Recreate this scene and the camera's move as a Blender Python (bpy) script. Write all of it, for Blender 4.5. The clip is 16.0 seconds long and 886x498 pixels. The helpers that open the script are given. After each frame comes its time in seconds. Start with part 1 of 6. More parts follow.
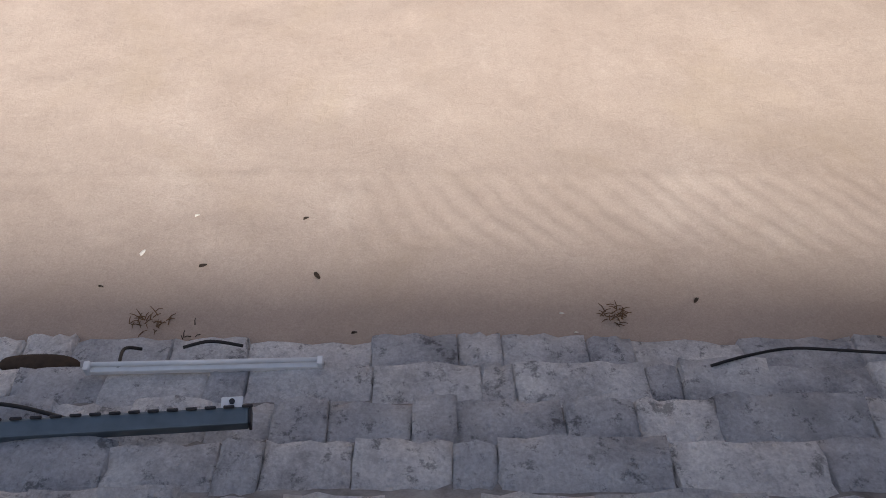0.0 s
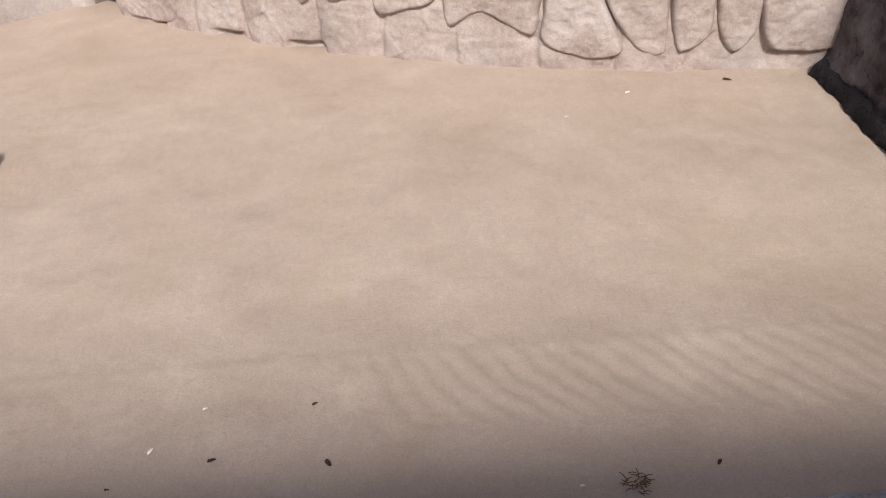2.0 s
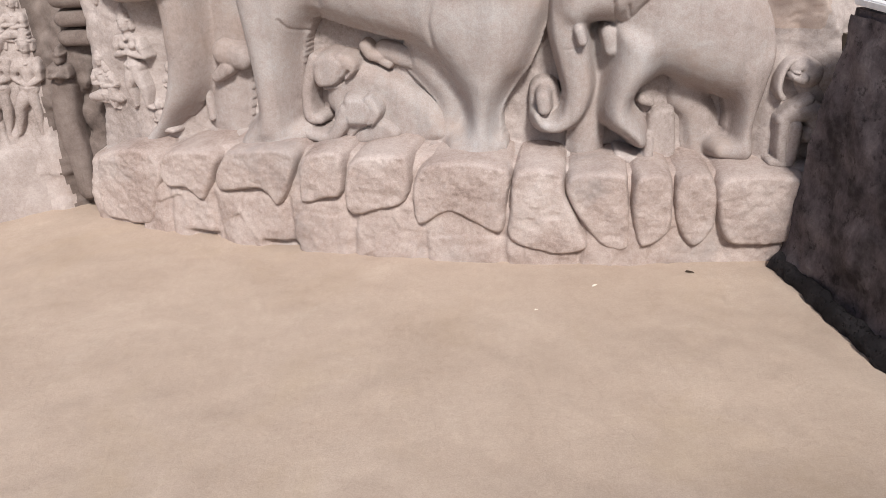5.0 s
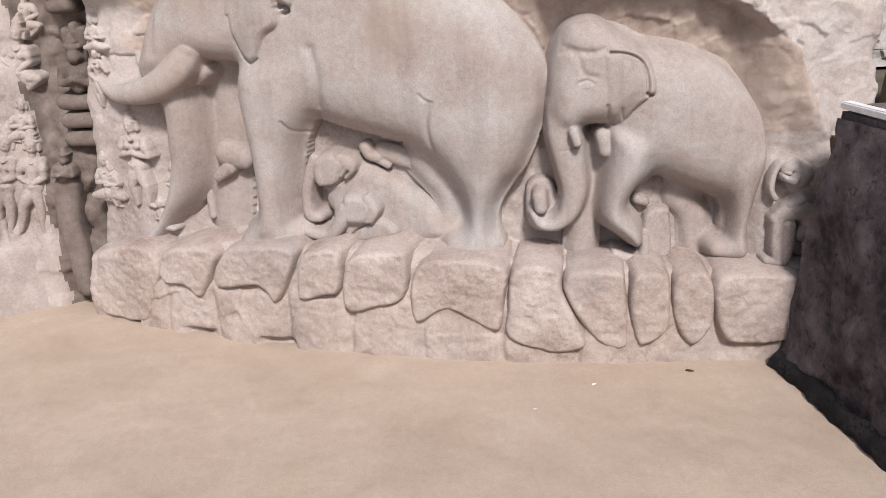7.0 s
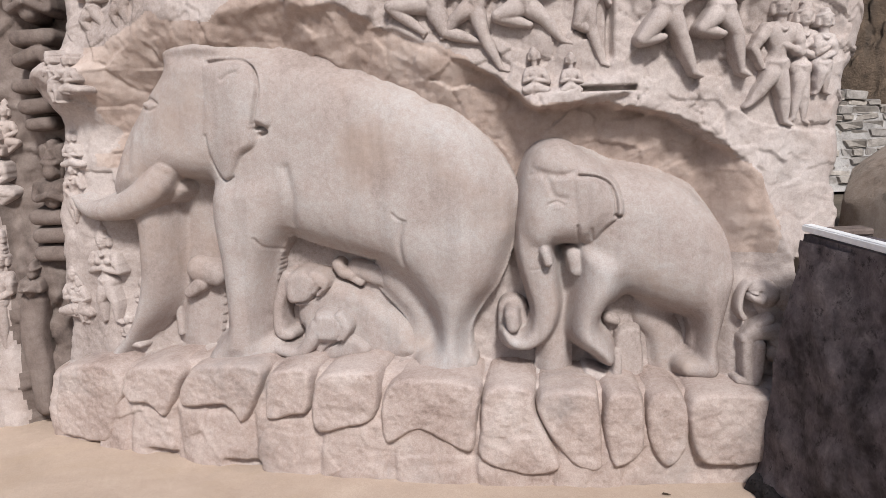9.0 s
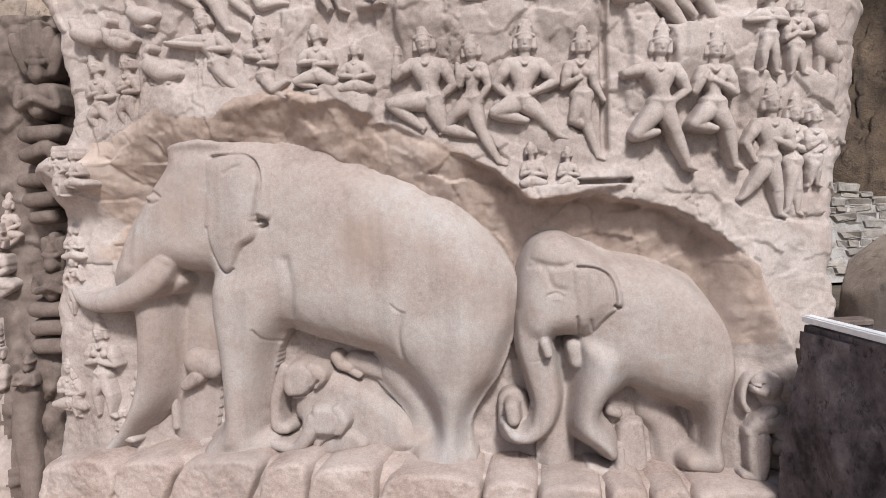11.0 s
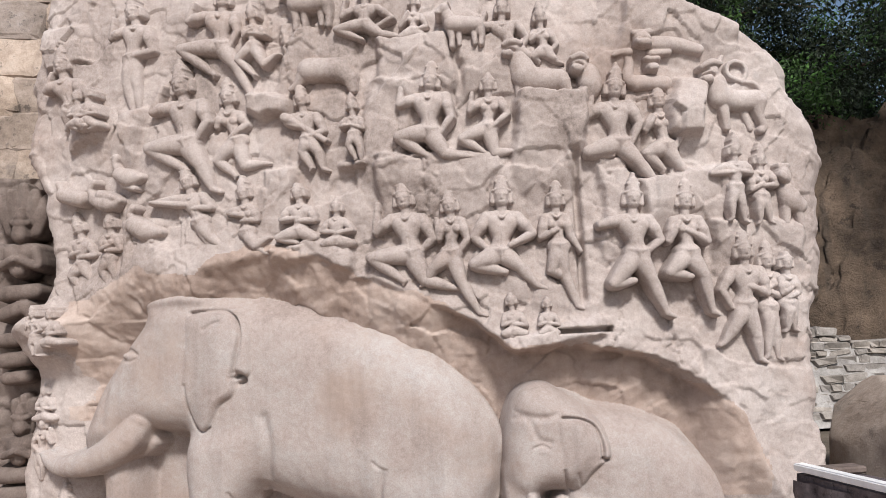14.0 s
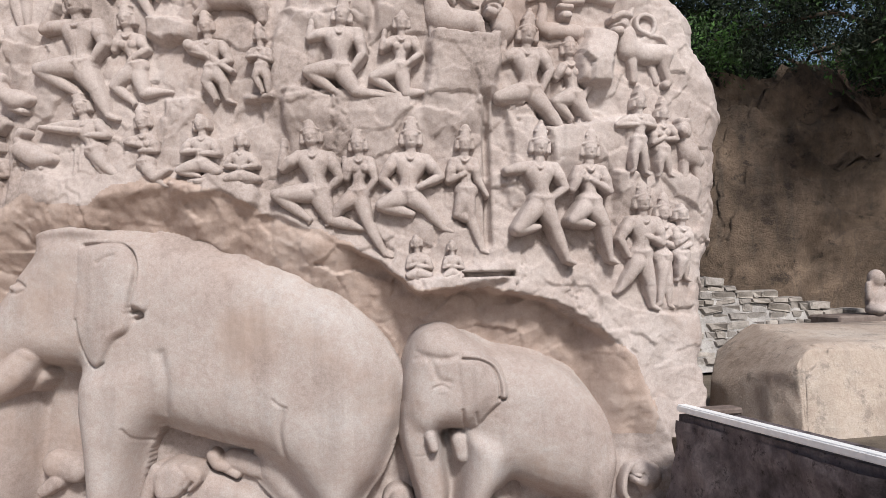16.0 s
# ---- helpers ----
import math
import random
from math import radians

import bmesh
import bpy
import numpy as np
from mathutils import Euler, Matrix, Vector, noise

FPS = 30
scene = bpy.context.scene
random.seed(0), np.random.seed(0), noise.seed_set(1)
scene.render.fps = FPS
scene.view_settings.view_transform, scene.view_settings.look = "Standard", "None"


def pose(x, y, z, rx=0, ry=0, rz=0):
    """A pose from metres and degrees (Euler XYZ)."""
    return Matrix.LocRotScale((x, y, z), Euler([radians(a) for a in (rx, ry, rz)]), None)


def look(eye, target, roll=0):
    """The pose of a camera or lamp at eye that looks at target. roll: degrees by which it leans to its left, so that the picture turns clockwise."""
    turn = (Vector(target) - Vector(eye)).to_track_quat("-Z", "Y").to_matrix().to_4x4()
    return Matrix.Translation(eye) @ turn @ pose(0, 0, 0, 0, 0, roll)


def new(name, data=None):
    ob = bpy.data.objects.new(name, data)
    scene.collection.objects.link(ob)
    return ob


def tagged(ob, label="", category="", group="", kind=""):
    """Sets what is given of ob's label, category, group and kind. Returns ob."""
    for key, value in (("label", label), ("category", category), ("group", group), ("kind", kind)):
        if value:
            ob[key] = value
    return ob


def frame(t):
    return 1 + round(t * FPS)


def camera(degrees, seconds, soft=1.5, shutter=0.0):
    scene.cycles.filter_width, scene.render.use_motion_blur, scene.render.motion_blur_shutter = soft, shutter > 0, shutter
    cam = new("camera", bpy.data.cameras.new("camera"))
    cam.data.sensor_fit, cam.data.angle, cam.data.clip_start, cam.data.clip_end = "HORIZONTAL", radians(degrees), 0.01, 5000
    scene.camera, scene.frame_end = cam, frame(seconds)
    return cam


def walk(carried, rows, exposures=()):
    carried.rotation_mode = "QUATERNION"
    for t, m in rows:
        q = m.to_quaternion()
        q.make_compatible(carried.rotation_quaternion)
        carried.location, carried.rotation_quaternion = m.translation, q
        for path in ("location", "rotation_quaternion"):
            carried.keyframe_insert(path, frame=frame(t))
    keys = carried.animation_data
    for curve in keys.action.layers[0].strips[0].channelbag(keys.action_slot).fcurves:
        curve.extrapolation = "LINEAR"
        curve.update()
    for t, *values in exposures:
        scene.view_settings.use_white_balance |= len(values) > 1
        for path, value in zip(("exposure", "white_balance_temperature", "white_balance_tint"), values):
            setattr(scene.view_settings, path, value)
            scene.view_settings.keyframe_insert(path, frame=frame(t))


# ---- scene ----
cam = camera(57.4, 16.0, soft=0.6)
# seconds, eye, turn to the left, tilt up, lean to the right
PATH = [
    (0.0, -0.002, 0.003, 3.875, 2.20, -51.50, -0.00),
    (0.5, 0.000, 0.005, 3.885, 1.06, -48.25, 1.44),
    (1.0, 0.000, 0.005, 3.893, 0.56, -44.72, 2.64),
    (1.5, 0.001, 0.007, 3.896, 0.31, -41.90, 2.95),
    (2.0, 0.003, 0.001, 3.901, -0.34, -39.38, 3.15),
    (2.5, 0.002, 0.005, 3.906, -0.95, -37.25, 3.38),
    (3.0, 0.000, 0.008, 3.901, -1.35, -35.29, 3.32),
    (3.5, 0.004, 0.006, 3.900, -1.76, -32.63, 3.20),
    (4.0, 0.005, 0.002, 3.901, -2.14, -30.02, 2.94),
    (6.5, 0.002, 0.004, 3.901, -2.46, -20.73, 2.77),
    (7.0, 0.002, 0.001, 3.900, -2.55, -18.91, 2.63),
    (7.5, 0.002, -0.002, 3.901, -2.76, -16.75, 2.35),
    (8.0, 0.000, -0.004, 3.902, -3.16, -14.52, 2.52),
    (8.5, 0.008, 0.010, 3.901, -3.81, -12.35, 1.85),
    (9.0, 0.006, 0.005, 3.902, -4.32, -10.67, 1.78),
    (11.5, -0.002, -0.002, 3.901, -4.58, -2.44, 1.81),
    (12.0, -0.001, -0.004, 3.902, -5.49, -0.56, 1.87),
    (12.5, -0.009, -0.009, 3.903, -5.87, 1.58, 2.13),
    (13.0, -0.007, -0.009, 3.902, -5.63, 3.48, 2.45),
    (13.5, -0.007, -0.009, 3.902, -5.46, 5.12, 2.71),
    (14.0, -0.007, -0.009, 3.903, -5.78, 6.46, 2.95),
    (14.5, -0.003, -0.008, 3.902, -6.78, 6.33, 2.60),
    (15.0, 0.001, -0.007, 3.902, -8.38, 5.47, 2.16),
    (15.5, -0.001, -0.007, 3.904, -10.44, 3.65, 1.56),
    (16.0, 0.000, -0.001, 3.904, -12.48, 2.06, 1.43),
]
walk(cam, [(t, pose(x, y, z, 90 + tilt, lean, turn)) for t, x, y, z, turn, tilt, lean in PATH],
     exposures=[(0.0, 0.54, 6300, 10), (0.6, 0.46, 6350, 10), (1.3, 0.29, 6450, 10), (4.0, 0.20, 6450, 10), (6.5, 0.20, 6380, 10), (9.0, 0.17, 6340, 10), (12.5, 0.19, 6360, 10), (16.0, 0.23, 6450, 10)])

# ---- daylight: hazy sun from behind and to the right, high over the viewing wall ----
SUN_UP, SUN_AZ = 43.2, 5.0            # elevation; degrees by which the sun stands to the right of straight behind
world = bpy.data.worlds.new("sky")
world.use_nodes = True
scene.world = world
sky = world.node_tree.nodes.new("ShaderNodeTexSky")
sky.sky_type, sky.sun_disc = "NISHITA", False
sky.sun_elevation, sky.sun_rotation = radians(SUN_UP), radians(180 - SUN_AZ)
sky.air_density, sky.dust_density, sky.ozone_density = 1.0, 3.0, 1.0
world.node_tree.links.new(sky.outputs["Color"], world.node_tree.nodes["Background"].inputs["Color"])
world.node_tree.nodes["Background"].inputs["Strength"].default_value = 0.09
sun_lamp = bpy.data.lights.new("sun", "SUN")
sun_lamp.energy, sun_lamp.angle, sun_lamp.color = 3.5, radians(8.0), (1.0, 0.955, 0.90)
sun = new("sun", sun_lamp)
SUN_FROM = Vector((math.sin(radians(SUN_AZ)) * math.cos(radians(SUN_UP)), -math.cos(radians(SUN_AZ)) * math.cos(radians(SUN_UP)), math.sin(radians(SUN_UP))))
sun.matrix_world = look(SUN_FROM * 30, (0, 0, 0))


# ---- materials ----
def stone(name, tones, grain=90.0, patch=1.3, bump=0.35, rough=0.9, pits=0.0, streak=0.0, stain=None, stain_amount=0.0, metal=0.0, island=0.0, clump=9.0, swirl=0.0, far=0.02, blot=0.0, blot_size=14.0, speckle=0.26):
    """A weathered mineral surface: tones from dark to light over two scales of noise, with grain, pits, streaks and stains."""
    mat = bpy.data.materials.new(name)
    mat.use_nodes = True
    nt = mat.node_tree
    n, link = nt.nodes, nt.links.new
    bsdf = n["Principled BSDF"]
    bsdf.inputs["Roughness"].default_value = rough
    bsdf.inputs["Metallic"].default_value = metal
    bsdf.inputs["Specular IOR Level"].default_value = 0.25
    where = n.new("ShaderNodeNewGeometry").outputs["Position"]

    def cloud(scale, detail=6.0, roughness=0.6, vec=None):
        t = n.new("ShaderNodeTexNoise")
        t.inputs["Scale"].default_value, t.inputs["Detail"].default_value, t.inputs["Roughness"].default_value = scale, detail, roughness
        t.inputs["Distortion"].default_value = swirl
        link(vec or where, t.inputs["Vector"])
        return t.outputs["Fac"]

    def math_(op, a, b, clamp=False):
        m = n.new("ShaderNodeMath")
        m.operation, m.use_clamp = op, clamp
        for s, v in zip(m.inputs, (a, b)):
            if isinstance(v, (int, float)):
                s.default_value = v
            else:
                link(v, s)
        return m.outputs[0]

    def mix(fac, a, b, kind="MIX"):
        m = n.new("ShaderNodeMix")
        m.data_type, m.blend_type = "RGBA", kind
        for s, v in ((m.inputs[0], fac), (m.inputs[6], a), (m.inputs[7], b)):
            if isinstance(v, (int, float)):
                s.default_value = v
            elif isinstance(v, tuple):
                s.default_value = (*v, 1)
            else:
                link(v, s)
        return m.outputs[2]

    def ramp(fac, lo, hi):
        r = n.new("ShaderNodeMapRange")
        r.inputs["From Min"].default_value, r.inputs["From Max"].default_value = lo, hi
        link(fac, r.inputs["Value"])
        return r.outputs["Result"]

    big = cloud(patch, 5.0, 0.62)
    mid = cloud(clump, 10.0, 0.74)
    fine = cloud(grain, 3.0, 0.7)
    tone = math_("ADD", math_("MULTIPLY", ramp(big, 0.3, 0.7), 0.62), math_("MULTIPLY", ramp(mid, 0.3, 0.7), 0.38))
    ramp_node = n.new("ShaderNodeValToRGB")
    while len(ramp_node.color_ramp.elements) < len(tones):
        ramp_node.color_ramp.elements.new(0.5)
    for i, c in enumerate(tones):
        e = ramp_node.color_ramp.elements[i]
        e.position, e.color = 0.12 + 0.76 * i / (len(tones) - 1), (*c, 1)
    link(tone, ramp_node.inputs["Fac"])
    col = ramp_node.outputs["Color"]
    speck = math_("MULTIPLY", ramp(fine, 0.36, 0.64), 1.0, True)
    col = mix(speckle, col, mix(speck, (0.62, 0.58, 0.55), (1.18, 1.16, 1.14)), "MULTIPLY")
    if stain:
        where_stain = ramp(cloud(patch * 0.55 + 0.21, 7.0, 0.68), 0.53, 0.68)
        col = mix(math_("MULTIPLY", where_stain, stain_amount, True), col, stain)
    if streak:
        squash = n.new("ShaderNodeMapping")
        squash.inputs["Scale"].default_value = (3.2, 3.2, 0.22)
        link(where, squash.inputs["Vector"])
        run = ramp(cloud(1.5, 6.0, 0.65, squash.outputs[0]), 0.5, 0.72)
        col = mix(math_("MULTIPLY", run, streak, True), col, mix(0.75, col, (0.05, 0.045, 0.042)))
    if blot:
        spot = ramp(cloud(blot_size, 9.0, 0.78), 0.55, 0.62)
        col = mix(math_("MULTIPLY", spot, blot, True), col, mix(0.85, col, (0.012, 0.011, 0.012)))
    if island:
        info = n.new("ShaderNodeObjectInfo").outputs["Random"]
        col = mix(island, col, mix(info, (0.55, 0.56, 0.6), (1.3, 1.25, 1.18)), "MULTIPLY")
    link(col, bsdf.inputs["Base Color"])
    height = math_("ADD", math_("MULTIPLY", fine, 0.2), math_("MULTIPLY", mid, 0.6))
    if pits:
        v = n.new("ShaderNodeTexVoronoi")
        v.inputs["Scale"].default_value = 26
        link(where, v.inputs["Vector"])
        height = math_("ADD", height, math_("MULTIPLY", ramp(v.outputs["Distance"], 0.0, 0.35), pits))
    b = n.new("ShaderNodeBump")
    b.inputs["Strength"].default_value, b.inputs["Distance"].default_value = bump, far
    link(height, b.inputs["Height"])
    link(b.outputs["Normal"], bsdf.inputs["Normal"])
    return mat


def plain(name, colour, rough=0.5, metal=0.0, wear=0.12, scale=14.0, through_light=0.0):
    mat = bpy.data.materials.new(name)
    mat.use_nodes = True
    n, link = mat.node_tree.nodes, mat.node_tree.links.new
    bsdf = n["Principled BSDF"]
    bsdf.inputs["Roughness"].default_value, bsdf.inputs["Metallic"].default_value = rough, metal
    t = n.new("ShaderNodeTexNoise")
    t.inputs["Scale"].default_value, t.inputs["Detail"].default_value = scale, 5
    link(n.new("ShaderNodeNewGeometry").outputs["Position"], t.inputs["Vector"])
    m = n.new("ShaderNodeMix")
    m.data_type = "RGBA"
    link(t.outputs["Fac"], m.inputs[0])
    m.inputs[6].default_value = (*[c * (1 - 3 * wear) for c in colour], 1)
    m.inputs[7].default_value = (*[min(1, c * (1 + 3 * wear)) for c in colour], 1)
    link(m.outputs[2], bsdf.inputs["Base Color"])
    return mat


GRANITE = stone("weathered pink granite", [(0.246, 0.206, 0.189), (0.382, 0.329, 0.310), (0.464, 0.410, 0.393), (0.546, 0.501, 0.489)], grain=75, patch=0.9, bump=0.6, clump=24,
                stain=(0.343, 0.257, 0.218), stain_amount=0.45, streak=0.14)
GRANITE_SMOOTH = stone("dressed pink granite", [(0.282, 0.232, 0.215), (0.365, 0.311, 0.293), (0.410, 0.370, 0.357), (0.445, 0.425, 0.427)], grain=75, patch=1.1, bump=0.35, clump=18,
                       stain=(0.359, 0.277, 0.234), stain_amount=0.55, streak=0.24, speckle=0.34)
ROSE = stone("rose granite boulder", [(0.275, 0.212, 0.190), (0.395, 0.323, 0.296), (0.475, 0.403, 0.377), (0.545, 0.485, 0.462)], grain=75, patch=1.4, bump=0.8, clump=20, speckle=0.34,
             stain=(0.27, 0.25, 0.245), stain_amount=0.5)
RED_GRANITE = stone("broken reddish granite", [(0.30, 0.232, 0.200), (0.405, 0.322, 0.283), (0.475, 0.392, 0.352), (0.525, 0.452, 0.420)], grain=120, patch=1.6, bump=0.6, streak=0.25)
SAND = stone("trodden sandy earth", [(0.410, 0.324, 0.261), (0.445, 0.356, 0.292), (0.472, 0.381, 0.315), (0.515, 0.425, 0.355)], grain=85, patch=0.9, bump=0.55, swirl=0.7, rough=1.0, clump=13.0, speckle=0.3,
             stain=(0.413, 0.320, 0.226), stain_amount=0.35)
BLOCK = stone("grey granite block", [(0.40, 0.405, 0.425), (0.60, 0.605, 0.625), (0.74, 0.745, 0.755), (0.86, 0.86, 0.855)], grain=60, patch=3.6, bump=1.0, pits=0.3, blot=0.65, blot_size=9.0, island=0.6, far=0.03,
              stain=(0.36, 0.345, 0.33), stain_amount=0.5, speckle=0.4, clump=26)
MASONRY = stone("patched masonry", [(0.15, 0.125, 0.11), (0.30, 0.25, 0.215), (0.42, 0.36, 0.32), (0.52, 0.47, 0.44)], grain=50, patch=1.6, bump=0.8, blot=0.8, blot_size=3.0, island=0.7, stain=(0.06, 0.055, 0.055), stain_amount=0.8, clump=12)
MORTAR = stone("lime mortar", [(0.16, 0.15, 0.145), (0.33, 0.32, 0.315), (0.50, 0.49, 0.485)], grain=60, patch=3.0, bump=0.8)
DARKWALL = stone("sooty lime plaster", [(0.033, 0.028, 0.031), (0.086, 0.073, 0.080), (0.137, 0.117, 0.125), (0.21, 0.183, 0.19)], grain=40, patch=2.0, bump=1.1, pits=0.15,
                 blot=0.85, blot_size=7.0, streak=0.35, stain=(0.020, 0.016, 0.017), stain_amount=0.9, clump=4)
# brown streaked rock, with the trees' shade put into its dark tones
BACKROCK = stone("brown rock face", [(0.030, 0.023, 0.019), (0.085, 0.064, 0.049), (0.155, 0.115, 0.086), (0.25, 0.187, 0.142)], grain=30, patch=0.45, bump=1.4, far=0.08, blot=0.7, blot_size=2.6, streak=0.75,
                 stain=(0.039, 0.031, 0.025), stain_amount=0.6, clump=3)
BOULDER = stone("tan boulder", [(0.27, 0.215, 0.178), (0.375, 0.31, 0.265), (0.45, 0.385, 0.335), (0.52, 0.465, 0.42)], grain=50, patch=0.8, bump=0.8, far=0.04, blot=0.4, blot_size=3.2, streak=0.25)
RUBBLE = stone("rubble masonry", [(0.15, 0.138, 0.128), (0.29, 0.27, 0.252), (0.45, 0.425, 0.405)], grain=40, patch=2.0, bump=0.8, island=0.4)
CLEFT = stone("dark brown granite", [(0.09, 0.071, 0.064), (0.15, 0.119, 0.107), (0.205, 0.169, 0.154), (0.26, 0.22, 0.202)], grain=60, patch=1.2, bump=0.45, streak=0.6)
FOOT_BLACK = stone("black crumbled strip", [(0.006, 0.005, 0.006), (0.016, 0.014, 0.016), (0.039, 0.035, 0.037)], grain=40, patch=3.0, bump=1.5, pits=0.8)
WHITE = plain("white enamel", (0.78, 0.8, 0.82), 0.35, 0.0, 0.05)
PALE = plain("pale metal rail", (0.82, 0.84, 0.88), 0.35, 0.0, 0.06)
GREYMETAL = plain("grey powder coated metal", (0.13, 0.17, 0.2), 0.45, 0.3, 0.1)
BOXGREY = plain("grey painted sheet", (0.42, 0.43, 0.47), 0.5, 0.1, 0.08)
RUBBER = plain("black rubber", (0.012, 0.012, 0.013), 0.6)
DRY = plain("dry twig", (0.16, 0.09, 0.045), 0.9, 0.0, 0.25, 40)
DEBRIS = plain("dead leaf", (0.05, 0.032, 0.02), 0.9, 0.0, 0.2, 40)
SHELL = plain("chalky chip", (0.75, 0.7, 0.62), 0.8)
BARK = plain("bark", (0.07, 0.05, 0.035), 0.95, 0.0, 0.25, 20)
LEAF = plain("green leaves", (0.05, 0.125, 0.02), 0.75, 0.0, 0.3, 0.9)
# noise paints sunlit clumps light green and shaded ones near black
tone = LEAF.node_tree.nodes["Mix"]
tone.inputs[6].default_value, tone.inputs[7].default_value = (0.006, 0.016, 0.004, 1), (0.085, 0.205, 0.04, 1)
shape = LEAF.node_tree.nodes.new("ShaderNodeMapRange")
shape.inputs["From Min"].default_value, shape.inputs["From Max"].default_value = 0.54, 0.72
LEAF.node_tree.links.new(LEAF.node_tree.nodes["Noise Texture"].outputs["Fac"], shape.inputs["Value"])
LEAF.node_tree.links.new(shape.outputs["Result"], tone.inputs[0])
IRON = plain("painted iron", (0.05, 0.05, 0.055), 0.5, 0.5)


# ---- small builders ----
def mesh_object(name, verts, faces, material, parent=None, smooth=True, origin=None):
    verts = np.asarray(verts, dtype=float)
    o = np.array(origin if origin is not None else (0.0, 0.0, 0.0))
    me = bpy.data.meshes.new(name)
    me.from_pydata((verts - o).tolist(), [], [list(map(int, f)) for f in faces])
    me.polygons.foreach_set("use_smooth", [smooth] * len(me.polygons))
    me.materials.append(material)
    me.update()
    ob = new(name, me)
    if parent is not None:
        ob.parent = parent
        ob.location = Vector(o) - parent.matrix_basis.translation
    else:
        ob.location = o
    return ob


def part(name, bm, material, parent=None, label="", smooth=False):
    """Links a bmesh, in its parent's own coordinates, as one mesh object."""
    me = bpy.data.meshes.new(name)
    bmesh.ops.recalc_face_normals(bm, faces=bm.faces)
    bm.to_mesh(me)
    bm.free()
    me.polygons.foreach_set("use_smooth", [smooth] * len(me.polygons))
    me.materials.append(material)
    ob = new(name, me)
    if parent is not None:
        ob.parent = parent
    if label:
        tagged(ob, label)
    return ob


def box(w, d, h, bevel=0.0, at=(0, 0, 0), segments=1):
    """A box centred over at, standing on its z."""
    bm = bmesh.new()
    bmesh.ops.create_cube(bm, size=1.0)
    for v in bm.verts:
        v.co = Vector((v.co.x * w, v.co.y * d, (v.co.z + 0.5) * h)) + Vector(at)
    if bevel:
        bmesh.ops.bevel(bm, geom=bm.edges[:], offset=bevel, segments=segments, affect="EDGES", profile=0.6)
    return bm


def tube(points, radius, sides=8):
    """A round bar swept along points, radius a number or one for each point."""
    bm = bmesh.new()
    pts = [Vector(p) for p in points]
    rings = []
    for i, p in enumerate(pts):
        way = (pts[min(i + 1, len(pts) - 1)] - pts[max(i - 1, 0)]).normalized()
        a = way.orthogonal().normalized() if i == 0 else (rings[-1][1] - way * rings[-1][1].dot(way)).normalized()
        b = way.cross(a)
        r = radius[i] if isinstance(radius, (list, tuple)) else radius
        rings.append(([bm.verts.new(p + r * (math.cos(k) * a + math.sin(k) * b)) for k in np.linspace(0, 2 * math.pi, sides, endpoint=False)], a))
    for (r1, _), (r2, _) in zip(rings, rings[1:]):
        for k in range(sides):
            bm.faces.new((r1[k], r1[(k + 1) % sides], r2[(k + 1) % sides], r2[k]))
    bm.faces.new(rings[0][0][::-1])
    bm.faces.new(rings[-1][0])
    return bm


def lattice(u, z, size, seed):
    """Smooth value noise on a plane, 0 to 1."""
    table = np.random.RandomState(seed).rand(64, 64)
    a, b = np.asarray(u) / size, np.asarray(z) / size
    i, j = np.floor(a).astype(int), np.floor(b).astype(int)
    f, g = a - i, b - j
    f, g = f * f * (3 - 2 * f), g * g * (3 - 2 * g)
    return ((table[i % 64, j % 64] * (1 - f) + table[(i + 1) % 64, j % 64] * f) * (1 - g)
            + (table[i % 64, (j + 1) % 64] * (1 - f) + table[(i + 1) % 64, (j + 1) % 64] * f) * g)


def rough(u, z, size, seed, octaves=4):
    return sum((lattice(u + 31 * k, z + 17 * k, size / 2 ** k, seed + k) - 0.5) / 1.9 ** k for k in range(octaves))


def facets(u, z, size, seed):
    """Broken stone: flat chips, each with its own level and tilt, -0.5 to 0.5."""
    table = np.random.RandomState(seed).rand(5, 64, 64)
    a, b = np.asarray(u) / size, np.asarray(z) / size
    i, j = np.floor(a).astype(int), np.floor(b).astype(int)
    best, out = np.full(np.shape(a), 9.0), np.zeros(np.shape(a))
    for di in (-1, 0, 1):
        for dj in (-1, 0, 1):
            p, q = (i + di) % 64, (j + dj) % 64
            x, y = a - (i + di + table[0, p, q]), b - (j + dj + table[1, p, q])
            d = x * x + y * y
            level = (table[2, p, q] - 0.5) * 0.6 + (table[3, p, q] - 0.5) * x * 0.8 + (table[4, p, q] - 0.5) * y * 0.8
            near = d < best
            best, out = np.where(near, d, best), np.where(near, level, out)
    return out


def ease(x, lo, hi):
    t = np.clip((np.asarray(x) - lo) / (hi - lo), 0, 1)
    return t * t * (3 - 2 * t)


# ---- the carved rock: a bowed face, worked as depth over length u and height z ----
def face_point(u, z, h):
    """The place h in front of the bowed face."""
    slope = -0.28 + 0.071 * u
    k = np.sqrt(1 + slope * slope)
    return np.stack([u + h * slope / k, 7.9 - 0.28 * u + 0.0355 * u * u - h / k, z + 0 * u], -1)


def plinth_top(u):
    return np.interp(u, [-4.2, -3.45, -2.6, -1.9, -0.1, 1.0, 2.2, 4.0], [0.78, 0.9, 1.1, 1.16, 1.14, 1.03, 0.98, 0.96])


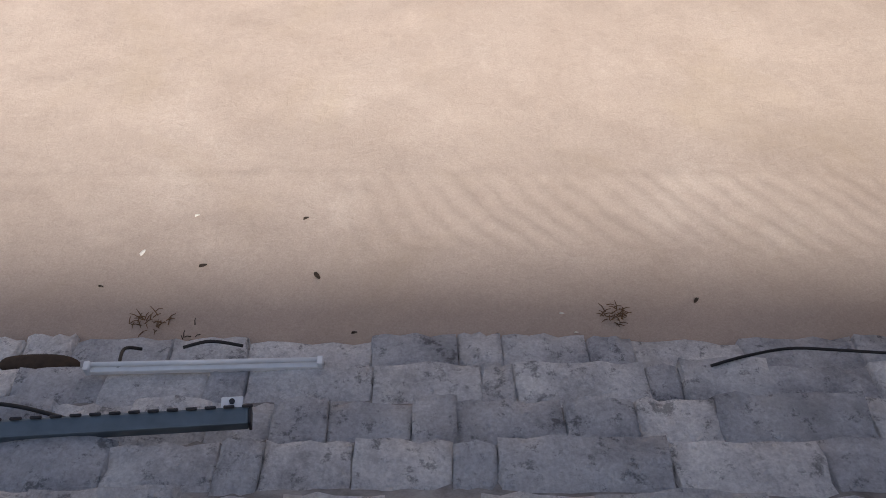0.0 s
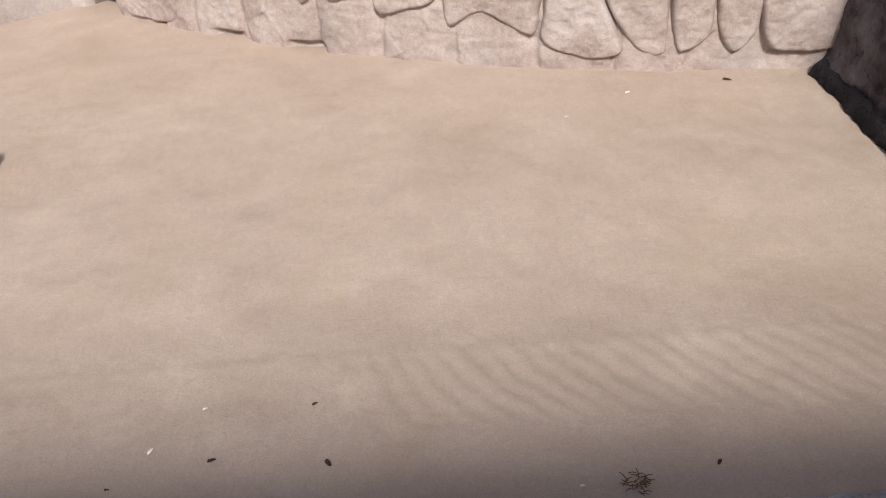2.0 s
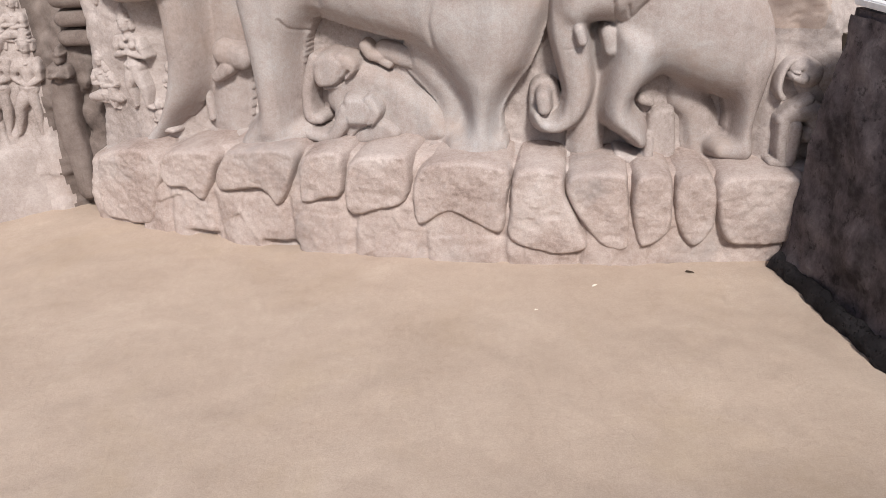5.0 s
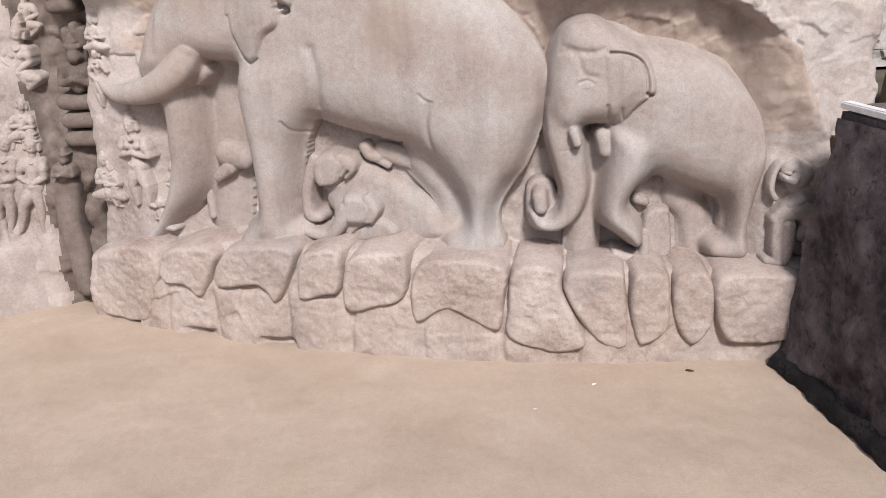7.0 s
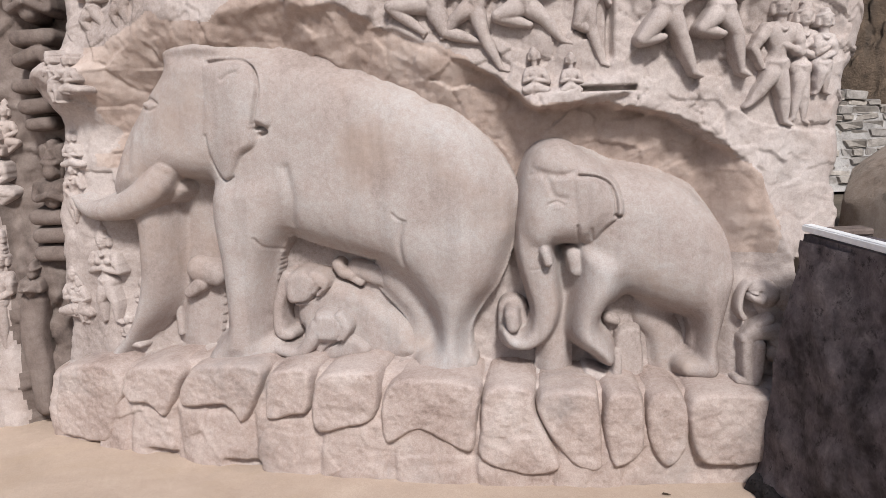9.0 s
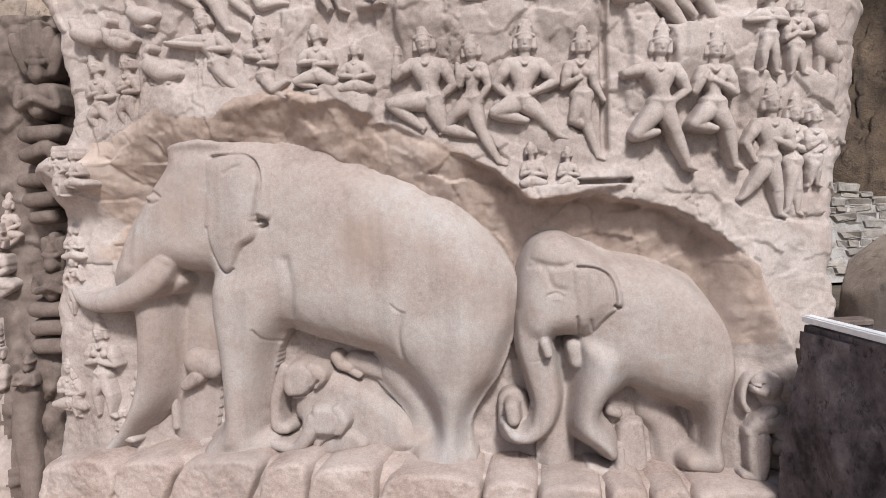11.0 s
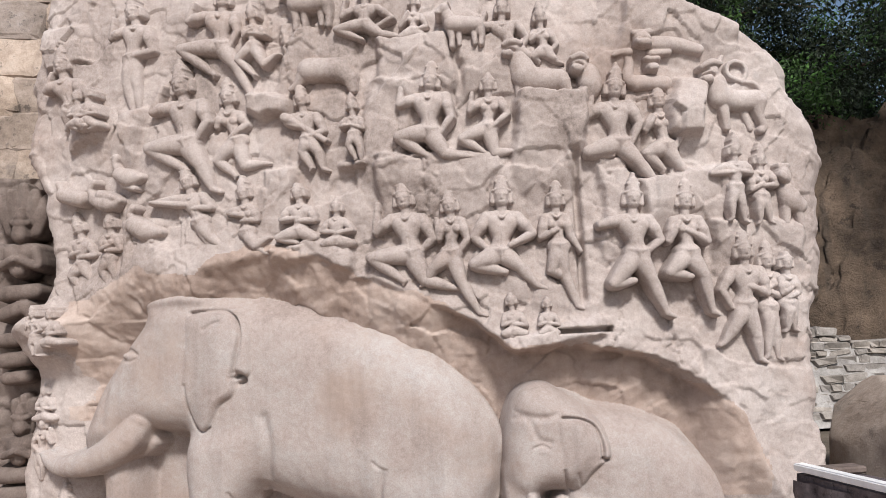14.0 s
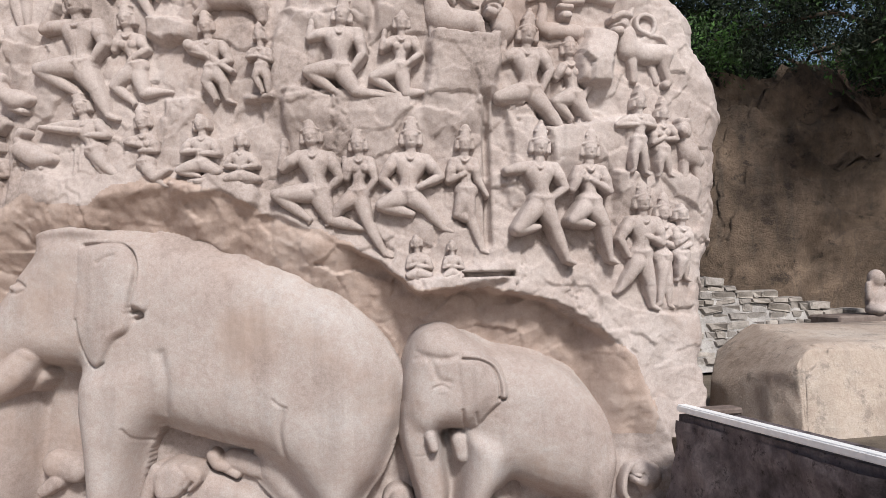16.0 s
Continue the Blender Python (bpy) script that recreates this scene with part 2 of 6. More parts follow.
def overhang(u):
    """Height of the broken lower edge of the upper panel."""
    return np.interp(u, [-4.2, -3.75, -3.0, -2.4, -1.7, -1.1, -0.2, 0.35, 0.85, 1.2, 1.45, 2.35, 2.9, 3.25, 3.6, 3.75, 3.95, 4.1],
                     [4.5, 4.55, 4.52, 4.78, 4.7, 4.98, 4.64, 4.4, 4.17, 3.93, 3.79, 3.74, 3.5, 3.3, 3.05, 2.62, 2.2, 0.9])


BULGES = [(0.186, 0.963, 6.678, 7.026, -0.12), (1.058, 1.545, 6.606, 6.921, -0.1), (1.527, 2.175, 5.545, 6.273, -0.15), (0.199, 1.51, 5.411, 5.744, -0.1), (2.373, 2.684, 4.909, 5.62, -0.12), (3.1, 3.38, 5.778, 6.363, 0.16), (2.772, 3.707, 4.984, 5.362, -0.12), (-1.148, -0.763, 6.314, 6.538, 0.18), (-0.801, -0.513, 6.913, 7.283, -0.1),
          (-3.232, -2.801, 6.23, 6.581, 0.12), (-2.663, -2.358, 6.202, 6.558, -0.1), (-0.939, -0.113, 4.783, 4.983, 0.1), (-2.594, -2.133, 4.988, 5.363, -0.1), (1.324, 2.33, 3.73, 3.926, 0.1), (-3.546, -3.019, 7.262, 7.8, 0.1), (3.474, 4.331, 4.714, 4.963, -0.09), (2.701, 3.934, 6.875, 7.16, -0.1), (-0.167, 0.056, 5.67, 5.786, 0.1), (0.056, 0.482, 5.82, 6.554, -0.08), (-1.012, -0.664, 5.51, 5.747, -0.08)]


def face_depth(u, z, fine=True):
    """How far the bare rock stands in front of the face's curve."""
    wob = 0.14 * rough(u, z, 0.5, 11, 5)
    zb = plinth_top(u) + 0.03 * rough(u, z, 0.3, 5)
    zo = overhang(u) + wob
    # niche, deepest in the middle
    niche = -0.28 - 0.37 * ease(u, -3.5, -2.6) * (1 - ease(u, 3.05, 3.5)) + 0.08 * rough(u, z, 0.8, 3)
    niche = niche + (0.47 - 0.27 * ease(u, 0.3, 1.5)) * ease(z, zo - 1.0, zo - 0.05)
    niche = niche + (0.07 * rough(u * 1.3, z * 0.8, 0.7, 13, 5) + 0.06 * facets(u + 0.1 * rough(u, z, 0.3, 17), z * 1.4, 0.4, 19)) * ease(z, 2.6, 3.6)
    panel = -0.16 + 0.12 * rough(u, z, 1.6, 21) + 0.03 * rough(u, z, 0.5, 23) + 0.085 * facets(u + 0.1 * rough(u, z, 0.3, 25), z + 0.1 * rough(u, z, 0.3, 27), 0.62, 29) + 0.05 * facets(u + 0.06 * rough(u, z, 0.2, 33), z + 0.06 * rough(u, z, 0.2, 39), 0.27, 43)
    panel = panel - 0.05 * (z - 5.0) * ease(z, 5.0, 9.0)
    # steps of broken stone in the panel
    bent_u, bent_z = u + 0.13 * rough(u, z, 0.5, 31, 6), z + 0.13 * rough(u, z, 0.5, 35, 6)
    for k, (a, b, lo, hi, d) in enumerate(BULGES):
        tilt = 0.16 * math.sin(2.3 * k)
        x, y = bent_u + tilt * (bent_z - lo), bent_z + 0.10 * math.cos(1.7 * k) * (bent_u - a)
        inside = ease(x, a - 0.045, a + 0.04) * (1 - ease(x, b - 0.04, b + 0.05)) * (ease(y, lo - 0.035, lo + 0.035) if d > 0 else ease(y, lo - 0.45, lo + 0.12)) * (1 - ease(y, hi - (0.06 if d > 0 else 0.02), hi + 0.03))
        panel = panel + abs(d) * inside * (0.75 + 0.5 * lattice(u, z, 0.4, 37))
    crack = np.abs(rough(u, z, 1.5, 161, 6))
    panel = panel - 0.035 * np.exp(-(crack / 0.007) ** 2) * ease(lattice(u, z, 0.9, 163), 0.35, 0.6)
    cut = ease(z, zo - 0.03 - 0.30 * (1 - ease(u, -1.2, 0.4)) * (0.5 + lattice(u, z, 0.3, 165)), zo + 0.035)
    h = niche * (1 - cut) + (panel + 0.05 * np.exp(-((z - zo) / 0.25) ** 2)) * cut
    # plinth of overlapping rounded stones
    stones = np.full(np.shape(h), -0.02)
    for k, (a, b) in enumerate(((-3.6, -3.05), (-3.02, -2.42), (-2.4, -1.55), (-1.5, -0.82), (-0.78, -0.06), (-0.02, 0.76), (0.8, 1.55), (1.6, 2.3))):
        lean = u - 0.12 * math.sin(2.0 * k) * (z - 0.3)
        x = (lean - (a + b) / 2) / ((b - a) / 2)
        lower = 0.05 * (1 - np.clip(np.abs(x), 0, 1.1) ** 8) * ease(lean, a, a + 0.035) * (1 - ease(lean, b - 0.03, b)) * (1 - ease(z, 0.55, 0.7))
        stones = np.maximum(stones, lower - 0.02)
    stones = stones + 0.035 * rough(u, z, 0.35, 61) - 0.10 * ease(z, zb - 0.22, zb) ** 2 + 0.05 * (1 - z)
    for a, w in ((-3.5, 0.07), (-2.62, 0.16), (-1.65, 0.2)):
        stones = stones - 0.12 * np.exp(-((u - a) / w) ** 6 - ((z - 0.02) / 0.05) ** 4)
    stones = stones + 0.03 * facets(u, z, 0.4, 63)
    low = 1 - ease(z, zb - 0.02, zb + 0.05)
    h = h * (1 - low) + stones * low
    # worn slot and groove
    h = h - 0.16 * (np.abs(u - 2.12) < 0.26) * (np.abs(z - (3.93)) < 0.03)
    h = h - 0.12 * np.exp(-((u - 2.13) / 0.035) ** 4) * ease(z, 4.15, 4.25) * (1 - ease(z, 5.6, 5.75))
    if fine:
        h = h + 0.014 * rough(u, z, 0.22, 71, 3) * (1 - low) + 0.016 * rough(u, z, 0.1, 81, 3)
    # rounded ends and crown
    right = np.interp(z, [0, 0.9, 1.7, 2.8, 3.6, 4.3, 5.5, 5.85, 6.15, 6.55, 6.9, 7.2, 7.4, 7.8], [4.2, 4.42, 4.48, 4.46, 4.52, 4.66, 4.83, 4.82, 4.66, 4.55, 4.2, 3.55, 2.8, 0.9]) + 0.10 * rough(z, z * 0, 0.5, 91)
    left = np.interp(z, [0, 0.9, 1.9, 3.2, 4.2, 4.8, 5.8, 6.3, 7.0, 7.6, 9], [-4.25, -4.2, -4.15, -3.95, -3.85, -3.6, -3.7, -3.97, -3.95, -3.8, -3.8]) + 0.1 * rough(z, z * 0, 0.4, 95)
    bend = 0.16 + 0.29 * ease(z, 2.6, 4.8)
    over = np.maximum(u - right + bend, 0) / bend
    h = h - 0.5 * (1 - np.sqrt(np.clip(1 - np.minimum(over, 1) ** 2, 0, 1))) - 2.2 * ease(over, 0.97, 1.3)
    over = np.maximum(left + 0.22 - u, 0) / 0.22
    h = h - 0.2 * (1 - np.sqrt(np.clip(1 - np.minimum(over, 1) ** 2, 0, 1))) - 1.5 * ease(over, 0.95, 1.3)
    return h


def grid_mesh(name, U, Z, H, keep, material, where=face_point, parent=None, origin=None):
    nu, nz = U.shape
    idx = np.arange(nu * nz).reshape(nu, nz)
    cell = keep[:-1, :-1] | keep[1:, :-1] | keep[:-1, 1:] | keep[1:, 1:]
    a, b, c, d = idx[:-1, :-1][cell], idx[1:, :-1][cell], idx[1:, 1:][cell], idx[:-1, 1:][cell]
    quads = np.stack([a, b, c, d], 1)
    used = np.unique(quads)
    back = np.zeros(nu * nz, dtype=int)
    back[used] = np.arange(len(used))
    pts = where(U, Z, H).reshape(-1, 3)[used]
    if origin is None:
        origin = (pts[:, 0].mean(), pts[:, 1].mean(), pts[:, 2].min())
    return mesh_object(name, pts, back[quads], material, parent, True, origin)


us, zs = np.arange(-4.6, 5.2, 0.0165), np.arange(-0.06, 8.2, 0.0165)
U, Z = np.meshgrid(us, zs, indexing="ij")
rock = grid_mesh("carved_rock_face", U, Z, face_depth(U, Z), np.ones(U.shape, bool), GRANITE, origin=(0, 8.5, 0))
tagged(rock, "huge pinkish granite rock face carved in relief", "rock face", kind="structure")
# fresh reddish rock where the face has broken away above the large elephant
rock.data.materials.append(RED_GRANITE)
cu, cz = (U[:-1, :-1] + 0.008).ravel(), (Z[:-1, :-1] + 0.008).ravel()
broken = overhang(cu) - cz
fresh = (broken > -0.04 + 0.1 * rough(cu, cz, 0.3, 151)) & (broken < 1.3) & (cu < 3.75 + 0.3 * rough(cu, cz, 0.4, 157, 5)) & (cu > -3.35 + 0.5 * rough(cu, cz, 0.5, 155, 5)) & (cz > 2.3)
rock.data.materials.append(ROSE)
foot = cz < plinth_top(cu) + 0.02
rock.data.polygons.foreach_set("material_index", np.where(foot, 2, fresh.astype(int)).tolist())


def blend(a, b, k):
    return np.maximum(a, b) + np.maximum(k - np.abs(a - b), 0) ** 2 / (4 * k)


def glide(rows, closed=False, n=5):
    """A smooth line through rows of numbers."""
    p = np.array(rows, float)
    count = len(p)
    if count < 3 and not closed:
        return p
    out = []
    for i in range(count if closed else count - 1):
        a, b, c, d = (p[(i + k) % count] if closed else p[min(max(i + k, 0), count - 1)] for k in (-1, 0, 1, 2))
        for t in np.linspace(0, 1, n, endpoint=False):
            out.append(0.5 * (2 * b + (c - a) * t + (2 * a - 5 * b + 4 * c - d) * t * t + (3 * b - a - 3 * c + d) * t ** 3))
    return np.array(out if closed else out + [p[-1]])


class Relief:
    """A carving on the face, worked as height over (u, z): masses swell inside an outline, strokes are rounded limbs,
    flaps lie on what is there, grooves cut into it."""

    def __init__(self, name, label, category, step=0.0085, group="", material=GRANITE, ground=face_depth, where=face_point, proud=0.0):
        self.proud = proud
        self.name, self.label, self.category, self.step, self.group, self.material = name, label, category, step, group, material
        self.ground, self.where, self.acts, self.span = ground, where, [], []

    def note(self, line, reach):
        self.span += [line[:, :2].min(0) - reach, line[:, :2].max(0) + reach]

    def stroke(self, rows, fat=0.9, soft=0.0):
        """rows: u, z, radius, level of the axis."""
        line = glide(rows)
        line[:, 2] = np.maximum(line[:, 2], 0.002)
        self.note(line, line[:, 2].max())
        self.acts.append(("stroke", line, fat, soft))
        return self

    def mass(self, rows, level, puff, rim, soft=0.0):
        line = glide(rows, True, 4)
        self.note(line, 0.0)
        self.acts.append(("mass", line, level, puff, rim, soft))
        return self

    def flap(self, rows, thick, rim):
        line = glide(rows, True, 4)
        self.note(line, 0.0)
        self.acts.append(("flap", line, thick, rim))
        return self

    def groove(self, rows, wide, deep):
        self.acts.append(("groove", glide(rows), wide, deep))
        return self

    def rub(self, passes):
        self.acts.append(("rub", passes))
        return self

    @staticmethod
    def nearest(u, z, line, closed=False):
        """The distance to a line, and the place along it."""
        best, place = np.full(u.shape, 1e9), np.zeros(u.shape)
        count = len(line)
        for i in range(count if closed else count - 1):
            (u1, z1), (u2, z2) = line[i, :2], line[(i + 1) % count, :2]
            du, dz = u2 - u1, z2 - z1
            t = np.clip(((u - u1) * du + (z - z1) * dz) / max(du * du + dz * dz, 1e-12), 0, 1)
            d = (u - u1 - t * du) ** 2 + (z - z1 - t * dz) ** 2
            closer = d < best
            best, place = np.where(closer, d, best), np.where(closer, i + t, place)
        return np.sqrt(best), place

    @staticmethod
    def within(u, z, line):
        inside = np.zeros(u.shape, bool)
        for (u1, z1), (u2, z2) in zip(line[:, :2], np.roll(line[:, :2], -1, 0)):
            if abs(z2 - z1) > 1e-9:
                inside ^= ((z1 > z) != (z2 > z)) & (u < (u2 - u1) * (z - z1) / (z2 - z1) + u1)
        return inside

    def build(self, grain=0.004):
        lo, hi = np.min(self.span, 0) - 0.07, np.max(self.span, 0) + 0.07
        ua, za = np.arange(lo[0], hi[0], self.step), np.arange(lo[1], hi[1], self.step)
        U, Z = np.meshgrid(ua, za, indexing="ij")
        field = np.full(U.shape, -9.0)
        for kind, line, *more in self.acts:
            if kind == "rub":
                inside = field > -5
                for _ in range(line):
                    num, den = np.where(inside, field, 0.0), inside.astype(float)
                    for axis in (0, 1):
                        num = num + np.roll(num, 1, axis) + np.roll(num, -1, axis)
                        den = den + np.roll(den, 1, axis) + np.roll(den, -1, axis)
                    field = np.where(inside, num / np.maximum(den, 1e-6), field)
                continue
            reach = line[:, 2].max() + 0.05 if kind == "stroke" else (3 * more[0] if kind == "groove" else 0.06)
            (a, b), (c, d) = [np.searchsorted(axis, (line[:, k].min() - reach, line[:, k].max() + reach)) for k, axis in ((0, ua), (1, za))]
            win = (slice(max(a - 1, 0), b + 1), slice(max(c - 1, 0), d + 1))
            u, z, old = U[win], Z[win], field[win]
            if kind == "stroke":
                fat, soft = more
                far, place = self.nearest(u, z, line)
                r, level = np.interp(place, np.arange(len(line)), line[:, 2]), np.interp(place, np.arange(len(line)), line[:, 3])
                q = 1 - (far / r) ** 2
                made = np.where(q > 0, level + fat * r * np.sqrt(np.maximum(q, 0)), np.where(far < r + 0.028, level - 13.0 * (far - r), -9.0))
                field[win] = blend(old, made, soft) if soft else np.maximum(old, made)
            elif kind == "mass":
                level, puff, rim, soft = more
                far, _ = self.nearest(u, z, line, True)
                t = np.clip(far / rim, 0, 1)
                body = level + puff * np.sqrt(1 - (1 - t) ** 2)
                if self.proud:
                    body = np.maximum(body, self.ground(u, z, False) + self.proud * np.sqrt(1 - (1 - np.clip(far / 0.10, 0, 1)) ** 2))
                made = np.where(self.within(u, z, line), body, np.where(far < 0.03, level - 13.0 * far, -9.0))
                field[win] = blend(old, made, soft) if soft else np.maximum(old, made)
            elif kind == "flap":
                thick, rim = more
                far, _ = self.nearest(u, z, line, True)
                fade = 0.2 + 0.8 * ease(u, line[:, 0].min(), line[:, 0].min() + 0.6 * np.ptp(line[:, 0]))
                field[win] = old + np.where(self.within(u, z, line), thick * fade * np.clip(far / rim, 0, 1) ** 0.5, 0.0)
            else:
                wide, deep = more
                far, _ = self.nearest(u, z, line)
                field[win] = old - deep * np.exp(-(far / wide) ** 2)
        bare = self.ground(U, Z)
        field[:2, :] = field[-2:, :] = field[:, :2] = field[:, -2:] = -9.0
        solid = field > -5
        field = np.where(solid, field + grain * 2 * rough(U, Z, 0.12, 7), bare - 0.1)
        keep = solid & (field > bare - 0.01)
        return tagged(grid_mesh(self.name, U, Z, np.maximum(field, bare - 0.06), keep, self.material, self.where), self.label, self.category, self.group)


# ---- plinth of overlapping rounded stones ----
for k, rim in enumerate((
    [(-3, 0.904), (-2.867, 1.046), (-2.423, 1.117), (-2.254, 1.029), (-2.33, 0.813), (-2.517, 0.473), (-2.716, 0.596), (-2.963, 0.591), (-3.037, 0.718)],
    [(-2.216, 1.007), (-2.084, 1.129), (-1.56, 1.203), (-1.339, 1.144), (-1.383, 0.902), (-1.604, 0.498), (-1.796, 0.686), (-2.255, 0.611), (-2.334, 0.773)],
    [(-1.297, 1.047), (-1.191, 1.154), (-0.85, 1.188), (-0.829, 0.943), (-0.881, 0.69), (-1.042, 0.639), (-1.32, 0.564), (-1.355, 0.765)],
    [(-0.774, 1.058), (-0.59, 1.173), (-0.211, 1.209), (-0.118, 1.105), (-0.184, 0.675), (-0.507, 0.542), (-0.786, 0.47), (-0.848, 0.73)],
    [(-0.053, 1.017), (0.156, 1.128), (0.603, 1.131), (0.876, 1.03), (0.847, 0.719), (0.794, 0.353), (0.582, 0.406), (0.259, 0.563), (-0.081, 0.396), (-0.129, 0.739)],
    [(0.909, 1.019), (1.152, 1.094), (1.396, 1.026), (1.421, 0.79), (1.611, 0.372), (1.638, 0.19), (1.304, 0.123), (0.86, 0.282), (0.856, 0.599)],
    [(1.434, 0.968), (1.614, 1.039), (1.967, 1.026), (2.033, 0.85), (2.068, 0.434), (2.058, 0.204), (1.903, 0.168), (1.682, 0.325), (1.432, 0.742)],
    [(2.086, 0.967), (2.238, 1.024), (2.434, 0.974), (2.471, 0.726), (2.454, 0.381), (2.246, 0.227), (2.135, 0.252), (2.056, 0.613)],
    [(2.5, 0.937), (2.674, 1.003), (2.839, 0.952), (2.913, 0.656), (2.876, 0.359), (2.679, 0.196), (2.52, 0.428), (2.471, 0.697)],
    [(2.906, 0.938), (3.114, 0.989), (3.561, 0.958), (3.779, 0.876), (3.722, 0.501), (3.66, 0.234), (3.149, 0.205), (2.966, 0.32), (2.867, 0.716)],
    [(-3.911, 0.823), (-3.531, 1.011), (-3.115, 0.992), (-3.02, 0.733), (-3.164, 0.406), (-3.298, 0.057), (-3.745, 0.032), (-4.012, 0.129)])):
    ob = (Relief("stone", "", "", 0.011, material=ROSE)
          .mass(rim, -0.02, 0.13 + 0.02 * math.sin(3.0 * k), 0.055)
          .rub(1).build(0.012))
    ob.parent = rock
    ob.location = ob.location - Vector((0, 8.5, 0))

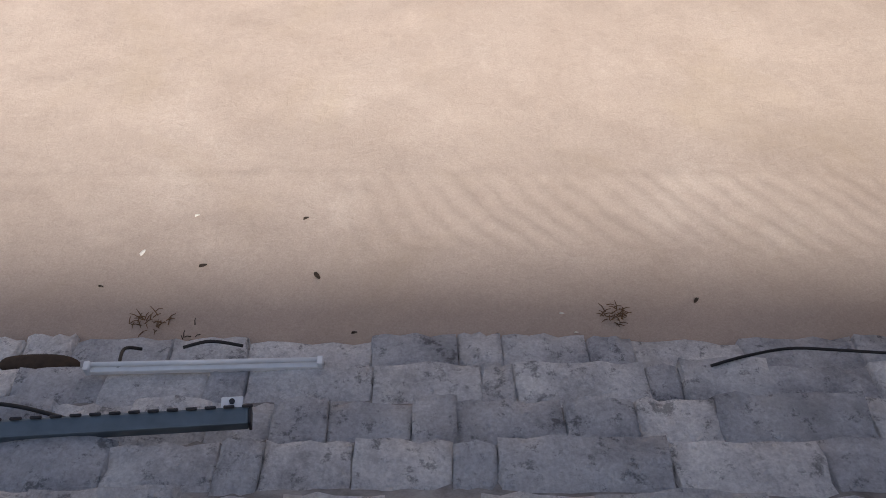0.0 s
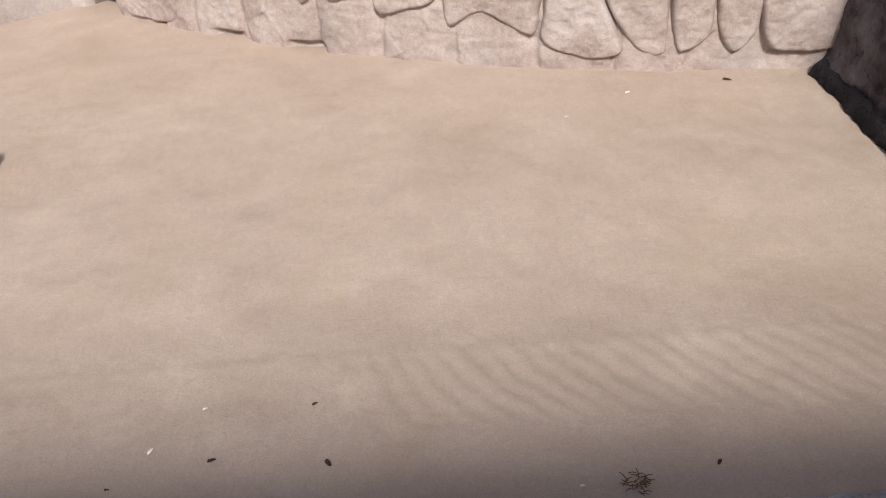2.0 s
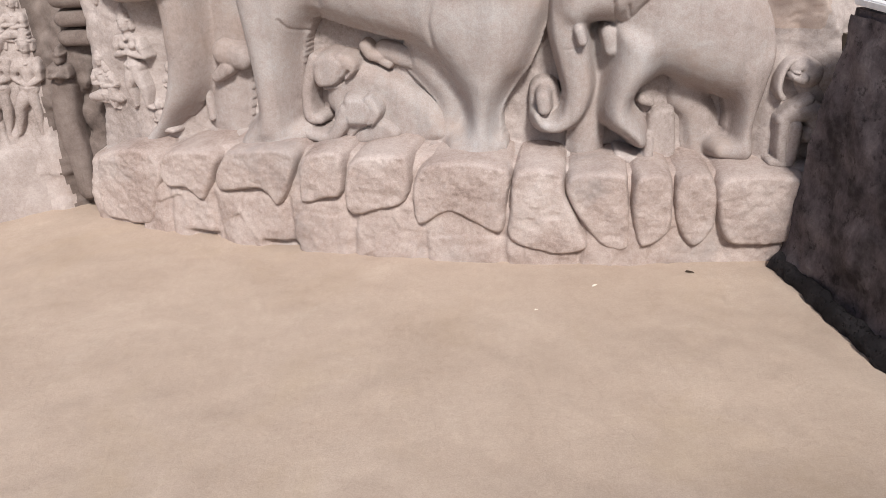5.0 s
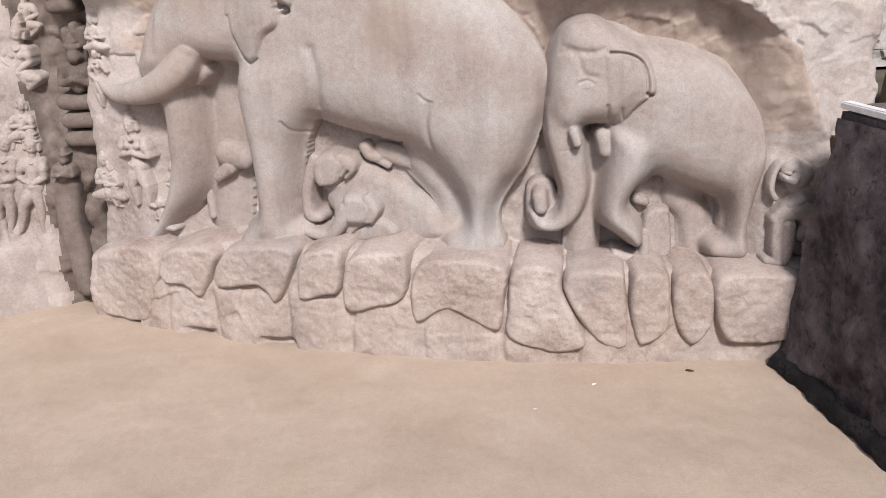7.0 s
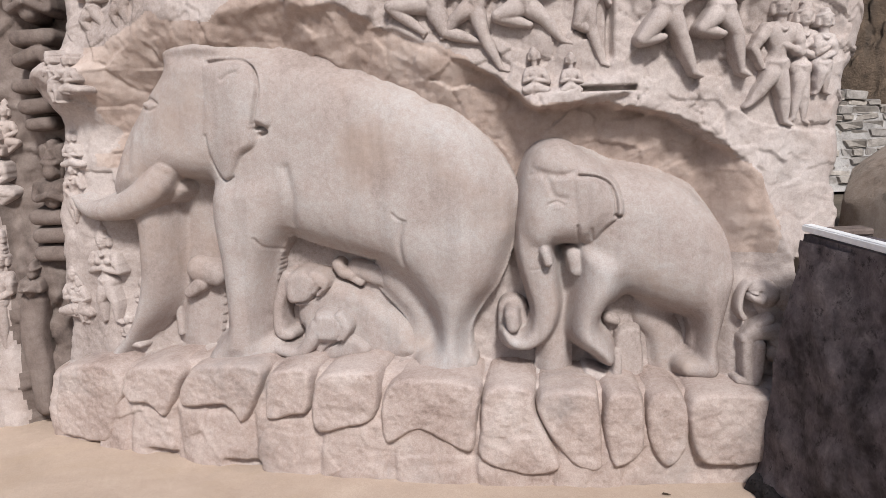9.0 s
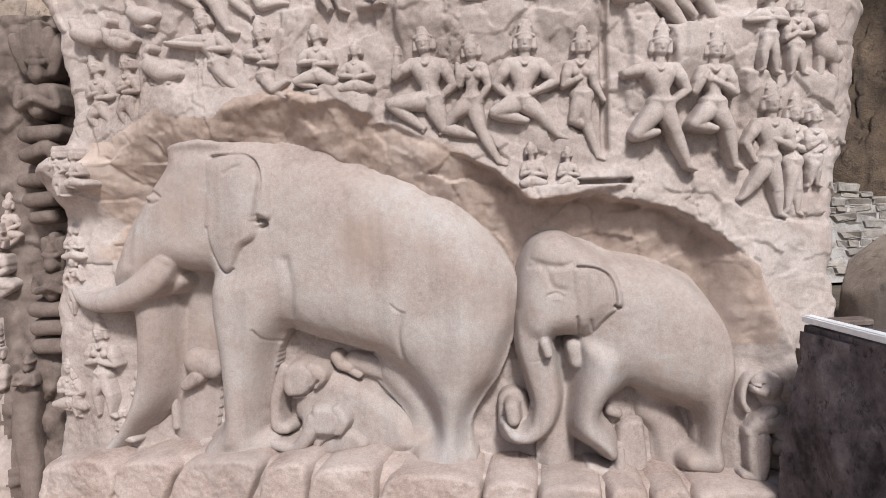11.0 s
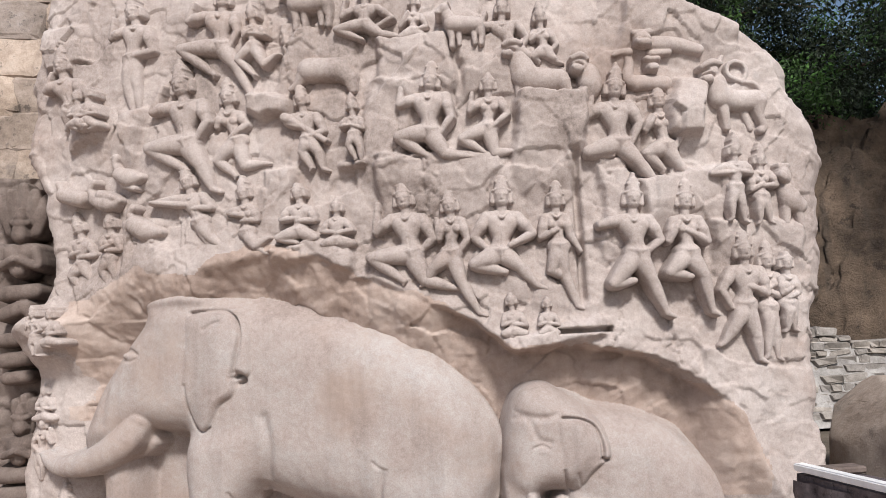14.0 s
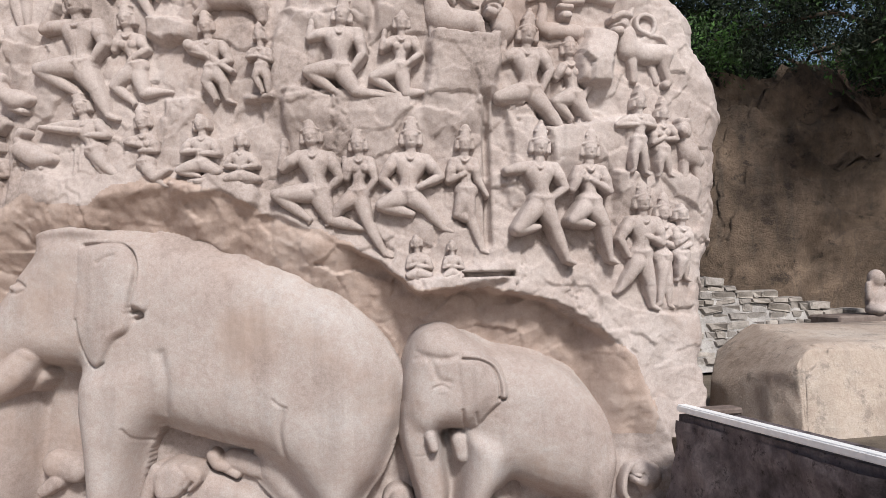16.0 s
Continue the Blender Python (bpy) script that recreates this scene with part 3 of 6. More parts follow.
# ---- the elephants ----
(Relief("carved_elephant", "large tusked elephant with lowered trunk carved in smooth granite", "relief elephant", 0.014, material=GRANITE_SMOOTH, proud=0.08)
    .stroke([(-2.287, 3.005, 0.251, -0.62), (-2.367, 2.034, 0.243, -0.62), (-2.49, 1.151, 0.25, -0.6)], 0.35, 0.0)
    .stroke([(-0.059, 2.042, 0.257, -0.62), (0.181, 1.614, 0.16, -0.6), (0.145, 1.3, 0.136, -0.58), (-0.026, 1.072, 0.163, -0.55)], 0.5, 0.0)
    .rub(4)
    .mass([(-2.131, 4.431), (-1.671, 4.528), (-1.065, 4.409), (-0.485, 4.24), (0.078, 4.044), (0.518, 3.811), (0.845, 3.561), (1.089, 3.274), (1.235, 2.981), (1.242, 2.698), (1.17, 2.384), (0.967, 1.918), (0.571, 1.796), (0.255, 1.96), (-0.061, 2.171), (-0.354, 2.287), (-0.833, 2.412), (-1.201, 2.502), (-1.602, 2.296), (-1.917, 2.474), (-1.987, 3.029), (-2.216, 3.577)], -0.44, 0.35, 0.6, 0.0)
    .mass([(0.017, 2.62), (1.192, 2.727), (1.157, 2.327), (1.038, 2.035), (0.86, 1.769), (0.752, 1.588), (0.711, 1.375), (0.74, 1.119), (0.654, 0.981), (0.338, 0.959), (0.16, 1.003), (0.226, 1.18), (0.369, 1.356), (0.371, 1.582), (0.29, 1.804), (0.123, 2.06)], -0.56, 0.42, 0.3, 0.1)
    .rub(14)
    .mass([(-1.908, 3.091), (-1.528, 3.211), (-1.076, 3.208), (-1.093, 2.793), (-1.201, 2.502), (-1.319, 2.273), (-1.391, 1.992), (-1.446, 1.61), (-1.457, 1.289), (-1.43, 1.123), (-1.702, 1.057), (-2.079, 1.047), (-2.174, 1.159), (-2.046, 1.34), (-1.923, 1.486), (-1.922, 1.969), (-1.963, 2.411), (-1.996, 2.783)], -0.5, 0.46, 0.28, 0.06)
    .rub(8)
    .stroke([(-1.936, 1.189, 0.136, -0.3), (-1.635, 1.193, 0.145, -0.24), (-1.436, 1.226, 0.116, -0.3)], 0.6, 0.05)
    .stroke([(0.286, 1.117, 0.129, -0.32), (0.508, 1.112, 0.128, -0.26), (0.671, 1.134, 0.104, -0.32)], 0.6, 0.05)
    .mass([(-2.323, 4.505), (-1.925, 4.541), (-1.554, 4.42), (-1.426, 4.085), (-1.531, 3.566), (-1.751, 3.242), (-2.008, 3.09), (-2.402, 3.095), (-2.57, 2.962), (-2.779, 2.883), (-3.035, 2.891), (-3.185, 3.017), (-3.04, 3.4), (-2.853, 3.74), (-2.634, 4.039), (-2.436, 4.27), (-2.407, 4.415)], -0.43, 0.36, 0.33, 0.03)
    .mass([(-2.645, 3.948), (-2.521, 3.612), (-2.48, 3.15), (-2.512, 2.774), (-2.545, 2.263), (-2.615, 1.802), (-2.739, 1.528), (-2.944, 1.294), (-3.172, 1.045), (-3.397, 0.879), (-3.622, 0.888), (-3.325, 1.203), (-3.118, 1.565), (-3.002, 1.91), (-2.978, 2.243), (-2.984, 2.634), (-3.197, 2.92), (-3.167, 3.095), (-3.033, 3.4), (-2.839, 3.74)], -0.52, 0.36, 0.2, 0.06)
    .rub(10)
    .groove([(-2.413, 4.357), (-2.645, 3.948), (-2.767, 3.615), (-2.8, 3.211)], 0.05, 0.02)
    .groove([(-2.471, 3.101), (-2.198, 3.077), (-2.009, 3.078)], 0.02, 0.02)
    .flap([(-1.804, 4.335), (-1.598, 4.359), (-1.329, 4.335), (-1.174, 4.185), (-1.142, 3.907), (-1.154, 3.661), (-1.291, 3.675), (-1.324, 3.482), (-1.466, 3.38), (-1.544, 3.265), (-1.61, 3.148), (-1.694, 3.112), (-1.796, 3.183), (-1.851, 3.348), (-1.864, 3.611), (-1.818, 4.041)], 0.075, 0.05)
    .groove([(-1.781, 4.317), (-1.601, 4.331), (-1.438, 4.318), (-1.302, 4.224), (-1.244, 4.05), (-1.277, 3.855), (-1.314, 3.687)], 0.018, 0.075)
    .groove([(-1.312, 3.641), (-1.251, 3.651), (-1.206, 3.605), (-1.268, 3.578)], 0.018, 0.09)
    .groove([(-1.618, 4.136), (-1.552, 4.189), (-1.471, 4.208)], 0.016, 0.018)
    .groove([(-1.854, 3.582), (-1.845, 3.337), (-1.784, 3.166), (-1.689, 3.101), (-1.597, 3.148)], 0.012, 0.03)
    .groove([(-1.411, 2.5), (-1.358, 2.394), (-1.264, 2.331), (-1.177, 2.357), (-1.092, 2.536)], 0.014, 0.03)
    .groove([(-1.031, 3.231), (-0.98, 2.945), (-1.041, 2.654)], 0.05, 0.03)
    .groove([(0.031, 2.774), (0.095, 2.717), (0.166, 2.689)], 0.012, 0.02)
    .groove([(0.126, 2.661), (0.083, 2.433), (0.128, 2.146), (0.248, 1.916)], 0.03, 0.035)
    .stroke([(-2.532, 3.912, 0.034, -0.125), (-2.451, 3.904, 0.033, -0.125)], 1.0, 0.0)
    .groove([(-2.595, 3.961), (-2.485, 3.97), (-2.383, 3.92)], 0.016, 0.03)
    .groove([(-2.577, 3.878), (-2.484, 3.851), (-2.4, 3.879)], 0.012, 0.02)
    .stroke([(-2.474, 3.076, 0.112, -0.36), (-2.398, 2.995, 0.096, -0.34), (-2.478, 2.901, 0.063, -0.36)], 0.9, 0.0)
    .stroke([(-3.517, 2.881, 0.078, -0.3), (-3.294, 2.821, 0.091, -0.3), (-3.022, 2.904, 0.11, -0.3), (-2.817, 3.109, 0.114, -0.32)], 0.9, 0.0)
    .stroke([(-2.433, 3.231, 0.148, -0.22), (-2.578, 3.023, 0.164, -0.15), (-2.835, 2.858, 0.148, -0.11), (-3.135, 2.775, 0.125, -0.1), (-3.42, 2.78, 0.084, -0.12), (-3.606, 2.891, 0.032, -0.15)], 0.95, 0.01)
    .build(0.003))
(Relief("carved_elephant", "smaller elephant with curled trunk and lifted foot, granite", "relief elephant", 0.012, material=GRANITE_SMOOTH, proud=0.08)
    .stroke([(1.735, 2.162, 0.188, -0.6), (1.644, 1.624, 0.161, -0.56), (1.611, 1.071, 0.181, -0.52)], 0.5, 0.0)
    .stroke([(2.627, 1.608, 0.204, -0.64), (2.812, 1.36, 0.182, -0.62), (2.858, 0.941, 0.183, -0.6)], 0.4, 0.0)
    .rub(4)
    .mass([(1.835, 3.372), (2.166, 3.22), (2.555, 3.144), (2.921, 3.001), (3.193, 2.758), (3.374, 2.493), (3.454, 2.205), (3.443, 1.87), (3.275, 1.643), (3.013, 1.616), (2.78, 1.706), (2.519, 1.807), (2.358, 1.88), (2.205, 1.761), (1.948, 1.853), (1.807, 2.319), (1.724, 2.943)], -0.5, 0.38, 0.5, 0.0)
    .mass([(2.946, 2.004), (3.444, 2.16), (3.439, 1.812), (3.375, 1.461), (3.347, 1.254), (3.378, 1.042), (3.345, 0.958), (3.001, 0.959), (2.929, 1.034), (3.066, 1.174), (3.096, 1.383), (3.055, 1.592)], -0.54, 0.38, 0.24, 0.08)
    .rub(10)
    .mass([(1.863, 2.432), (2.331, 2.308), (2.301, 1.963), (2.154, 1.732), (2.087, 1.556), (2.226, 1.363), (2.262, 1.147), (2.147, 1.1), (2.007, 1.222), (1.834, 1.344), (1.754, 1.5), (1.778, 1.796), (1.823, 2.088)], -0.5, 0.44, 0.24, 0.06)
    .rub(6)
    .stroke([(2.996, 1.091, 0.104, -0.34), (3.21, 1.072, 0.105, -0.3)], 0.6, 0.04)
    .mass([(1.395, 3.383), (1.55, 3.466), (1.726, 3.462), (1.918, 3.326), (2.139, 3.177), (2.268, 2.958), (2.26, 2.679), (2.059, 2.486), (1.891, 2.409), (1.638, 2.39), (1.564, 2.311), (1.328, 2.383), (1.241, 2.613), (1.245, 2.896), (1.293, 3.164)], -0.46, 0.38, 0.28, 0.03)
    .stroke([(1.415, 2.611, 0.191, -0.36), (1.429, 2.324, 0.192, -0.34), (1.494, 1.975, 0.165, -0.33), (1.526, 1.739, 0.143, -0.32), (1.467, 1.513, 0.115, -0.31), (1.327, 1.393, 0.087, -0.3), (1.189, 1.405, 0.069, -0.29), (1.115, 1.501, 0.052, -0.29)], 0.8, 0.06)
    .rub(6)
    .stroke([(1.178, 1.694, 0.074, -0.3), (1.193, 1.576, 0.069, -0.3)], 0.9, 0.0)
    .stroke([(1.181, 1.681, 0.161, -0.56), (1.212, 1.441, 0.197, -0.56)], 0.5, 0.0)
    .flap([(1.809, 3.158), (2.033, 3.163), (2.194, 3.073), (2.265, 2.897), (2.272, 2.744), (2.208, 2.691), (2.1, 2.599), (2.014, 2.496), (1.928, 2.43), (1.852, 2.477), (1.83, 2.743)], 0.06, 0.04)
    .groove([(1.846, 3.119), (2.006, 3.099), (2.141, 3.02), (2.195, 2.872), (2.197, 2.735)], 0.015, 0.06)
    .groove([(2.186, 2.724), (2.24, 2.712)], 0.015, 0.06)
    .groove([(1.83, 2.633), (1.852, 2.477), (1.906, 2.42)], 0.012, 0.03)
    .groove([(1.982, 2.491), (1.96, 2.602)], 0.012, 0.02)
    .groove([(1.392, 3.135), (1.526, 3.121), (1.605, 2.94), (1.712, 2.899)], 0.03, 0.02)
    .groove([(1.419, 3.189), (1.633, 3.13), (1.793, 3.148)], 0.03, 0.02)
    .stroke([(1.618, 2.811, 0.027, -0.1), (1.667, 2.81, 0.027, -0.1)], 1.0, 0.0)
    .groove([(1.562, 2.854), (1.638, 2.875), (1.703, 2.841)], 0.012, 0.02)
    .groove([(1.382, 2.184), (1.492, 2.194), (1.591, 2.238)], 0.01, 0.008)
    .stroke([(1.517, 2.377, 0.05, -0.12), (1.549, 2.274, 0.045, -0.12)], 0.9, 0.0)
    .stroke([(1.808, 2.306, 0.078, -0.3), (1.842, 2.168, 0.078, -0.3)], 0.8, 0.0)
    .stroke([(3.441, 2.246, 0.029, -0.5), (3.412, 1.755, 0.029, -0.48), (3.377, 1.402, 0.03, -0.47), (3.376, 1.102, 0.03, -0.46)], 0.8, 0.0)
    .build(0.003))
(Relief("carved_slab", "worn stone slab behind the lifted foot, granite relief", "relief slab", 0.012, material=GRANITE)
    .mass([(2.27, 1.434), (2.509, 1.502), (2.553, 1.367), (2.565, 0.936), (2.275, 0.929)], -0.6, 0.12, 0.05, 0.0)
    .stroke([(1.961, 1.042, 0.047, -0.36), (2.228, 1.002, 0.053, -0.34), (2.267, 1.222, 0.041, -0.36)], 0.8, 0.0)
    .stroke([(2.198, 1.587, 0.053, -0.55), (2.281, 1.555, 0.048, -0.55)], 0.9, 0.0)
    .build(0.003))
(Relief("carved_calf", "elephant calf in low relief under the belly", "relief calf", 0.009, material=GRANITE_SMOOTH)
    .mass([(-1.098, 2.107), (-0.748, 2.028), (-0.379, 1.85), (-0.004, 1.597), (0.171, 1.332), (0.119, 1.109), (-0.483, 1.053), (-1.002, 1.058), (-1.084, 1.314), (-1.233, 1.566)], -0.66, 0.2, 0.18, 0.0)
    .rub(6)
    .mass([(-1.249, 2.062), (-1.082, 2.141), (-0.92, 2.096), (-0.825, 1.987), (-0.909, 1.86), (-1.013, 1.73), (-1.177, 1.692), (-1.275, 1.783), (-1.29, 1.941)], -0.52, 0.17, 0.1, 0.0)
    .rub(3)
    .stroke([(-1.244, 2.037, 0.065, -0.44), (-1.341, 1.78, 0.066, -0.43), (-1.368, 1.587, 0.06, -0.42), (-1.348, 1.408, 0.066, -0.41), (-1.251, 1.374, 0.052, -0.42)], 0.9, 0.02)
    .stroke([(-0.948, 2.046, 0.063, -0.4), (-0.85, 1.986, 0.088, -0.4), (-0.907, 1.885, 0.057, -0.4)], 0.6, 0.0)
    .stroke([(-0.992, 1.763, 0.077, -0.52), (-1.038, 1.347, 0.071, -0.5)], 0.8, 0.0)
    .groove([(-1.263, 1.682), (-1.161, 1.737), (-1.011, 1.762), (-0.854, 1.924)], 0.014, 0.05)
    .build(0.003))
(Relief("carved_calf", "little elephant calf with stretched trunk, granite relief", "relief calf", 0.009, material=GRANITE_SMOOTH)
    .mass([(-0.967, 1.351), (-0.805, 1.486), (-0.433, 1.374), (-0.348, 1.201), (-0.699, 1.108), (-0.954, 1.145)], -0.52, 0.16, 0.08, 0.0)
    .mass([(-0.935, 1.657), (-0.76, 1.708), (-0.594, 1.645), (-0.552, 1.496), (-0.635, 1.353), (-0.783, 1.321), (-0.927, 1.365)], -0.46, 0.2, 0.1, 0.0)
    .rub(2)
    .stroke([(-0.892, 1.514, 0.089, -0.34), (-0.967, 1.351, 0.078, -0.33), (-1.092, 1.215, 0.065, -0.32), (-1.276, 1.217, 0.06, -0.32), (-1.419, 1.248, 0.047, -0.32)], 0.9, 0.02)
    .stroke([(-0.638, 1.631, 0.056, -0.31), (-0.575, 1.52, 0.062, -0.31), (-0.633, 1.392, 0.044, -0.31)], 0.7, 0.0)
    .stroke([(-0.888, 1.162, 0.051, -0.42), (-0.443, 1.171, 0.05, -0.42)], 0.9, 0.0)
    .groove([(-0.874, 1.189), (-0.785, 1.283), (-0.622, 1.367)], 0.012, 0.04)
    .build(0.003))
(Relief("carved_calf", "tiny crouching calf under the elephant belly", "relief calf", 0.01, material=GRANITE_SMOOTH)
    .stroke([(-0.703, 2.154, 0.07, -0.55), (-0.657, 2.068, 0.063, -0.55), (-0.57, 2.033, 0.05, -0.56)], 0.9, 0.0)
    .stroke([(-0.523, 2.096, 0.113, -0.62), (-0.277, 2.026, 0.112, -0.62), (-0.187, 1.948, 0.074, -0.62)], 0.7, 0.0)
    .stroke([(-0.621, 2.032, 0.038, -0.56), (-0.468, 1.954, 0.038, -0.56)], 0.8, 0.0)
    .build(0.003))
(Relief("carved_beast_head", "worn beast head between trunk and foreleg, granite relief", "relief beast", 0.01, material=GRANITE_SMOOTH)
    .stroke([(-2.332, 2.057, 0.156, -0.5), (-2.146, 2.014, 0.14, -0.5)], 0.7, 0.0)
    .stroke([(-2.312, 1.895, 0.085, -0.46), (-2.466, 1.787, 0.065, -0.46)], 0.8, 0.0)
    .stroke([(-2.602, 2.022, 0.044, -0.58), (-2.697, 1.681, 0.045, -0.58), (-2.695, 1.271, 0.046, -0.56)], 0.8, 0.0)
    .build(0.003))
(Relief("carved_monkey", "seated monkey picking at its companion, granite relief", "relief animal", 0.008, material=GRANITE, group="relief animals")
    .stroke([(3.778, 1.781, 0.154, -0.27), (3.856, 1.631, 0.143, -0.27), (3.885, 1.393, 0.12, -0.29)], 0.7, 0.0)
    .stroke([(3.653, 1.932, 0.13, -0.21), (3.726, 1.882, 0.142, -0.21)], 0.9, 0.0)
    .stroke([(3.574, 1.877, 0.052, -0.11), (3.633, 1.851, 0.053, -0.09)], 0.8, 0.0)
    .stroke([(3.62, 2.025, 0.029, -0.17), (3.523, 1.995, 0.029, -0.18), (3.469, 1.881, 0.029, -0.19), (3.457, 1.737, 0.029, -0.19), (3.501, 1.647, 0.029, -0.18)], 0.9, 0.0)
    .groove([(3.526, 1.908), (3.597, 1.888), (3.63, 1.921)], 0.01, 0.04)
    .stroke([(3.737, 1.637, 0.053, -0.13), (3.639, 1.571, 0.047, -0.13)], 0.8, 0.0)
    .build(0.003))
(Relief("carved_monkey", "crouching monkey with bent back, granite relief", "relief animal", 0.008, material=GRANITE, group="relief animals")
    .stroke([(3.533, 1.434, 0.071, -0.19), (3.642, 1.512, 0.106, -0.17), (3.802, 1.504, 0.108, -0.17), (3.868, 1.359, 0.103, -0.17), (3.801, 1.267, 0.084, -0.18)], 0.85, 0.02)
    .stroke([(3.546, 1.41, 0.065, -0.18), (3.543, 1.172, 0.059, -0.17), (3.561, 1.027, 0.053, -0.16)], 0.9, 0.0)
    .stroke([(3.653, 1.369, 0.06, -0.13), (3.651, 1.137, 0.054, -0.13), (3.633, 0.999, 0.042, -0.13)], 0.9, 0.0)
    .stroke([(3.454, 1.008, 0.036, -0.15), (3.586, 0.983, 0.042, -0.14)], 0.8, 0.0)
    .stroke([(3.746, 1.162, 0.12, -0.27), (3.869, 1.095, 0.109, -0.27)], 0.6, 0.0)
    .build(0.003))

# ---- figures: a body hung on its joints ----
JOINTS = ("head", "neck", "shoulder_a", "elbow_a", "hand_a", "shoulder_b", "elbow_b", "hand_b", "hip", "knee_a", "foot_a", "knee_b", "foot_b")
STANCE = {
    "standing": ((0, 0.83), (0, 0.73), (-0.12, 0.69), (-0.17, 0.53), (-0.03, 0.56), (0.12, 0.69), (0.17, 0.53), (0.04, 0.55), (0, 0.42), (-0.07, 0.22), (-0.06, 0.02), (0.08, 0.22), (0.07, 0.02)),
    "swaying": ((-0.02, 0.83), (0, 0.73), (-0.10, 0.69), (-0.17, 0.56), (-0.15, 0.74), (0.10, 0.68), (0.16, 0.52), (0.05, 0.45), (0.03, 0.42), (-0.04, 0.22), (0.0, 0.02), (0.09, 0.22), (0.05, 0.02)),
    "seated": ((0, 0.80), (0, 0.64), (-0.16, 0.58), (-0.23, 0.38), (-0.03, 0.40), (0.16, 0.58), (0.23, 0.38), (0.04, 0.36), (0, 0.20), (-0.30, 0.14), (0.02, 0.07), (0.30, 0.14), (0.06, 0.09)),
}


def person(name, label, joints, slim=False, out=0.03, ground=face_depth, where=face_point, material=GRANITE, crown=True, trail=()):
    """A carved figure; trail: a bar held or worn, as rows of u, z, radius."""
    j = {k: np.array(p, float) for k, p in zip(JOINTS, joints)}
    hip, neck, head = j["hip"], j["neck"], j["head"]
    s = max(np.hypot(*(head - hip)), 0.12)
    mid = (neck + hip) / 2
    under = ground(np.array([hip[0], mid[0], neck[0], head[0]]), np.array([hip[1], mid[1], neck[1], head[1]]), False)
    base = float(max(np.median(under), under.max() - 0.05)) + out
    base += 0.03 * (s < 0.4)
    c = Relief(name, label, "relief figure", 0.0085, "relief figures", material, ground, where)

    def limb(points, radii, lifts, fat=0.95, soft=0.0):
        c.stroke([(*p, r * s * 1.14, base + 1.1 * h * s) for p, r, h in zip(points, radii, lifts)], fat, soft)

    up = (head - neck) / max(np.hypot(*(head - neck)), 1e-6)
    side = np.array([up[1], -up[0]])
    waist = hip + (neck - hip) * 0.36
    wide = 0.105 if slim else 0.135
    # legs: the hinder one first
    for leg, lift in (("b", 0.03), ("a", 0.07)):
        knee, foot = j["knee_" + leg], j["foot_" + leg]
        shin = knee + (foot - knee) * 0.35
        way = (foot - knee) / max(np.hypot(*(foot - knee)), 1e-6)
        limb([hip + (knee - hip) * 0.08, hip + (knee - hip) * 0.5, knee], (0.17, 0.145, 0.10), (0.0, lift, lift + 0.02))
        limb([knee, shin, foot], (0.098, 0.10, 0.05), (lift + 0.015, lift - 0.01, lift - 0.02))
        limb([foot, foot + way * 0.05 * s + np.array((0.12 if leg == "b" else -0.05, -0.02)) * s], (0.052, 0.035), (lift - 0.02, lift - 0.03))
    limb([hip - side * 0.07 * s, hip + side * 0.07 * s], (0.16, 0.16), (0.0, 0.0), 0.95, 0.02)
    limb([hip, waist, waist + (neck - waist) * 0.4], (0.17 if slim else 0.165, wide, wide * 1.12), (0.0, 0.0, 0.0), 0.95, 0.02)
    for k, shoulder in ((-1, j["shoulder_a"]), (1, j["shoulder_b"])):
        chest = neck + (shoulder - neck) * 0.45 - up * 0.13 * s
        limb([chest, waist], (0.15 if not slim else 0.115, wide * 0.9), (0.0, 0.0), 0.95, 0.03)
        if slim:
            limb([chest - up * 0.06 * s, chest - up * 0.065 * s], (0.085, 0.085), (0.075, 0.075), 1.0)
        limb([neck - up * 0.04 * s, shoulder], (0.10, 0.095), (0.0, 0.0), 0.95, 0.02)
    # belt, sash, necklace
    limb([hip - side * 0.15 * s + up * 0.06 * s, hip + up * 0.03 * s, hip + side * 0.15 * s + up * 0.06 * s], (0.032, 0.036, 0.032), (0.115, 0.165, 0.115))
    limb([hip + up * 0.03 * s, hip - up * 0.15 * s + side * 0.03 * s], (0.05, 0.025), (0.16, 0.13))
    limb([neck - side * 0.11 * s, neck - up * 0.10 * s, neck + side * 0.11 * s], (0.02, 0.024, 0.02), (0.07, 0.145, 0.07))
    for arm, lift in (("a", 0.05), ("b", 0.06)):
        shoulder, elbow, hand = j["shoulder_" + arm], j["elbow_" + arm], j["hand_" + arm]
        inward = np.hypot(*(hand - mid)) < 0.36 * s
        bulge = shoulder + (elbow - shoulder) * 0.45
        limb([shoulder, bulge, elbow], (0.10, 0.09, 0.068), (0.01, lift, lift))
        limb([bulge - (elbow - shoulder) * 0.03, bulge + (elbow - shoulder) * 0.04], (0.097, 0.096), (lift + 0.005, lift + 0.005))
        limb([elbow, (elbow + hand) / 2, hand], (0.07, 0.066, 0.045), (lift, lift + (0.05 if inward else 0.0), 0.13 if inward else lift))
        tip = (hand - elbow) / max(np.hypot(*(hand - elbow)), 1e-6)
        limb([hand, hand + tip * 0.11 * s], (0.055, 0.042), ((0.13 if inward else lift),) * 2)
    # head: neck, face, brow, ears, hair and crown
    limb([neck, head], (0.075, 0.08), (0.02, 0.03))
    limb([head - side * 0.162 * s - up * 0.072 * s, head - side * 0.156 * s + up * 0.084 * s], (0.05, 0.045), (0.03, 0.03))
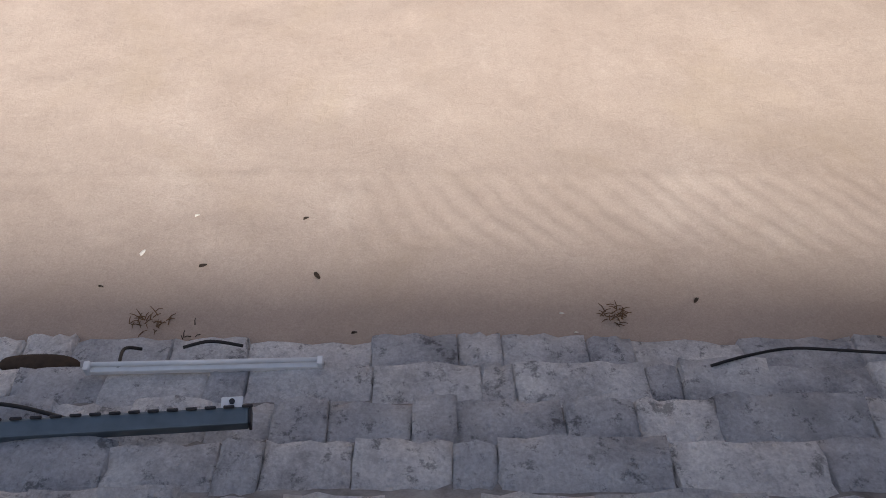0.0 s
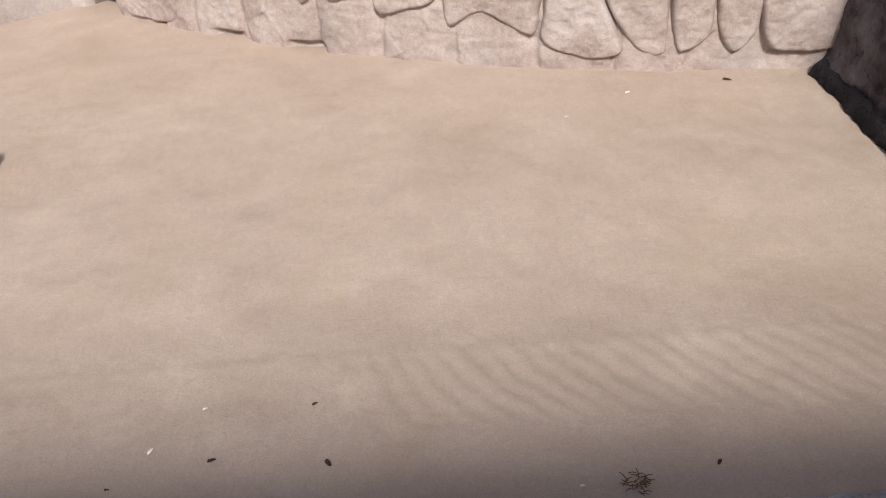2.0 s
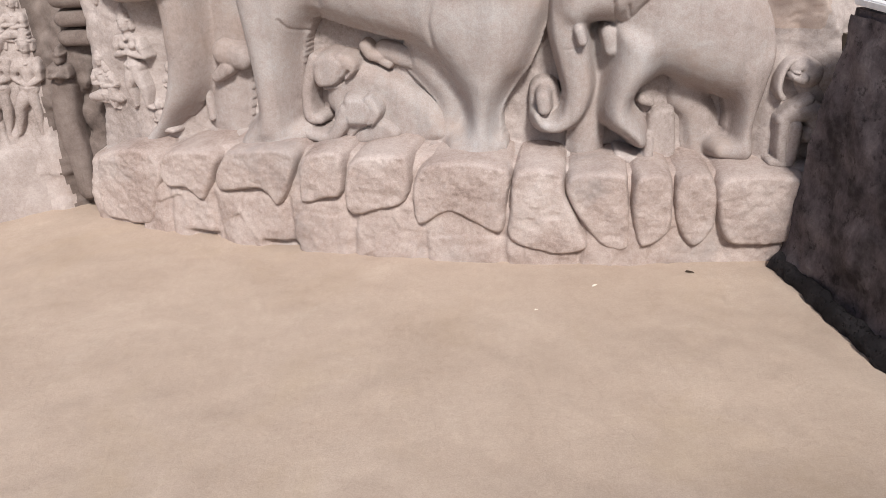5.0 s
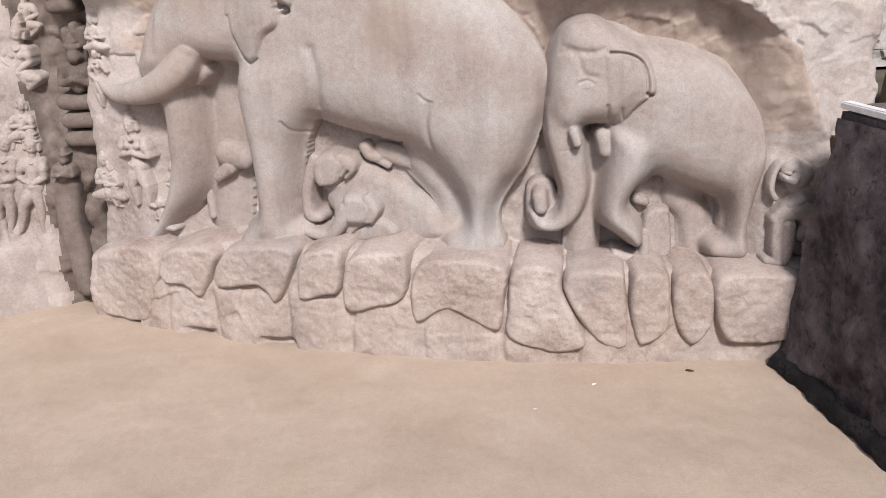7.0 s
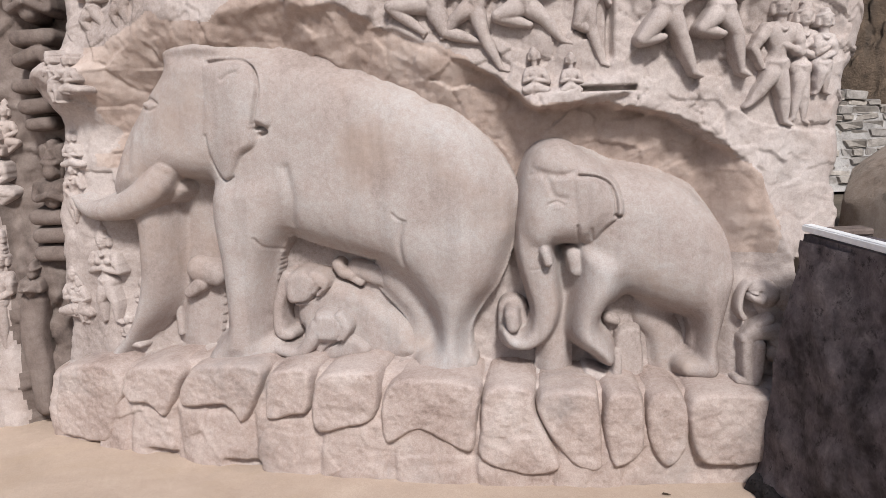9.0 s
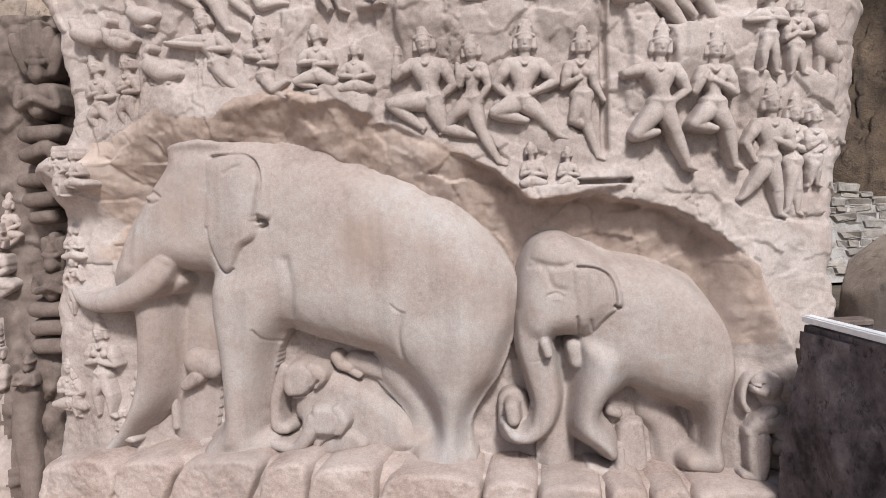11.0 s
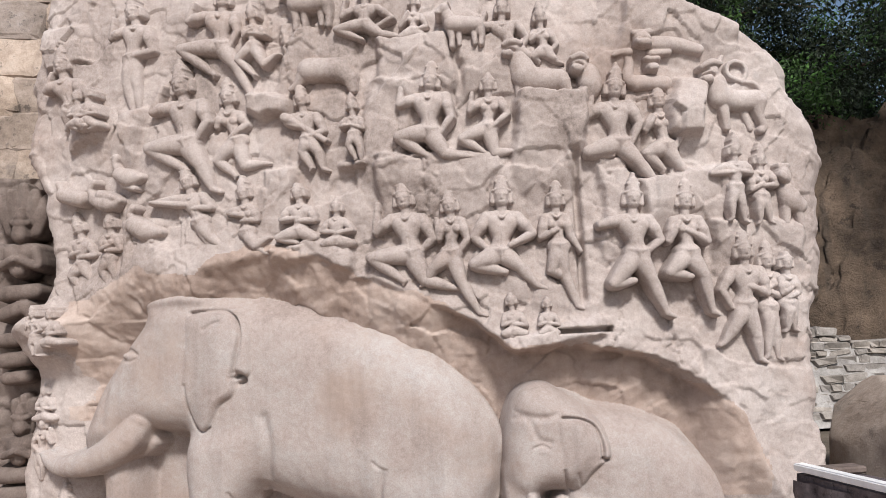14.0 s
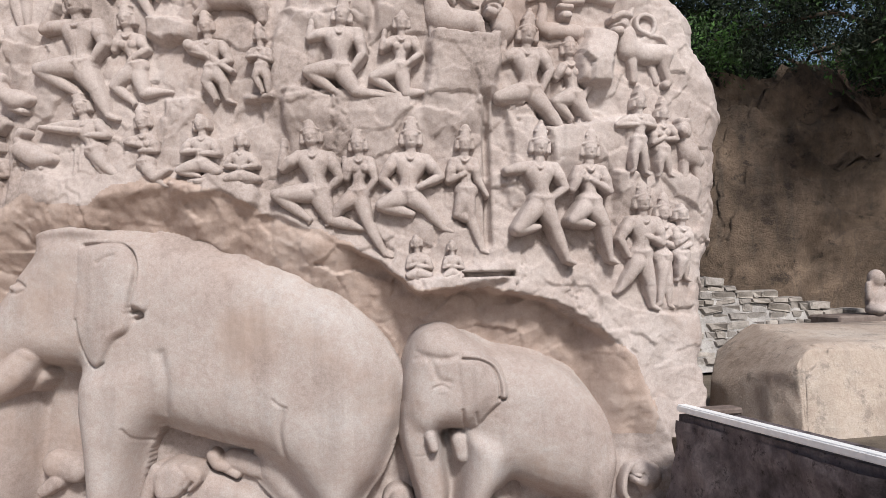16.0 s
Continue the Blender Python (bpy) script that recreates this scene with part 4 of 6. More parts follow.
    limb([head + side * 0.162 * s - up * 0.072 * s, head + side * 0.156 * s + up * 0.084 * s], (0.05, 0.045), (0.03, 0.03))
    limb([head - up * 0.066 * s, head + up * 0.06 * s], (0.10, 0.125), (0.06, 0.055), 0.95, 0.008)
    limb([head - up * 0.024 * s, head + up * 0.06 * s], (0.026, 0.016), (0.165, 0.17))
    for k in (-1, 1):
        limb([head + side * k * 0.036 * s + up * 0.054 * s, head + side * k * 0.09 * s + up * 0.048 * s], (0.018, 0.016), (0.163, 0.145))
    limb([head - side * 0.036 * s - up * 0.09 * s, head + side * 0.036 * s - up * 0.09 * s], (0.018, 0.018), (0.145, 0.145))
    limb([head - side * 0.15 * s + up * 0.12 * s, head + up * 0.15 * s, head + side * 0.15 * s + up * 0.12 * s], (0.024, 0.028, 0.024), (0.09, 0.14, 0.09))
    if crown:
        limb([head + up * 0.18 * s, head + up * 0.324 * s], (0.115, 0.095), (0.04, 0.04))
        limb([head - side * 0.096 * s + up * 0.288 * s, head + side * 0.096 * s + up * 0.288 * s], (0.03, 0.03), (0.09, 0.09))
        limb([head + up * 0.348 * s, head + up * 0.48 * s], (0.075, 0.035), (0.03, 0.03))
    else:
        limb([head + up * 0.156 * s, head + up * 0.204 * s], (0.12, 0.09), (0.04, 0.03))
    if trail:
        c.stroke([(u, z, r, base + 0.13 * s) for u, z, r in trail], 0.9)
    c.groove([tuple(waist + up * 0.03 * s), tuple(hip + up * 0.10 * s)], 0.012 * s, 0.02 * s)
    return c.build(grain=0.003)


def figure(kind, u, z, tall, mirror=False, slim=False, out=0.03, ground=face_depth, where=face_point, material=GRANITE):
    """A figure in one of the stock stances, its feet at z."""
    name, label = {"seated": ("seated_figure", "small seated figure carved in pinkish granite relief")}.get(
        kind, ("standing_figure", "standing figure with tall headdress carved in granite relief"))
    return person(name, label, [(u + (-x if mirror else x) * tall, z + y * tall) for x, y in STANCE[kind]], slim, out, ground, where, material, kind != "seated")


def beast(name, label, u, z, bars, size=1.0, out=0.05, category="relief animal", step=0.0085, material=GRANITE, ground=face_depth, where=face_point):
    """An animal out of rounded bars: u, z, radius at each end, and how far it stands out."""
    base = float(ground(np.array([u]), np.array([z]), False)[0]) + out
    c = Relief(name, label, category, step, "relief animals", material, ground, where)
    for u1, z1, r1, u2, z2, r2, h in bars:
        c.stroke([(u + u1 * size, z + z1 * size, r1 * size, base + h * size), (u + u2 * size, z + z2 * size, r2 * size, base + h * size)], 0.85, 0.012 if min(r1, r2) * size > 0.06 else 0.0)
    return c.build(grain=0.003)


# ---- the carved figures ----
person("flying_figure", "flying figure with raised hand and tall headdress, granite relief",
       [(0.439, 5.306), (0.450, 5.162), (0.312, 5.126), (0.154, 5.008), (0.173, 5.223), (0.611, 5.108), (0.712, 4.904), (0.600, 4.800), (0.491, 4.768), (0.107, 4.750), (0.410, 4.502), (0.606, 4.504), (0.883, 4.414)])
person("flying_figure", "slender flying figure with trailing legs, granite relief",
       [(0.885, 5.213), (0.892, 5.092), (0.809, 5.053), (0.771, 4.901), (0.755, 5.045), (0.992, 5.054), (1.045, 4.876), (0.960, 4.760), (0.879, 4.748), (0.701, 4.609), (0.605, 4.471), (0.965, 4.454), (1.119, 4.153)], slim=True)
person("flying_figure", "flying figure with both arms akimbo, granite relief",
       [(1.397, 5.262), (1.391, 5.110), (1.240, 5.074), (1.115, 4.883), (1.228, 4.769), (1.539, 5.059), (1.676, 4.889), (1.508, 4.810), (1.355, 4.725), (1.105, 4.622), (1.396, 4.533), (1.531, 4.581), (1.694, 4.384)])
person("flying_figure", "slender flying figure with trailing legs, granite relief",
       [(1.919, 5.204), (1.913, 5.074), (1.805, 5.030), (1.755, 4.853), (1.863, 4.892), (2.002, 5.022), (2.033, 4.858), (2.098, 4.741), (1.922, 4.748), (1.838, 4.525), (1.995, 4.442), (1.954, 4.498), (2.058, 4.170)], slim=True)
person("flying_figure", "flying bearded figure with hand drawn back, granite relief",
       [(2.642, 5.154), (2.630, 4.992), (2.510, 4.963), (2.315, 4.928), (2.498, 4.942), (2.780, 4.954), (2.880, 4.755), (2.767, 4.667), (2.647, 4.634), (2.403, 4.362), (2.603, 4.376), (2.765, 4.381), (2.892, 4.053)])
person("flying_figure", "flying figure with arms folded before the chest, granite relief",
       [(3.143, 5.116), (3.136, 4.964), (3.024, 4.924), (2.956, 4.742), (3.027, 4.859), (3.261, 4.922), (3.329, 4.719), (3.183, 4.800), (3.136, 4.617), (2.942, 4.439), (3.147, 4.389), (3.269, 4.396), (3.330, 4.048)], slim=True)
person("standing_figure", "standing figure with tall headdress carved in granite relief",
       [(3.715, 4.610), (3.724, 4.458), (3.582, 4.424), (3.462, 4.249), (3.523, 4.128), (3.864, 4.415), (3.911, 4.202), (3.777, 4.255), (3.690, 4.095), (3.568, 3.910), (3.449, 3.752), (3.766, 3.805), (3.799, 3.576)])
person("standing_figure", "standing figure with tall headdress carved in granite relief",
       [(3.955, 4.516), (3.955, 4.396), (3.873, 4.355), (3.865, 4.203), (3.936, 4.245), (4.045, 4.356), (4.069, 4.164), (3.968, 4.200), (3.938, 4.059), (3.904, 3.843), (3.880, 3.606), (3.976, 3.797), (3.988, 3.580)], slim=True)
person("standing_figure", "small standing figure at the edge of the rock, granite relief",
       [(4.132, 4.479), (4.132, 4.359), (4.066, 4.317), (4.059, 4.192), (4.107, 4.217), (4.194, 4.324), (4.222, 4.192), (4.150, 4.162), (4.123, 4.081), (4.094, 3.973), (4.082, 3.848), (4.152, 3.971), (4.157, 3.845)], slim=True, crown=False)
person("standing_figure", "standing figure with tall headdress carved in granite relief",
       [(3.684, 5.594), (3.678, 5.474), (3.575, 5.443), (3.438, 5.380), (3.628, 5.376), (3.774, 5.450), (3.833, 5.372), (3.697, 5.386), (3.667, 5.233), (3.603, 5.093), (3.607, 4.940), (3.715, 5.068), (3.730, 4.910)])
person("standing_figure", "standing figure with tall headdress carved in granite relief",
       [(3.948, 5.497), (3.942, 5.387), (3.854, 5.350), (3.836, 5.208), (3.918, 5.245), (4.039, 5.358), (4.097, 5.247), (3.975, 5.244), (3.941, 5.140), (3.895, 5.015), (3.900, 4.900), (3.986, 5.008), (4.009, 4.898)], slim=True)
person("kneeling_figure", "kneeling figure with raised hand and crown, granite relief",
       [(0.769, 6.463), (0.748, 6.337), (0.616, 6.308), (0.456, 6.260), (0.477, 6.392), (0.909, 6.303), (0.955, 6.090), (0.864, 5.963), (0.734, 5.961), (0.439, 5.927), (0.704, 5.720), (0.877, 5.731), (1.065, 5.697)])
person("kneeling_figure", "slender kneeling figure with raised hand, granite relief",
       [(1.333, 6.384), (1.328, 6.252), (1.246, 6.225), (1.141, 6.143), (1.162, 6.274), (1.445, 6.223), (1.504, 6.083), (1.382, 5.985), (1.306, 5.962), (1.055, 5.863), (1.264, 5.713), (1.360, 5.702), (1.522, 5.715)], slim=True)
person("flying_figure", "flying figure with raised hand and tall headdress, granite relief",
       [(2.566, 6.268), (2.549, 6.121), (2.423, 6.093), (2.285, 6.017), (2.324, 6.168), (2.695, 6.100), (2.779, 5.917), (2.707, 5.761), (2.570, 5.727), (2.259, 5.647), (2.495, 5.616), (2.751, 5.520), (2.916, 5.318)])
person("flying_figure", "slender flying figure with trailing legs, granite relief",
       [(2.997, 6.145), (3.002, 6.014), (2.935, 5.972), (2.853, 5.860), (2.905, 5.929), (3.100, 5.978), (3.196, 5.796), (3.147, 5.693), (3.037, 5.685), (2.837, 5.620), (2.999, 5.457), (3.134, 5.524), (3.239, 5.407)], slim=True)
person("standing_figure", "worn standing figure at the broken edge, granite relief",
       [(-3.178, 5.358), (-3.153, 5.231), (-3.256, 5.185), (-3.281, 5.056), (-3.172, 5.078), (-3.041, 5.172), (-2.960, 5.041), (-3.087, 5.027), (-3.140, 4.945), (-3.251, 4.829), (-3.148, 4.673), (-3.037, 4.814), (-2.971, 4.631)], out=0.02)
person("standing_figure", "worn standing figure at the broken edge, granite relief",
       [(-2.729, 5.352), (-2.732, 5.242), (-2.802, 5.200), (-2.833, 5.080), (-2.750, 5.104), (-2.645, 5.186), (-2.594, 5.060), (-2.710, 5.058), (-2.733, 4.974), (-2.812, 4.859), (-2.761, 4.709), (-2.676, 4.824), (-2.653, 4.671)], slim=True, out=0.02)
person("seated_figure", "small seated figure carved in pinkish granite relief",
       [(1.427, 4.244), (1.434, 4.146), (1.369, 4.111), (1.338, 4.020), (1.419, 4.044), (1.512, 4.105), (1.562, 4.011), (1.456, 4.026), (1.437, 3.962), (1.346, 3.938), (1.440, 3.902), (1.548, 3.936), (1.461, 3.896)], crown=False)
person("seated_figure", "small seated figure carved in pinkish granite relief",
       [(1.766, 4.198), (1.768, 4.117), (1.714, 4.086), (1.684, 4.006), (1.754, 4.025), (1.831, 4.082), (1.870, 3.999), (1.780, 4.014), (1.762, 3.960), (1.691, 3.925), (1.754, 3.896), (1.851, 3.925), (1.775, 3.890)], crown=False)
person("flying_figure", "flying figure with raised hand and tall headdress, granite relief",
       [(-1.850, 6.742), (-1.833, 6.567), (-1.962, 6.542), (-2.173, 6.511), (-2.091, 6.711), (-1.630, 6.525), (-1.559, 6.320), (-1.662, 6.175), (-1.796, 6.120), (-2.197, 6.105), (-1.832, 5.845), (-1.642, 5.871), (-1.535, 5.607)])
person("flying_figure", "slender flying figure with trailing legs, granite relief",
       [(-1.361, 6.561), (-1.352, 6.426), (-1.433, 6.382), (-1.479, 6.273), (-1.439, 6.401), (-1.230, 6.362), (-1.154, 6.250), (-1.272, 6.163), (-1.267, 6.090), (-1.468, 5.898), (-1.288, 5.723), (-1.189, 5.819), (-0.997, 5.827)], slim=True)
person("standing_figure", "standing musician holding a long instrument, granite relief",
       [(-0.560, 6.434), (-0.546, 6.302), (-0.653, 6.267), (-0.725, 6.216), (-0.621, 6.169), (-0.420, 6.258), (-0.333, 6.090), (-0.462, 6.046), (-0.497, 6.026), (-0.560, 5.892), (-0.478, 5.721), (-0.398, 5.875), (-0.369, 5.710)], trail=[(-0.724, 6.264, 0.053), (-0.608, 6.191, 0.035), (-0.314, 5.983, 0.029)])
person("standing_figure", "small standing figure with cymbals, granite relief",
       [(-0.028, 6.298), (-0.021, 6.186), (-0.091, 6.158), (-0.138, 6.099), (-0.081, 6.099), (0.057, 6.149), (0.081, 6.060), (-0.014, 6.092), (-0.011, 6.011), (-0.066, 5.900), (-0.004, 5.756), (0.040, 5.879), (0.051, 5.728)], slim=True)
person("standing_figure", "standing figure with tall headdress carved in granite relief",
       [(-2.458, 7.700), (-2.438, 7.554), (-2.612, 7.523), (-2.725, 7.467), (-2.710, 7.634), (-2.302, 7.489), (-2.218, 7.230), (-2.421, 7.197), (-2.476, 7.194), (-2.519, 6.888), (-2.467, 6.588), (-2.417, 6.871), (-2.399, 6.577)])
person("flying_figure", "flying figure with raised hand and tall headdress, granite relief",
       [(-1.387, 7.652), (-1.409, 7.505), (-1.612, 7.515), (-1.780, 7.482), (-1.739, 7.613), (-1.279, 7.458), (-1.228, 7.277), (-1.305, 7.141), (-1.417, 7.140), (-1.856, 7.168), (-1.498, 6.838), (-1.249, 6.899), (-1.104, 6.562)])
person("flying_figure", "slender flying figure with trailing legs, granite relief",
       [(-1.064, 7.424), (-1.055, 7.311), (-1.129, 7.280), (-1.155, 7.204), (-1.081, 7.241), (-0.965, 7.261), (-0.930, 7.194), (-1.045, 7.211), (-1.060, 7.091), (-1.217, 6.955), (-1.056, 6.774), (-0.945, 6.868), (-0.828, 6.960)], slim=True)
person("kneeling_figure", "kneeling figure with raised hand and crown, granite relief",
       [(0.134, 7.519), (0.128, 7.369), (0.012, 7.342), (-0.106, 7.267), (-0.071, 7.425), (0.269, 7.322), (0.407, 7.204), (0.279, 7.142), (0.120, 7.173), (-0.157, 7.136), (0.091, 7.009), (0.286, 7.046), (0.482, 7.000)])
person("kneeling_figure", "slender kneeling figure with raised hand, granite relief",
       [(0.628, 7.352), (0.623, 7.234), (0.553, 7.200), (0.487, 7.106), (0.554, 7.217), (0.699, 7.190), (0.750, 7.078), (0.659, 7.052), (0.614, 7.045), (0.487, 6.988), (0.643, 6.948), (0.723, 6.975), (0.835, 6.987)], slim=True)
person("kneeling_figure", "kneeling figure behind a lion, granite relief",
       [(1.513, 7.160), (1.504, 7.021), (1.404, 7.005), (1.281, 6.987), (1.332, 7.105), (1.653, 6.997), (1.738, 6.851), (1.687, 6.739), (1.579, 6.782), (1.439, 6.665), (1.526, 6.635), (1.743, 6.665), (1.789, 6.616)])
person("kneeling_figure", "slender kneeling figure behind a lion, granite relief",
       [(1.878, 7.051), (1.886, 6.922), (1.813, 6.898), (1.780, 6.825), (1.838, 6.856), (1.962, 6.899), (2.031, 6.767), (1.965, 6.685), (1.905, 6.706), (1.797, 6.650), (1.849, 6.600), (1.988, 6.626), (2.030, 6.588)], slim=True)
person("standing_figure", "standing figure with tall headdress carved in granite relief",
       [(-3.316, 7.229), (-3.301, 7.067), (-3.399, 7.026), (-3.521, 6.976), (-3.468, 7.113), (-3.130, 7.002), (-3.042, 6.856), (-3.130, 6.754), (-3.174, 6.716), (-3.226, 6.634), (-3.233, 6.518), (-3.086, 6.598), (-3.072, 6.492)])
person("seated_figure", "small seated figure carved in pinkish granite relief",
       [(-2.992, 6.776), (-2.985, 6.671), (-3.042, 6.642), (-3.086, 6.572), (-2.999, 6.571), (-2.913, 6.627), (-2.871, 6.550), (-2.956, 6.551), (-2.971, 6.489), (-3.072, 6.466), (-2.985, 6.414), (-2.871, 6.435), (-2.942, 6.407)], crown=False, out=0.06)
person("seated_figure", "small seated figure carved in pinkish granite relief",
       [(-2.870, 6.794), (-2.870, 6.691), (-2.927, 6.662), (-2.956, 6.589), (-2.878, 6.583), (-2.799, 6.647), (-2.758, 6.557), (-2.849, 6.559), (-2.864, 6.497), (-2.942, 6.459), (-2.871, 6.409), (-2.758, 6.430), (-2.843, 6.398)], crown=False, out=0.06)
person("winged_figure", "flying half-bird figure with a stretched arm, granite relief",
       [(-1.803, 5.696), (-1.773, 5.555), (-1.869, 5.535), (-2.028, 5.534), (-2.184, 5.521), (-1.648, 5.535), (-1.539, 5.405), (-1.676, 5.407), (-1.666, 5.263), (-1.558, 5.100), (-1.402, 4.969), (-1.607, 5.092), (-1.524, 4.956)], out=0.04, trail=[(-2.21, 5.524, 0.019), (-1.965, 5.479, 0.032), (-1.806, 5.456, 0.031)])
person("winged_figure", "flying half-bird figure with folded arms, granite relief",
       [(-1.190, 5.511), (-1.175, 5.393), (-1.254, 5.347), (-1.345, 5.327), (-1.225, 5.292), (-1.092, 5.344), (-1.048, 5.229), (-1.155, 5.227), (-1.158, 5.111), (-1.078, 4.965), (-0.935, 5.034), (-1.113, 4.991), (-0.986, 4.888)], slim=True)
person("seated_figure", "seated figure with arms folded before the chest, granite relief",
       [(-0.620, 5.462), (-0.606, 5.345), (-0.723, 5.298), (-0.796, 5.206), (-0.639, 5.204), (-0.493, 5.283), (-0.451, 5.176), (-0.582, 5.176), (-0.614, 5.081), (-0.819, 5.024), (-0.647, 4.964), (-0.462, 5.001), (-0.601, 4.949)], crown=False)
person("seated_figure", "small seated figure carved in pinkish granite relief",
       [(-0.237, 5.284), (-0.240, 5.187), (-0.327, 5.143), (-0.386, 5.057), (-0.257, 5.035), (-0.157, 5.141), (-0.088, 5.050), (-0.218, 5.027), (-0.237, 4.955), (-0.374, 4.925), (-0.251, 4.882), (-0.093, 4.915), (-0.212, 4.874)], crown=False)
Relief("carved_bird", "plump goose with lifted neck, granite relief", "relief animal", 0.0085, "relief animals").stroke([(-2.581, 5.876, 0.074, -0.1), (-2.453, 5.823, 0.1, -0.1), (-2.326, 5.819, 0.04, -0.1)], 0.9, 0.006).stroke([(-2.581, 5.889, 0.047, -0.1), (-2.629, 5.995, 0.035, -0.1), (-2.621, 6.069, 0.041, -0.1), (-2.67, 6.069, 0.021, -0.1)], 1, 0.006).stroke([(-2.528, 5.745, 0.034, -0.1), (-2.407, 5.706, 0.033, -0.1)], 0.9, 0.006).stroke([(-2.501, 5.791, 0.021, -0.1), (-2.515, 5.731, 0.021, -0.1)], 0.9, 0.006).build()
Relief("carved_bird", "goose bending its long neck, granite relief", "relief animal", 0.0085, "relief animals").stroke([(-2.866, 5.637, 0.083, -0.1), (-2.707, 5.568, 0.096, -0.1), (-2.59, 5.592, 0.041, -0.1)], 0.9, 0.006).stroke([(-2.88, 5.651, 0.056, -0.1), (-2.944, 5.747, 0.036, -0.1), (-2.901, 5.823, 0.042, -0.1)], 1, 0.006).stroke([(-2.789, 5.671, 0.055, -0.06), (-2.638, 5.622, 0.041, -0.06)], 0.8, 0.006).build()
Relief("carved_bird", "plump goose with a short neck, granite relief", "relief animal", 0.0085, "relief animals").stroke([(-2.411, 5.302, 0.093, -0.1), (-2.26, 5.226, 0.111, -0.1), (-2.11, 5.199, 0.045, -0.1)], 0.9, 0.006).stroke([(-2.41, 5.326, 0.053, -0.1), (-2.463, 5.43, 0.04, -0.1), (-2.422, 5.486, 0.046, -0.1)], 1, 0.006).stroke([(-2.293, 5.132, 0.032, -0.1), (-2.202, 5.112, 0.032, -0.1)], 0.9, 0.006).build()
Relief("carved_bird", "worn bird at the broken edge, granite relief", "relief animal", 0.0085, "relief animals").stroke([(-3.276, 5.732, 0.088, -0.1), (-3.079, 5.663, 0.085, -0.1)], 0.9, 0.006).stroke([(-3.291, 5.753, 0.052, -0.1), (-3.335, 5.862, 0.044, -0.1)], 1, 0.006).build()
(Relief("carved_lion", "standing lion with maned head and curled tail, granite relief", "relief animal", 0.0085, "relief animals")
    .stroke([(3.623, 6.162, 0.115, -0.12), (3.775, 6.118, 0.11, -0.12), (3.991, 6.119, 0.106, -0.12)], 0.9, 0.02)
    .stroke([(3.61, 6.151, 0.121, -0.12), (3.577, 6.295, 0.121, -0.12)], 0.95, 0.02)
    .stroke([(3.529, 6.394, 0.098, -0.09), (3.514, 6.36, 0.086, -0.09)], 0.95, 0.01)
    .stroke([(3.487, 6.315, 0.046, 0), (3.453, 6.316, 0.04, 0)], 0.9, 0)
    .stroke([(3.43, 6.443, 0.028, -0.03), (3.525, 6.481, 0.035, 0), (3.63, 6.484, 0.028, -0.05)], 0.9, 0)
    .stroke([(3.644, 6.518, 0.035, -0.1), (3.672, 6.564, 0.023, -0.1)], 0.9, 0)
    .stroke([(3.638, 6.081, 0.063, -0.1), (3.654, 5.95, 0.047, -0.1), (3.662, 5.842, 0.04, -0.1)], 0.9, 0)
    .stroke([(4.007, 6.096, 0.094, -0.1), (4.006, 5.97, 0.053, -0.1), (4.046, 5.843, 0.041, -0.1), (4.007, 5.804, 0.041, -0.09)], 0.9, 0)
    .stroke([(3.865, 6.03, 0.053, -0.15), (3.922, 5.835, 0.035, -0.15)], 0.9, 0)
    .stroke([(4.085, 6.169, 0.024, -0.12), (4.008, 6.286, 0.024, -0.12), (3.858, 6.317, 0.024, -0.12), (3.741, 6.377, 0.024, -0.12), (3.733, 6.47, 0.023, -0.12), (3.808, 6.521, 0.023, -0.12), (3.899, 6.49, 0.023, -0.12), (3.925, 6.397, 0.023, -0.12), (3.869, 6.305, 0.023, -0.12)], 0.9, 0)
    .groove([(3.439, 6.351), (3.492, 6.372), (3.548, 6.348)], 0.012, 0.03)
    .groove([(3.461, 6.407), (3.496, 6.412)], 0.012, 0.03)
    .build(0.003))
(Relief("carved_lion", "standing lion with thick mane, granite relief", "relief animal", 0.0085, "relief animals")
    .stroke([(1.701, 6.438, 0.137, -0.12), (1.864, 6.415, 0.121, -0.12), (2.029, 6.405, 0.109, -0.12)], 0.9, 0.02)
    .stroke([(1.692, 6.473, 0.148, -0.12), (1.636, 6.627, 0.12, -0.12)], 0.95, 0.02)
    .stroke([(1.586, 6.723, 0.088, -0.07), (1.579, 6.689, 0.077, -0.07)], 0.95, 0.01)
    .stroke([(1.544, 6.669, 0.044, 0.02), (1.517, 6.671, 0.038, 0.02)], 0.9, 0)
    .stroke([(1.511, 6.764, 0.028, 0), (1.585, 6.787, 0.033, 0.02), (1.667, 6.775, 0.027, -0.02)], 0.9, 0)
    .stroke([(1.679, 6.797, 0.033, -0.08), (1.703, 6.819, 0.027, -0.08)], 0.9, 0)
    .stroke([(1.641, 6.351, 0.054, -0.1), (1.634, 6.248, 0.044, -0.1)], 0.9, 0)
    .stroke([(1.739, 6.344, 0.055, -0.1), (1.765, 6.239, 0.044, -0.1)], 0.9, 0)
    .stroke([(2.07, 6.368, 0.083, -0.1), (2.109, 6.285, 0.049, -0.1), (2.137, 6.215, 0.038, -0.1)], 0.9, 0)
    .stroke([(1.996, 6.327, 0.049, -0.15), (2.017, 6.234, 0.039, -0.15)], 0.9, 0)
    .groove([(1.519, 6.705), (1.564, 6.713), (1.607, 6.693)], 0.012, 0.03)
    .build(0.003))
